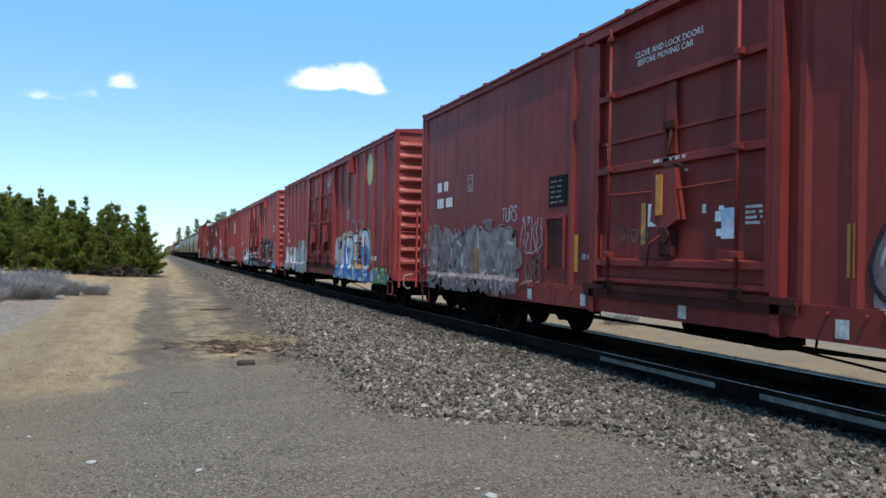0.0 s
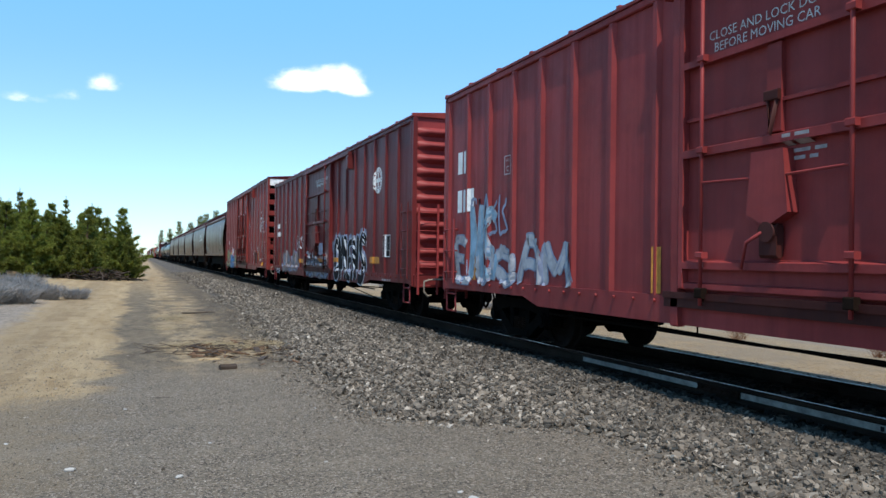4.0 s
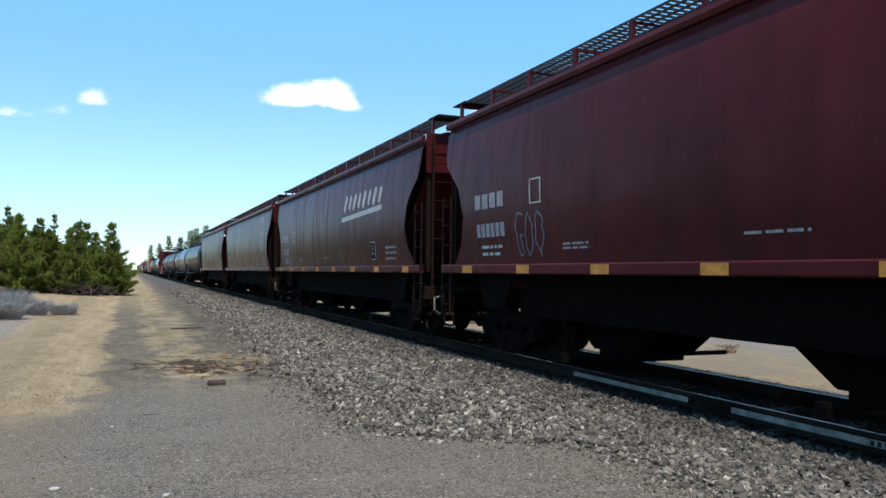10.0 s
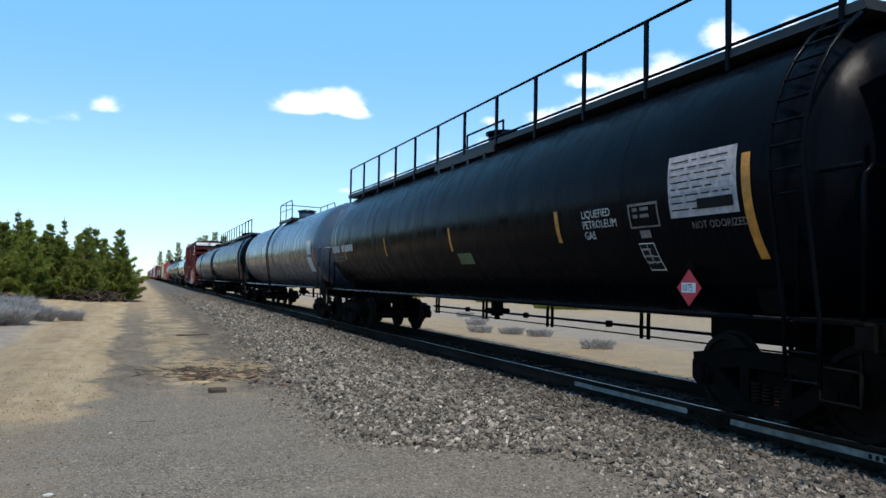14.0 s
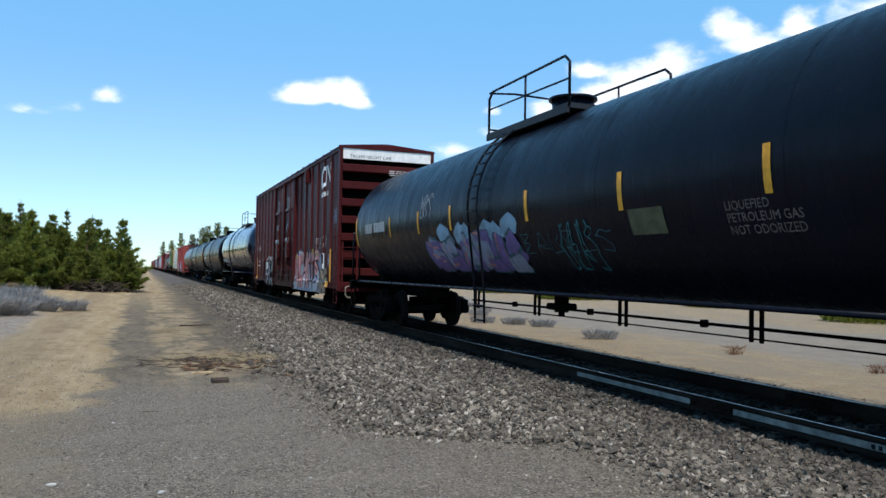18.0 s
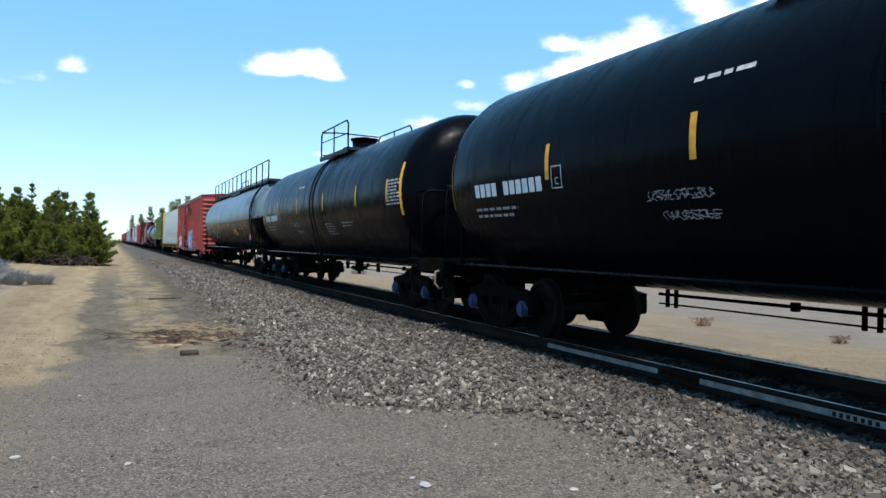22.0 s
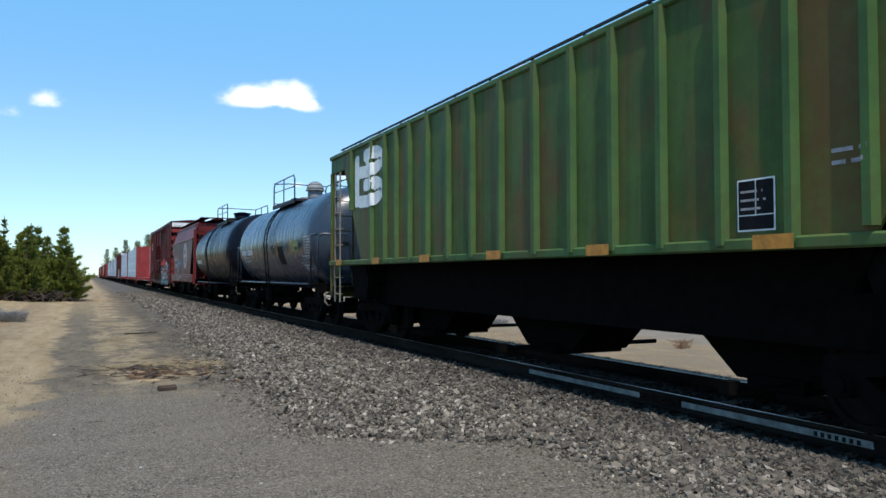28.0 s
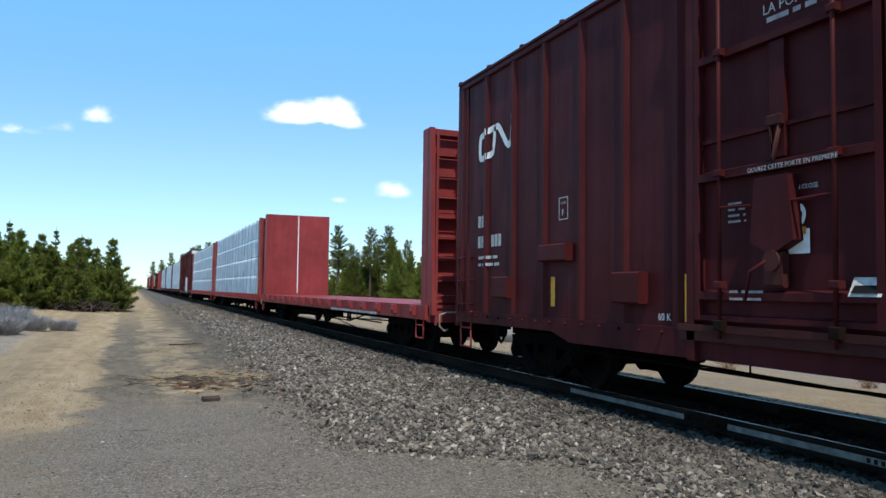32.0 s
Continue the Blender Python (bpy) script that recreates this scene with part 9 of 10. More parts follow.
    bars(car, "olive_label", sx, [(-3.36, -4.09, 2.08, 2.39)], plain("olive_label", (0.25, 0.26, 0.10), 0.6), 0.008)
    fine_print(car, sx, -3.44, 2.34, 0.6, 2, SIGNBLACK, 0.03, 0.07, 51, "label_print")
    word_bars(car, sx, -3.66, 2.13, ["-- ---"], 0.08, SIGNBLACK, "label_mark", 0.012)
    fine_print(car, sx, -1.40, 2.50, 0.9, 2, PALE, 0.03, 0.07, 52, "caution_print")
    bars(car, "data_table", sx, [(-4.72, -5.75, 1.86 + 0.075 * q, 1.875 + 0.075 * q) for q in range(9)] + [(y0, y0 - 0.02, 1.86, 2.475) for y0 in (-4.72, -5.05, -5.4, -5.73)], PALE, 0.009, "white ruled data table")
    fine_print(car, sx, -4.76, 2.43, 0.95, 8, DIMWHITE, 0.030, 0.075, 46, "data_panel")
    py = -4.33
    bars(car, "panel_frame", sx, [(py, py - 0.46, 1.56, 1.58), (py, py - 0.46, 1.92, 1.94), (py, py - 0.46, 1.66, 1.68), (py, py - 0.02, 1.56, 1.94), (py - 0.22, py - 0.24, 1.66, 1.94), (py - 0.44, py - 0.46, 1.56, 1.94)], WHITE, 0.009, "white ruled service frame")
    fine_print(car, sx, -3.95, 1.72, 0.3, 3, DIMWHITE, 0.03, 0.08, 53, "side_print")
    bars(car, "worn_patch", sx, [(-4.2, -4.45, 1.48, 1.72)], DIMWHITE, 0.006)
    car, sx, h, t = tank_car("tank_car", "dark blue-black tank car with thin white tags", 497.0, 509.1, BLUEGREY, 1.57, 2.49, seed=12, dome="plain", stripe_at=(2.92, 1.61, -0.37, -2.3), zs=(1.90, 2.33), ladder_y=0.22, rail_z=1.02)
    word_bars(car, sx, 4.62, 1.97, ["---------"], 0.20, WHITE, wide=1.42)
    fine_print(car, sx, 4.5, 2.29, 0.9, 1, PALE, 0.045, 0.1, 54)
    fine_print(car, sx, 4.5, 1.82, 1.9, 2, FADED, 0.04, 0.1, 47)
    scrawl(car, sx, 2.95, 1.78, 1.2, 0.44, 4, "grey", 48, 0.018)
    scrawl(car, sx, 1.56, 1.76, 0.95, 0.42, 4, "grey", 55, 0.018)
    scrawl(car, sx, 1.2, 1.5, 0.5, 0.25, 3, "grey", 56, 0.014)
    fine_print(car, sx, -1.62, 2.04, 0.42, 5, PALE, 0.022, 0.05, 49)
    fine_print(car, sx, -1.75, 1.60, 0.6, 1, DIMWHITE, 0.02, 0.05, 57)
    fine_print(car, sx, 2.25, 3.28, 0.42, 5, PALE, 0.018, 0.045, 50)
    # red angular hopper covered in tags
    car, sx, h = angular_hopper("covered_hopper", "weathered red two-bay hopper covered in tags", 510.0, 521.72, DEEPRED)
    round_emblem(car, sx, -1.95, 2.55, 0.95, 0.78, PALE, RED2)
    word_bars(car, sx, 4.0, 2.30, ["-- --"], 0.26, DIMWHITE, wide=1.75)
    word_bars(car, sx, 3.98, 1.88, ["------"], 0.25, DIMWHITE, wide=1.7)
    # old tags by several writers
    strokes(car, sx, 5.20, 3.72, 0.62, 0.34, "08 12 37/15 46/49 42 64 51/79 62 98 85 90", "grey", 0.024)
    strokes(car, sx, 4.95, 3.50, 0.40, 0.24, "09 11 40/48 30/79 61 90", "grey", 0.022)
    strokes(car, sx, 5.04, 2.62, 0.46, 0.50, "06 39 68 46 14 37 77 96 63 32 74 93/25 54", "white", 0.024)
    strokes(car, sx, 4.80, 2.18, 0.38, 0.42, "19 05 38 25 67 44 12 51 82 63 94 81", "white", 0.022)
    strokes(car, sx, 4.74, 1.62, 0.30, 0.52, "19 47 16 54 23 51 70/62 90", "grey", 0.020)
    strokes(car, sx, 4.36, 1.42, 1.18, 0.30, "08 13 27 25 38 34 47 45 57 53 12 01 20 60 81 92 73 54", "lilac", 0.026)
    strokes(car, sx, 2.36, 1.98, 0.92, 0.46, "27 05 02 21 33 25/38 32/35 54/58 50/79 64 72 94/68 99/81 97 62 51/30 80/41 71", "sky", 0.034)
    strokes(car, sx, 2.12, 1.50, 1.30, 0.42, "19 03 21/09 38 47 35 14 42/67 58 45 54 42 50 61/79 66 51 72/49 78 96 93 80 70 74", "lilac", 0.024)
    strokes(car, sx, 1.55, 1.86, 0.62, 0.36, "04 18 23/36 78 97 64/55 92", "grey", 0.018)
    strokes(car, sx, 2.80, 1.44, 0.86, 0.40, "08 13 37 21/49 24 42 64/69 45 53 74/89 66 71 93 80/00 90", "lilac", 0.030)
    strokes(car, sx, 1.10, 1.98, 1.00, 0.26, "06 28 47 25 46 78 95/03 54 83", "blue", 0.11)
    strokes(car, sx, 3.90, 2.62, 2.30, 0.66, "03 16 28 25/36 59 53 42/55 78/67 73 85/15 45", "deepgreen", 0.05)
    strokes(car, sx, 1.50, 2.60, 2.20, 0.60, "06 28 44 15/48 52 77/69 85 93", "deepgreen", 0.05)
    strokes(car, sx, -0.30, 1.55, 1.70, 0.80, "07 18 12 30/39 52 68/56 79 94 71/33 93", "lilac", 0.026)
    strokes(car, sx, -2.60, 2.10, 1.60, 0.75, "08 11 37 24/49 43 66 78 62/87 92", "grey", 0.026)
    # the sill is written over from end to end
    for k, (y, w, col, width) in enumerate(((5.3, 0.9, "grey", 0.018), (3.9, 0.62, "lilac", 0.016), (3.2, 0.80, "lilac", 0.016), (2.32, 0.85, "sky", 0.036), (1.46, 0.80, "white", 0.030), (0.62, 0.9, "white", 0.030), (-0.4, 1.2, "lilac", 0.020), (-1.8, 1.4, "grey", 0.022), (-3.4, 1.5, "lilac", 0.020))):
        strokes(car, sx, y, 1.05, w, 0.30, ("08 12 36 24/38 41 55/57 62 88 74 91", "19 03 31 27/46 59 52/68 73 90 85", "06 28 15 42/49 33 61/57 79 84 92")[k % 3], col, width)
    bars(car, "sill_reflector", sx, [(3.84, 3.40, 0.985, 1.05), (1.72, 1.36, 0.985, 1.05)], ORANGE, 0.012, "orange reflector strip", True)
    # tall brown box car with teal letters
    d = ((-1.87, 0.36), (0.40, 2.62))
    car, sx, h = boxcar("box_car", "tall brown-red box car with teal and red graffiti", 523.11, 541.72, BROWN, BROWN, 5.19, 1.0, d, 0.05, True, RED2, 0, True, seed=13, postm=BROWNPOST, brackets=((5.21, 5.97, 1.84, 2.08), (3.56, 4.11, 1.28, 1.66), (6.97, 7.55, 1.30, 1.64)))
    dress_box(car, sx, h, d, 5.12, 9, "60 K", "F", (5.6, 2.42), ((2.84, 1.1, 1.62), (5.75, 1.2, 1.62), (-2.7, 1.1, 1.6)))
    graffiti(car, sx, -1.55, 0.66, 6.3, 1.55, 5, "teal", "black", 141, 0.34, "darkteal", "white", "teal", "red")
    graffiti(car, sx, -2.4, 1.15, 5.2, 0.75, 5, "red", "black", 145, 0.16, None, "white")
    for k in range(4):
        bars(car, "sprayed_fade", sx, [(-2.3 - 1.7 * k, -2.8 - 1.7 * k, 2.0, 2.35)], SPRAY["red" if k % 2 else "white"], 0.005)
    for a, b in d:
        lettering(car, "      AVANT OU\nLA PORTE PRINC", sx, b - 0.9, 4.22, 0.14, PALE, "door_stencil")
        fine_print(car, sx, b - 0.95, 4.00, 1.1, 1, DIMWHITE, 0.05, 0.10, 143, "door_stencil_mark")
    line_emblem(car, sx, 8.3, 3.70, 1.3, 0.46, WHITE)
    word_bars(car, sx, 8.36, 2.50, ["---", "--- ---"], 0.2, PALE)
    fine_print(car, sx, h - 0.8, 1.95, 0.9, 2, PALE, 0.05, 0.12, 144)
    lettering(car, "OUVREZ CETTE PORTE EN PREMIERE", sx, 1.78, 2.56, 0.062, PALE, "door_band_stencil", 0.066)
    lettering(car, "OPEN CLOSE", sx, 1.44, 2.36, 0.06, PALE, "door_stencil", 0.012)
    disc(car, sx, 1.32, 2.13, 0.10, 0.11, WHITE, "round_sticker", 0.014, 0.6)
    bars(car, "white_sticker", sx, [(1.42, 1.18, 1.78, 2.00)], WHITE, 0.014)
    bars(car, "orange_sticker", sx, [(1.68, 1.50, 1.84, 1.98), (1.40, 1.22, 1.95, 2.02)], ORANGE, 0.017, each=True)
    bars(car, "white_sign_frame", sx, [(0.73, 0.42, 1.40, 1.56)], PALE, 0.014)
    bars(car, "sign_field", sx, [(0.70, 0.45, 1.43, 1.53)], SIGNBLACK, 0.018)
    fine_print(car, sx, 2.2, 2.3, 0.25, 4, DIMWHITE, 0.022, 0.06, 146, "door_print")
    fine_print(car, sx, 2.1, 1.42, 0.5, 2, DIMWHITE, 0.025, 0.07, 147, "door_print")
    dimensions(car, sx, -6.4, 2.45, PALE)
    end_lettering(car, "EXCESS HEIGHT CAR", -1.3, -h - 0.024, 4.86, 0.17, SIGNBLACK)
    bars(car, "corner_reflector", sx, [(-8.75, -8.87, 1.25, 2.2)], RED2, 0.012)
    g = Geo().box(-1.3, -0.55, -h - 0.36, -h - 0.33, 1.42, 1.72)
    part("yellow_end_board", g, ORANGE, car, "ochre board on the end")
    # empty red flat car
    car, sx, h = flat_car("bulkhead_flat_car", "empty red bulkhead flat car with laddered end", 543.5, 565.2, RED2, True, 1.10, 4.78)
    fine_print(car, sx, -h + 8.0, 0.8, 5.0, 1, PALE, 0.06, 0.1, 150)
    # two lumber cars, then the tail of the train
    flat_car("bulkhead_flat_car", "red bulkhead flat car under a pale lumber load", 566.8, 588.8, RED2, True, 1.10, 4.78)
    lumber(566.8, 588.8, 4, 4.6, BLUEWRAP, False, 4.72, 1.10, seed=5, inset=0.9)
    flat_car("bulkhead_flat_car", "red bulkhead flat car under a pale lumber load", 590.4, 612.4, RED2, True, 1.10, 4.78)
    lumber(590.4, 612.4, 4, 4.6, BLUEWRAP, False, 4.72, 1.10, seed=6, inset=0.9)
    car, sx, h = boxcar("box_car", "brown box car with white graffiti", 614.0, 632.8, BROWN, BROWN, 5.19, 1.0, d, 0.05, True, BROWN, 0, True, seed=14)
    graffiti(car, sx, 0.0, 0.9, 5.0, 1.6, 4, "white", "grey", 151, 0.4, "white")
    s = 634.4
    for k in range(3):
        flat_car("bulkhead_flat_car", "bulkhead flat car under a pale blue lumber load", s, s + 22, BROWN, True, 1.10, 4.78)
        lumber(s, s + 22, 4, 4.6, BLUEWRAP, False, 4.72, 1.10, seed=7 + k, inset=0.9)
        s += 23.6
    for k in range(8):
        if k % 3 == 2:
            curved_hopper("covered_hopper", "dark covered hopper far down the train", s, s + 17.2, BLUEGREY, seed=20 + k)
            s += 18.8
        else:
            boxcar("box_car", "red box car far down the train", s, s + 18.9, (RED3, BROWN, RED2)[k % 3], RED, 4.6, 1.2, ((-1.5, 1.5),), 0.07, seed=20 + k)
            s += 20.6


def placard(car, shell, y, z):
    """Red and white diamond placard on an upright holder before the shell."""
    flat = shell(y, z + 0.35) + 0.05

    def sx(a, b):
        return flat
    part("placard_holder", Geo().box(flat, flat + 0.03, y - 0.06, y + 0.06, z - 0.2, z + 0.30).box(flat + 0.01, flat + 0.25, y - 0.05, y + 0.05, z + 0.22, z + 0.28), DARK, car)
    g = Geo()
    s = 0.21
    g.grid([[(sx(y, z + s) - 0.012, y, z + s), (sx(y - s, z) - 0.012, y - s, z)], [(sx(y + s, z) - 0.012, y + s, z), (sx(y, z - s) - 0.012, y, z - s)]], False)
    part("hazard_placard", g, SIGNRED, car, "red diamond placard")
    bars(car, "placard_band", sx, [(y + 0.12, y - 0.12, z - 0.055, z + 0.055)], WHITE, 0.02)
    lettering(car, "1075", sx, y + 0.105, z - 0.04, 0.115, SIGNBLACK, "placard_number", 0.026, 0.8)


def line_emblem(car, sx, y, z, w, h, mat):
    """A continuous-line emblem drawn as one bent band."""
    g = Geo()
    one = ((0.40, 0.20), (0.36, 0.06), (0.08, 0.0), (0.0, 0.10), (0.0, 0.72), (0.07, 0.86), (0.36, 0.98), (0.44, 0.90), (0.41, 0.20))
    two = ((0.43, 0.90), (0.50, 1.0), (0.58, 0.90), (0.80, 0.22), (0.88, 0.22), (0.92, 0.35), (0.95, 1.2))
    for line in (one, two):
        ribbon(g, curve([(y - w * a, z + h * b) for a, b in line], 4), w * 0.085, sx, 0.009)
    part("line_emblem", g, mat, car, "white bent-line emblem")


build_train()

# ---- woods, brush and litter ----
def foliage_material(name, a, b, rough=0.75, through_tint=(1, 1, 1)):
    m = Mat(name, rough)
    g = m.n("ShaderNodeNewGeometry")
    oi = m.n("ShaderNodeObjectInfo")
    c = m.mix(g.outputs["Random Per Island"], a, b)
    c = m.mix(m.math("MULTIPLY", oi.outputs["Random"], 0.35), c, tint(a, 0.8))
    m.color(c)
    # thin needles and blades let light through
    tree = m.m.node_tree
    out = next(n for n in tree.nodes if n.type == "OUTPUT_MATERIAL")
    thru, both = m.n("ShaderNodeBsdfTranslucent"), m.n("ShaderNodeMixShader")
    m.link(m.mix(1.0, c, through_tint, "MULTIPLY"), thru.inputs["Color"])
    both.inputs[0].default_value = 0.38
    m.link(m.b.outputs[0], both.inputs[1])
    m.link(thru.outputs[0], both.inputs[2])
    m.link(both.outputs[0], out.inputs["Surface"])
    return m.m


PINE = foliage_material("pine_needles", (0.060, 0.082, 0.020), (0.245, 0.262, 0.062), 0.75, (1.25, 1.2, 0.6))
PALEPINE = foliage_material("sunlit_young_pine_needles", (0.085, 0.115, 0.024), (0.29, 0.32, 0.075), 0.75, (1.25, 1.2, 0.6))
BARK = plain("pine_bark", (0.085, 0.055, 0.038), 0.9, 0, 0.4, 8, 0.5)
TWIG = foliage_material("grey_sage_twigs", (0.22, 0.20, 0.185), (0.48, 0.45, 0.42))
STRAW = foliage_material("dry_straw", (0.30, 0.225, 0.125), (0.50, 0.41, 0.26))
DEADWOOD = plain("dead_brown_wood", (0.052, 0.037, 0.028), 0.9, 0, 0.45, 5, 0.4)
BARKCHIP = plain("rotten_orange_bark", (0.115, 0.062, 0.032), 0.9, 0, 0.4, 9, 0.3)
RUSTPLANT = foliage_material("reddish_dry_plant", (0.16, 0.055, 0.03), (0.28, 0.16, 0.08))


def pine_meshes(seed, height, spread, needles, bare=0.06, tufts=9, levels=15, rounded=0.0):
    """Trunk with whorls of rising limbs, each with needle tufts along it; gaps stay open between the whorls."""
    r = random.Random(seed)
    trunk, crown = Geo(), Geo()
    lean = (r.uniform(-0.03, 0.03), r.uniform(-0.03, 0.03))
    rad = 0.018 * height + 0.03

    def axis(k):
        return (lean[0] * height * k + 0.03 * math.sin(k * 9), lean[1] * height * k + 0.03 * math.cos(k * 7))

    def tuft(c, ang, s, n):
        for _ in range(n):
            d = Vector((r.gauss(0, 0.8) + math.cos(ang) * 0.8, r.gauss(0, 0.8) + math.sin(ang) * 0.8, r.gauss(0.6, 0.6))).normalized()
            ln = s * r.uniform(0.6, 1.2)
            w = d.cross(Vector((r.uniform(-1, 1), r.uniform(-1, 1), r.uniform(-1, 1)))).normalized() * ln * 0.085
            o = len(crown.v)
            crown.v += [tuple(c - w), tuple(c + w), tuple(c + d * ln + w * 0.15)]
            crown.face([o, o + 1, o + 2])

    for i in range(8):
        a, b = i / 8, (i + 1) / 8
        trunk.cyl((*axis(a), height * a), (*axis(b), height * b), rad * (1 - a * 0.92), 7, rad * (1 - b * 0.92), False)
    for lv in range(levels):
        k = bare + (0.97 - bare) * (lv + r.uniform(0.2, 0.8)) / levels
        full = (1 - k) ** 1.08 * (1 - rounded) + rounded * math.sqrt(max(0.0, 1 - ((k - bare) / (1 - bare)) ** 2.2)) * 0.8
        reach = spread * full * r.uniform(0.8, 1.2) + 0.05 * spread
        n = r.randint(4, 6)
        off = r.uniform(0, 6.3)
        for j in range(n):
            if r.random() < 0.15:
                continue
            ang = off + 6.283 * j / n + r.uniform(-0.35, 0.35)
            ln = reach * r.uniform(0.55, 1.2)
            x0, y0 = axis(k)
            z0 = height * k
            rise = r.uniform(0.25, 0.6) * ln + 0.05 * height * max(0.0, k - 0.5)
            trunk.cyl((x0, y0, z0), (x0 + math.cos(ang) * ln, y0 + math.sin(ang) * ln, z0 + rise), 0.016 + 0.006 * ln, 4, 0.005, False)
            cnt = max(4, int(tufts * ln / max(0.4, spread) + 3))
            fine = spread * (0.175 - 0.06 * k)
            for q in range(cnt):
                f = 0.22 + 0.8 * (q + r.random()) / cnt
                side = r.choice((-1, 1)) * r.random() * 0.30 * ln * (1.1 - f)
                c = Vector((x0 + math.cos(ang) * ln * f - math.sin(ang) * side, y0 + math.sin(ang) * ln * f + math.cos(ang) * side, z0 + rise * f ** 1.6 + r.uniform(-0.03, 0.05) * spread))
                tuft(c, ang, fine, 24)
            tuft(Vector((x0 + math.cos(ang) * ln, y0 + math.sin(ang) * ln, z0 + rise)), ang, fine * 1.15, 16)
    # upright leader and candles at the top
    for sh in range(5):
        ang, off = r.uniform(0, 6.28), 0 if sh == 0 else r.uniform(0.10, 0.26) * spread
        k0 = 0.95 if sh == 0 else 0.97 - off / spread
        x0, y0 = axis(min(1.0, k0))
        base = Vector((x0 + math.cos(ang) * off, y0 + math.sin(ang) * off, height * k0))
        ln = height * (0.08 if sh == 0 else r.uniform(0.04, 0.07))
        for q in range(12):
            c = base + Vector((0, 0, ln * q / 11))
            for _ in range(5):
                d = Vector((r.gauss(0, 0.9), r.gauss(0, 0.9), 1.0)).normalized()
                s = (0.15 - 0.08 * q / 11) * spread * 0.75
                w = d.cross(Vector((r.uniform(-1, 1), r.uniform(-1, 1), r.uniform(-1, 1)))).normalized() * s * 0.12
                o = len(crown.v)
                crown.v += [tuple(c - w), tuple(c + w), tuple(c + d * s + w * 0.15)]
                crown.face([o, o + 1, o + 2])
    return trunk.mesh("trunk", BARK), crown.mesh("crown", needles)


def plant_tree(meshes, x, y, s, label, group, name="pine_tree", z=None):
    t = thing(name, label, "tree", group)
    t.location = (x, y, (ground_height(x, y) if z is None else z) - 0.05)
    t.scale = (s, s, s)
    t.rotation_euler = (0, 0, (x * 7.3 + y * 3.1) % 6.28)
    part("trunk", meshes[0], None, t)
    part("crown", meshes[1], None, t)


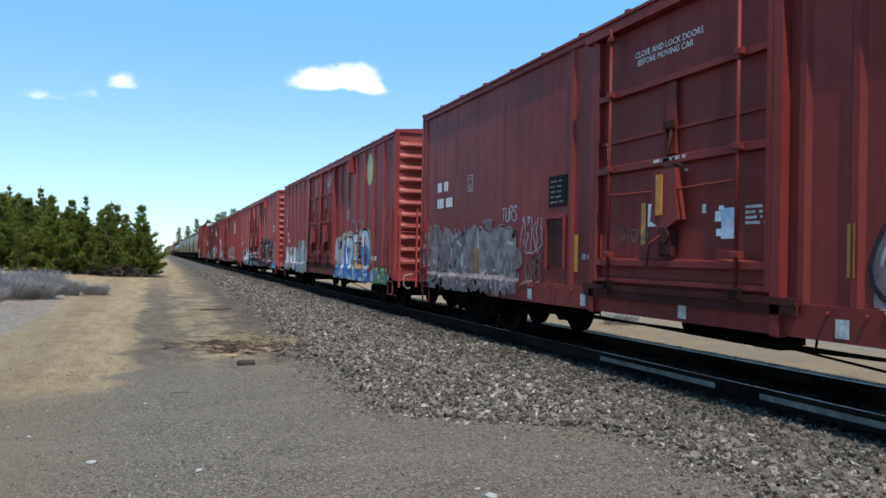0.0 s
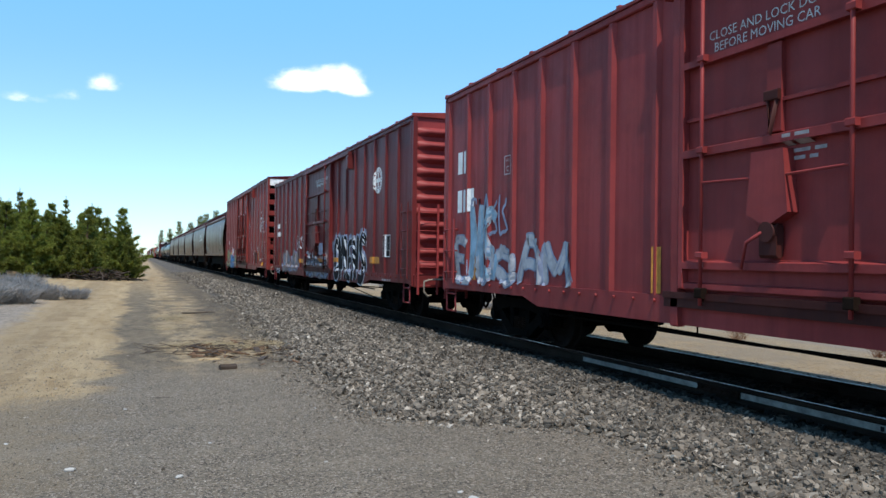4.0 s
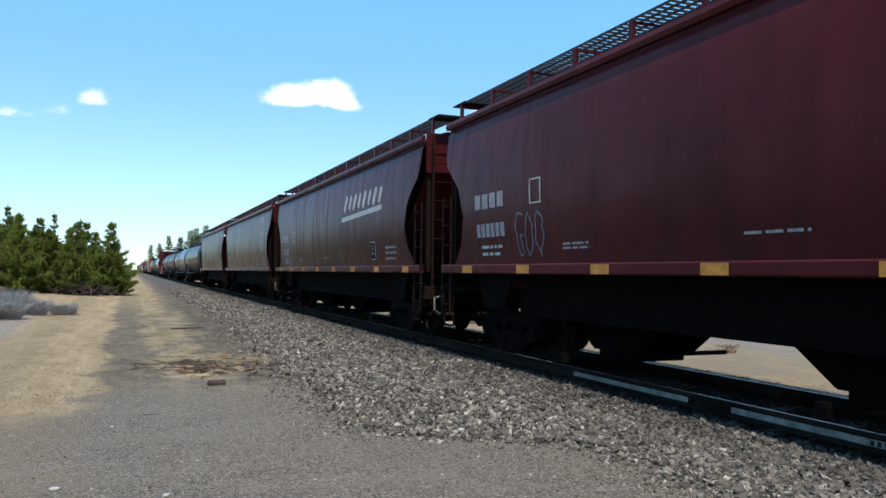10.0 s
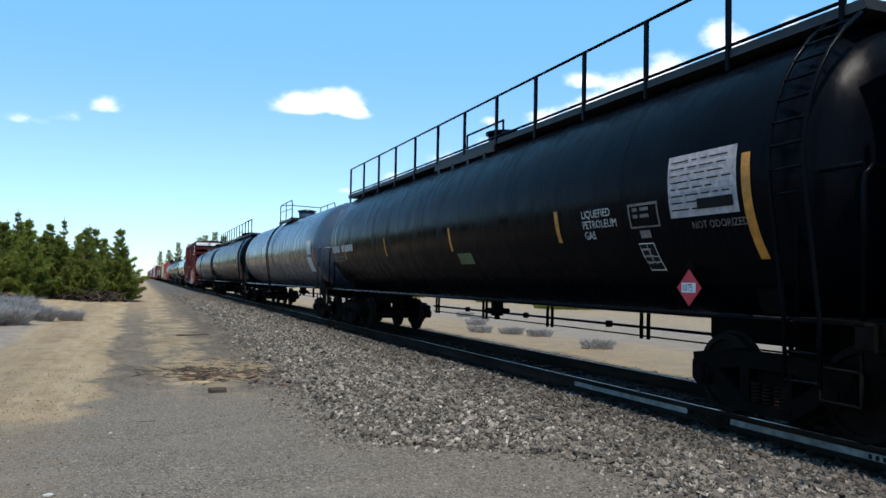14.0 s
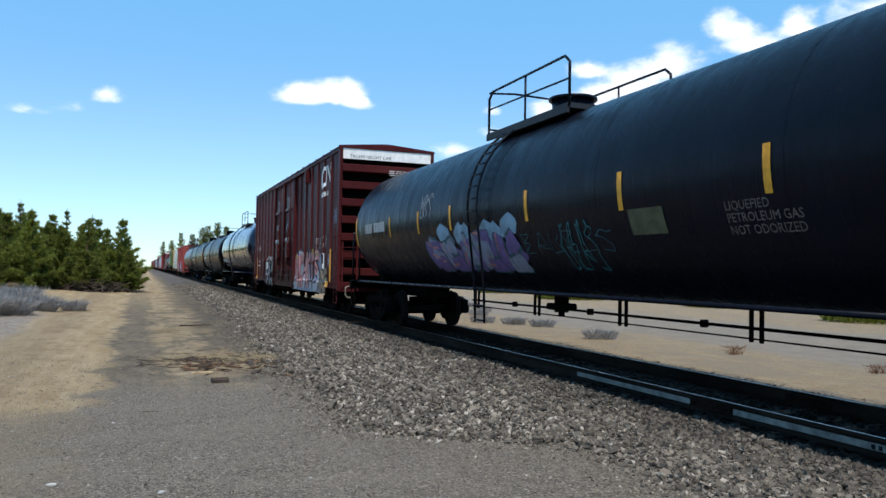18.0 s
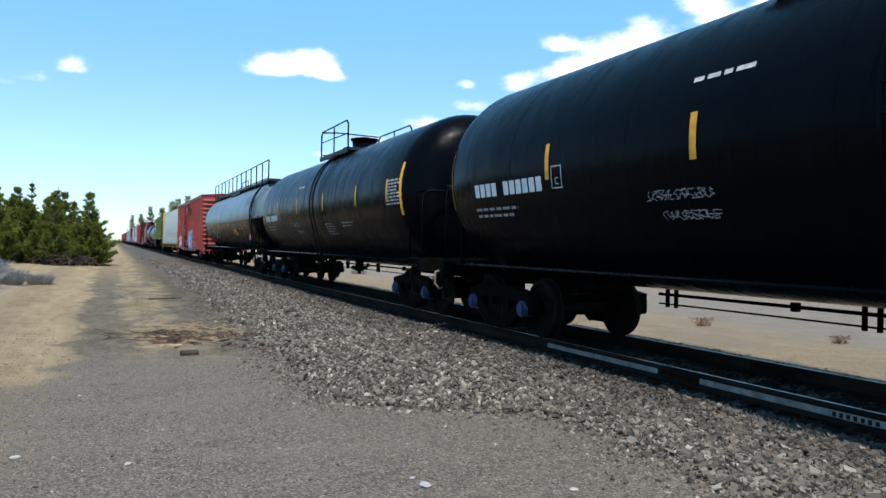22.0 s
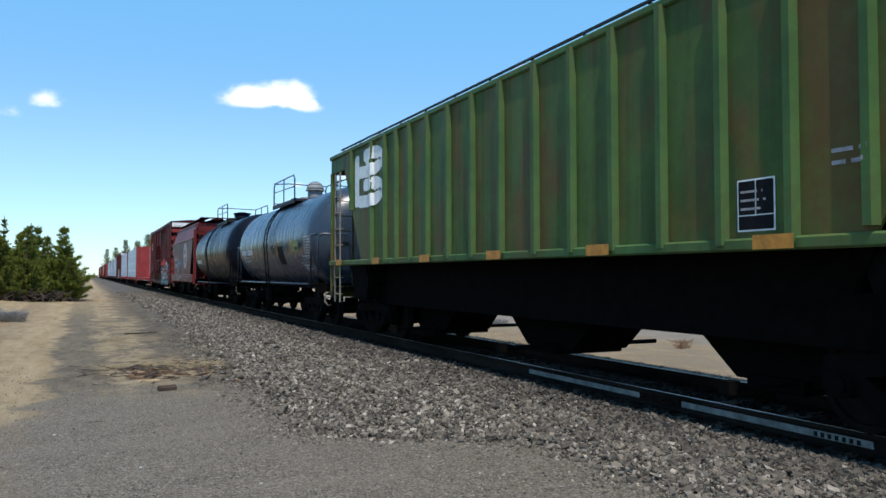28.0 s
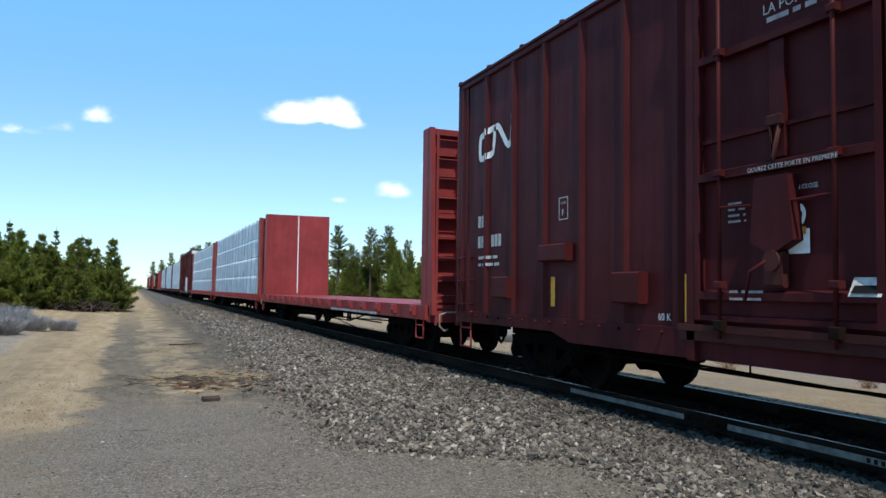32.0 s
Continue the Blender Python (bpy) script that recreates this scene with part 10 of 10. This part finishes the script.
def make_woods():
    r = random.Random(3)
    young = [pine_meshes(40 + i, 4.0, (1.5, 1.3, 1.6, 1.35, 1.5)[i], PINE if i % 3 else PALEPINE, 0.03, 17, 20) for i in range(5)]
    dense = [pine_meshes(60 + i, 4.4, 1.0, PINE, 0.02, 10, 14) for i in range(2)]
    tall = [pine_meshes(80 + i, 12.0, 2.3, PINE, 0.40, 16, 18, 0.5) for i in range(3)]
    lab = "young dark green pine at the edge of the woods"
    # the front row by the dirt road
    for i, (x, y, top) in enumerate(((-1.25, 51.0, 4.75), (-2.95, 49.5, 4.65), (-4.35, 50.0, 4.2), (-5.6, 48.0, 4.9), (-7.1, 49.0, 4.75), (-8.0, 47.5, 4.95), (-8.95, 47.0, 5.6), (-10.3, 48.0, 5.3), (-11.8, 46.5, 5.8), (-13.2, 47.0, 5.0), (-15.0, 45.5, 5.7))):
        z = ground_height(x, y)
        plant_tree(young[i % 5], x, y, (top * 0.93 - z) / 4.0, lab, "pines of the wood")
    plant_tree(young[2], -0.75, 50.2, 0.62, lab, "pines of the wood")
    plant_tree(young[0], -1.0, 53.0, 0.8, lab, "pines of the wood")
    for k in range(46):
        y = r.uniform(50.5, 72)
        x = -1.8 - (y - 50) * 0.06 - r.random() * 17
        s = r.uniform(0.75, 1.1) * (1 + (y - 50) * 0.012)
        plant_tree(young[k % 5] if k % 3 else dense[k % 2], x, y, s, lab, "pines of the wood")
    for k in range(16):
        plant_tree(young[(k * 2 + 1) % 5], -1.9 - k * 0.78 + r.uniform(-0.3, 0.3), r.uniform(51.5, 55), r.uniform(0.82, 1.0), lab, "pines of the wood")
    for k in range(10):
        plant_tree(dense[k % 2], -5.0 - r.random() * 9, r.uniform(46.0, 49), r.uniform(0.35, 0.7), "small bushy pine seedling", "pines of the wood")
    # tall pines far up the line, and the woods across the track
    for i, (x, y, hh) in enumerate(((8.6, 205, 10.0), (11.8, 198, 11.9), (14.2, 200, 12.8), (16.8, 204, 12.2), (5.6, 260, 10.0), (4.6, 330, 11.5), (12.9, 230, 13.0), (19.5, 215, 11.0), (10.0, 300, 14.0))):
        plant_tree(tall[i % 3], x + 3.0, y, hh / 12.0, "tall pine far up the line", "tall pines up the line")
    for k in range(60):
        x = 26 + r.random() ** 1.2 * 46
        y = 8 + r.random() * 150
        if k % 4 == 0:
            plant_tree(tall[k % 3], x + 6, y + 8, r.uniform(0.5, 0.72), "pine in the woods across the track", "woods across the track")
        else:
            plant_tree(young[k % 5] if k % 2 else dense[k % 2], x, y, r.uniform(0.9, 1.5), "pine in the woods across the track", "woods across the track")
    for k in range(18):
        plant_tree(tall[k % 3], 27.5 + k * 0.85 + r.uniform(-0.5, 0.5), r.uniform(96, 122), r.uniform(0.55, 0.95), "tall pine beyond the road across the track", "woods across the track")
    for k in range(18):
        plant_tree(young[k % 5], 27 + k * 0.9, r.uniform(90, 112), r.uniform(1.1, 1.7), "pine in the woods across the track", "woods across the track")
    for k in range(26):
        x, y = -16 - r.random() * 40, 20 + r.random() * 60
        plant_tree(young[k % 5], x, y, r.uniform(0.9, 1.5), lab, "pines of the wood")
    # far woods close the horizon
    far = Geo()
    for k in range(1500):
        a = r.uniform(-1.9, 1.9)
        d = r.uniform(330, 620)
        x, y = math.sin(a) * d, math.cos(a) * d
        if abs(x - XC) < 12 + 0.0 * d:
            continue
        hh = r.uniform(7, 13)
        o = len(far.v)
        m = 7
        for q in range(m):
            t = 6.283 * q / m
            far.v.append((x + math.cos(t) * 2.2 * r.uniform(0.7, 1.2), y + math.sin(t) * 2.2 * r.uniform(0.7, 1.2), 0.2 + hh * 0.12 * r.random()))
        for q in range(m):
            t = 6.283 * q / m + 0.4
            far.v.append((x + math.cos(t) * 1.3 * r.uniform(0.6, 1.2), y + math.sin(t) * 1.3 * r.uniform(0.6, 1.2), hh * r.uniform(0.45, 0.7)))
        far.v.append((x, y, hh))
        for q in range(m):
            n2 = (q + 1) % m
            far.face([o + q, o + n2, o + m + n2, o + m + q])
            far.face([o + m + q, o + m + n2, o + 2 * m])
    thing("far_woods", "distant belt of dark pines", "woods", kind="stuff", geo=far, material=PINE)


make_woods()


def bush_mesh(seed, w, h, n, mat, name="twigs", thin=0.012):
    r = random.Random(seed)
    g = Geo()
    for _ in range(n):
        a, k = r.uniform(0, 6.283), r.random() ** 0.6
        bx, by = math.cos(a) * w * 0.35 * k, math.sin(a) * w * 0.35 * k
        d = Vector((math.cos(a) * k * 0.9 + r.gauss(0, 0.3), math.sin(a) * k * 0.9 + r.gauss(0, 0.3), r.uniform(0.5, 1.2))).normalized()
        z0 = r.uniform(0, 0.55) * h
        p = Vector((bx + d.x * z0 * 0.6, by + d.y * z0 * 0.6, z0))
        ln = r.uniform(0.12, 0.42) * h
        s = d.cross(Vector((r.uniform(-1, 1), r.uniform(-1, 1), 0.2))).normalized() * thin * r.uniform(0.7, 1.6)
        o = len(g.v)
        g.v += [tuple(p - s), tuple(p + s), tuple(p + d * ln)]
        g.face([o, o + 1, o + 2])
    return g.mesh(name, mat)


def make_brush():
    r = random.Random(8)
    kinds = [bush_mesh(20 + i, 1.5, 0.95, 2600, TWIG, "twigs", 0.009) for i in range(3)]
    spots = ((-2.2, 30.4, 0.65), (-3.1, 29.3, 0.85), (-3.75, 29.9, 0.9), (-3.6, 27.0, 0.85), (-4.3, 26.6, 1.0), (-4.2, 31.5, 1.15), (-4.9, 28.0, 1.1), (-5.6, 26.0, 1.1), (-4.6, 24.0, 0.85), (-5.3, 23.0, 1.0), (-6.5, 25.0, 1.15), (-7.5, 28.0, 1.2), (-5.8, 31.0, 1.15), (-8.5, 24.0, 1.2), (-7.0, 21.5, 1.1), (-5.8, 20.5, 0.85), (-9.0, 30.0, 1.3), (-6.6, 33.5, 1.1))
    for i, (x, y, s) in enumerate(spots):
        b = new("sagebrush", kinds[i % 3])
        tagged(b, "grey leafless sagebrush on the dirt bank", "bush", "sagebrush on the bank")
        b.location = (x, y, ground_height(x, y) - 0.03)
        b.rotation_euler = (0, 0, i * 1.3)
        b.scale = (s, s, s * 0.9)
    # low dry shrubs across the track
    low = bush_mesh(31, 1.0, 0.35, 900, TWIG)
    for i, (x, y) in enumerate(((10.6, 23.5), (11.4, 22.8), (11.9, 21.8), (10.4, 16.1), (13.5, 30.0), (14.5, 34.0), (12.3, 40.0), (12.0, 27.0))):
        b = new("dry_shrub", low)
        tagged(b, "low grey dry shrub beside the track", "bush", "dry shrubs across the track")
        b.location = (x, y, ground_height(x, y) - 0.02)
        b.rotation_euler = (0, 0, i * 2.1)
    rp = bush_mesh(32, 0.7, 0.5, 220, RUSTPLANT, thin=0.010)
    for i, (x, y, s) in enumerate(((11.3, 6.8, 1.0), (11.7, 13.0, 0.6), (12.4, 10.2, 0.5))):
        b = new("dry_weed", rp)
        tagged(b, "reddish dry weed in sandy earth", "weed", "dry weeds across the track")
        b.location = (x, y, ground_height(x, y) - 0.01)
        b.scale = (s, s, s)
    g = bush_mesh(33, 6.0, 0.9, 5000, PALEPINE, "leaves", 0.03)
    for i, (x, y) in enumerate(((27, 22), (30, 34), (26, 44), (33, 15), (28, 58), (24, 72), (36, 26))):
        b = new("green_shrub", g)
        tagged(b, "green shrub beyond the grey road", "bush", "green shrubs beyond the road")
        b.location = (x, y, ground_height(x, y) - 0.02)
        b.rotation_euler = (0, 0, i * 1.1)
    # slash pile in front of the trees
    pile = thing("brush_pile", "dark heap of cut branches before the pines", "brush pile")
    pile.location = (-2.6, 49.0, ground_height(-2.6, 49.0))
    logs = []
    for i in range(4):
        q = Geo()
        pts = [(-1.0, 0, 0), (-0.3, 0.08 * (i - 1), 0.05), (0.4, -0.05, 0.02), (1.0, 0.1, 0.06)]
        for a, b in zip(pts, pts[1:]):
            q.cyl(a, b, 0.05 + 0.012 * i, 6, 0.04 + 0.01 * i)
        q.cyl((0.2, 0, 0.03), (0.6, 0.35, 0.2), 0.02, 5, 0.008)
        logs.append(q.mesh("branch", DEADWOOD))
    for k in range(150):
        u, v = r.gauss(0, 0.45), r.gauss(0, 0.4)
        z = max(0.04, (0.95 - 0.5 * abs(u) - 0.3 * abs(v)) * r.random())
        b = part("branch", logs[k % 4], None, pile, loc=(u * 1.7, v * 1.2, z * 0.85))
        b.rotation_euler = (r.uniform(-0.4, 0.4), r.uniform(-0.5, 0.5), r.uniform(0, 6.3))
        s = r.uniform(0.25, 0.5)
        b.scale = (s, s, s)


make_brush()


def make_litter():
    r = random.Random(14)
    # straw mats and scattered stalks
    g = Geo()

    def straw(cx, cy, w, l, n):
        for _ in range(n):
            x, y = cx + r.gauss(0, 0.4) * w, cy + r.gauss(0, 0.4) * l
            a, ln = r.uniform(0, 6.28), r.uniform(0.05, 0.16)
            z = ground_height(x, y) + 0.006 + r.random() * 0.025
            dx, dy = math.cos(a) * ln, math.sin(a) * ln
            o = len(g.v)
            g.v += [(x, y, z), (x + 0.006 * math.sin(a) + 0.004, y - 0.006 * math.cos(a) + 0.004, z), (x + dx, y + dy, z + r.uniform(-0.004, 0.02))]
            g.face([o, o + 1, o + 2])
    straw(1.9, 14.5, 0.95, 0.8, 5200)
    straw(1.0, 14.9, 0.9, 0.5, 2200)
    straw(0.75, 21.4, 0.6, 1.4, 2600)
    straw(0.55, 18.5, 0.8, 0.9, 700)
    straw(2.6, 17.0, 0.9, 2.0, 500)
    straw(0.6, 28.0, 1.0, 3.0, 700)
    thing("dry_straw", "flattened dry straw on the gravel", "straw", kind="stuff", geo=g, material=STRAW)
    # a matted bed under the straw
    tw = []
    for i in range(4):
        q = Geo()
        q.cyl((-0.5, 0, 0), (0.0, 0.05 * (i - 1.5), 0.01), 0.014, 5, 0.011).cyl((0.0, 0.05 * (i - 1.5), 0.01), (0.5, 0.02 * i, 0.02), 0.011, 5, 0.006)
        if i % 2:
            q.cyl((0.1, 0.0, 0.01), (0.32, 0.14, 0.03), 0.007, 4, 0.003)
        tw.append(q.mesh("twig", DEADWOOD))
    for k in range(190):
        if k < 140:
            x, y, s = 1.5 + r.gauss(0, 0.7), 14.1 + r.gauss(0, 0.5), r.uniform(0.12, 0.75)
        elif k < 175:
            x, y, s = 2.75 + r.gauss(0, 0.22), 12.9 + r.gauss(0, 0.4), r.uniform(0.1, 0.45)
        else:
            x, y, s = r.uniform(0, 3.2), r.uniform(9, 26), r.uniform(0.1, 0.4)
        t = new("twig", tw[k % 4])
        tagged(t, "dead brown twig on the gravel", "twig", "twigs on the gravel")
        t.location = (x, y, ground_height(x, y) + 0.012)
        t.rotation_euler = (r.uniform(-0.1, 0.1), r.uniform(-0.15, 0.05), r.uniform(0, 6.28))
        t.scale = (s, s, s)
    chips = []
    for i in range(4):
        q = Geo().prism_z([(-0.5, -0.1), (-0.1, -0.16 + 0.03 * i), (0.45, -0.08), (0.5, 0.06), (0.05, 0.13), (-0.42, 0.09 + 0.02 * i)], 0.0, 0.05)
        chips.append(q.mesh("bark_chip", BARKCHIP if i % 2 else DEADWOOD))
    for k in range(90):
        if k < 60:
            x, y, sc = 1.25 + r.gauss(0, 0.5), 13.7 + r.gauss(0, 0.7), r.uniform(0.10, 0.42)
        else:
            x, y, sc = 2.45 + r.gauss(0, 0.3), 12.5 + r.gauss(0, 0.7), r.uniform(0.08, 0.26)
        b = new("bark_chip", chips[k % 4])
        tagged(b, "loose rotten bark chip on the gravel", "bark", "bark chips on the gravel")
        b.location = (x, y, ground_height(x, y) + 0.008)
        b.rotation_euler = (r.uniform(-0.2, 0.2), r.uniform(-0.25, 0.25), r.uniform(0, 6.28))
        b.scale = (sc, sc, sc)
    st = new("fallen_stick", tw[1])
    tagged(st, "long dark fallen stick on the dirt", "stick")
    st.location, st.rotation_euler = (1.45, 22.45, ground_height(1.45, 22.45) + 0.02), (0, 0, -0.25)
    st.scale = (0.9, 1.8, 1.8)
    # chunk of split wood
    q = Geo().prism_x([(-0.05, 0), (0.05, 0), (0.055, 0.05), (0.0, 0.075), (-0.05, 0.045)], -0.12, 0.12)
    c = thing("wood_chunk", "brown split chunk of wood on the gravel", "wood chunk", geo=q, material=DEADWOOD, loc=(1.12, 11.53, ground_height(1.12, 11.53)))
    c.rotation_euler = (0, 0, 0.25)
    q = Geo().box(-0.16, 0.16, -0.03, 0.03, 0, 0.02)
    c = thing("wood_scrap", "pale weathered scrap of wood on the gravel", "wood scrap", geo=q, material=LUMBER, loc=(0.95, 12.6, ground_height(0.95, 12.6)))
    c.rotation_euler = (0, 0, 0.1)
    pale = plain("pale_quartz_pebble", (0.36, 0.345, 0.32), 0.8, 0, 0.2, 20)
    for i, (x, y, s) in enumerate(((-0.54, 6.36, 0.035), (0.21, 5.93, 0.03), (2.02, 4.76, 0.045), (2.92, 4.36, 0.03), (2.0, 4.95, 0.022), (0.5, 6.9, 0.02), (-1.1, 7.4, 0.02), (1.3, 6.0, 0.015), (0.9, 4.9, 0.018), (1.7, 8.3, 0.016), (-0.2, 8.8, 0.02))):
        q = Geo().lathe_x([(-1.2, 0.0), (-0.9, 0.55), (0.0, 0.8), (0.8, 0.6), (1.2, 0.0)], 7)
        q.v = [(a * s, b * s, c * s * 0.55 + s * 0.3) for a, b, c in q.v]
        p = thing("pale_pebble", "pale pebble lying on grey gravel", "pebble", "pale pebbles in the yard", geo=q, material=pale, loc=(x, y, ground_height(x, y)))
        p.rotation_euler = (0, 0, i * 0.9)


make_litter()


def make_parked_car():
    """A dark car on the grey road across the track."""
    body_m = Mat("black_car_paint", 0.2)
    body_m.color((0.012, 0.013, 0.016))
    glass = plain("dark_car_glass", (0.01, 0.012, 0.014), 0.05, 0, 0.1, 3, 0)
    alloy = plain("silver_alloy", (0.6, 0.6, 0.62), 0.3, 0.8, 0.1, 5, 0)
    tyre = plain("black_tyre_rubber", (0.015, 0.015, 0.015), 0.85, 0, 0.2, 9, 0)
    car = thing("parked_car", "dark parked car with silver alloy wheels on the road", "car")
    car.location = (20.6, 11.2, ground_height(20.6, 11.2))
    side = [(-2.15, 0.35), (2.2, 0.32), (2.28, 0.6), (2.2, 0.95), (1.7, 1.02), (1.1, 1.05), (-1.6, 1.05), (-2.15, 0.98), (-2.25, 0.65)]
    part("body", Geo().prism_x(side, -0.9, 0.9), body_m.m, car)
    part("cabin", Geo().prism_x([(1.05, 1.04), (0.35, 1.55), (-1.2, 1.6), (-1.95, 1.05)], -0.78, 0.78), body_m.m, car)
    for s in (-1, 1):
        part("side_window", Geo().prism_x([(0.85, 1.08), (0.33, 1.5), (-1.15, 1.54), (-1.7, 1.08)], s * 0.785 - 0.005, s * 0.785 + 0.005), glass, car)
        for y in (-1.35, 1.38):
            w = part("wheel", Geo().lathe_x([(-0.11, 0.20), (-0.11, 0.31), (-0.08, 0.335), (0.08, 0.335), (0.11, 0.31), (0.11, 0.20)], 24), tyre, car, loc=(s * 0.82, y, 0.335))
            rim = Geo().lathe_x([(-0.10, 0.205), (0.10, 0.205), (0.10, 0.225), (-0.10, 0.225), (-0.10, 0.205)], 24)
            for k in range(5):
                a = 1.2566 * k
                rim.prism_x([(0.03 * -math.sin(a), 0.03 * math.cos(a)), (0.2 * math.cos(a) - 0.05 * math.sin(a), 0.2 * math.sin(a) + 0.05 * math.cos(a)), (0.2 * math.cos(a) + 0.05 * math.sin(a), 0.2 * math.sin(a) - 0.05 * math.cos(a)), (0.03 * math.sin(a), -0.03 * math.cos(a))], s * 0.07, s * 0.10)
            part("rim", rim, alloy, w, "silver five-spoke rim")
    part("bumper", Geo().box(-0.88, 0.88, -2.32, -2.2, 0.38, 0.62, 0.04), body_m.m, car)
    part("tail_light", Geo().box(-0.86, -0.55, -2.24, -2.18, 0.75, 0.92, 0.02), SIGNRED, car)


make_parked_car()


def motions():
    """The train rolls past; its wheels turn while they pass near the camera."""
    times = [0, 4, 8, 12, 16, 20, 24, 28, 32]
    for car, mid in CARS:
        walk(car, [(t, pose(XC, mid - travelled(t), RAIL)) for t in times])
    for w, y, car in WHEELS:
        mid = next(m for c, m in CARS if c == car)
        rows, ang, last = [], 0.0, None
        for k in range(0, 32 * FPS + 1):
            t = k / FPS
            yy = mid + y - travelled(t)
            if 1.0 < yy < 24.0:
                if last is None and t > 0:
                    rows.append((0.0, pose(0, y, WR, 0)))
                if last is not None:
                    ang += math.degrees((last - yy) / WR)
                rows.append((t, pose(0, y, WR, ang)))
                last = yy
        if len(rows) > 2:
            if rows[-1][0] < 31.99:
                rows.append((32.0, pose(0, y, WR, ang)))
            walk(w, rows)


motions()
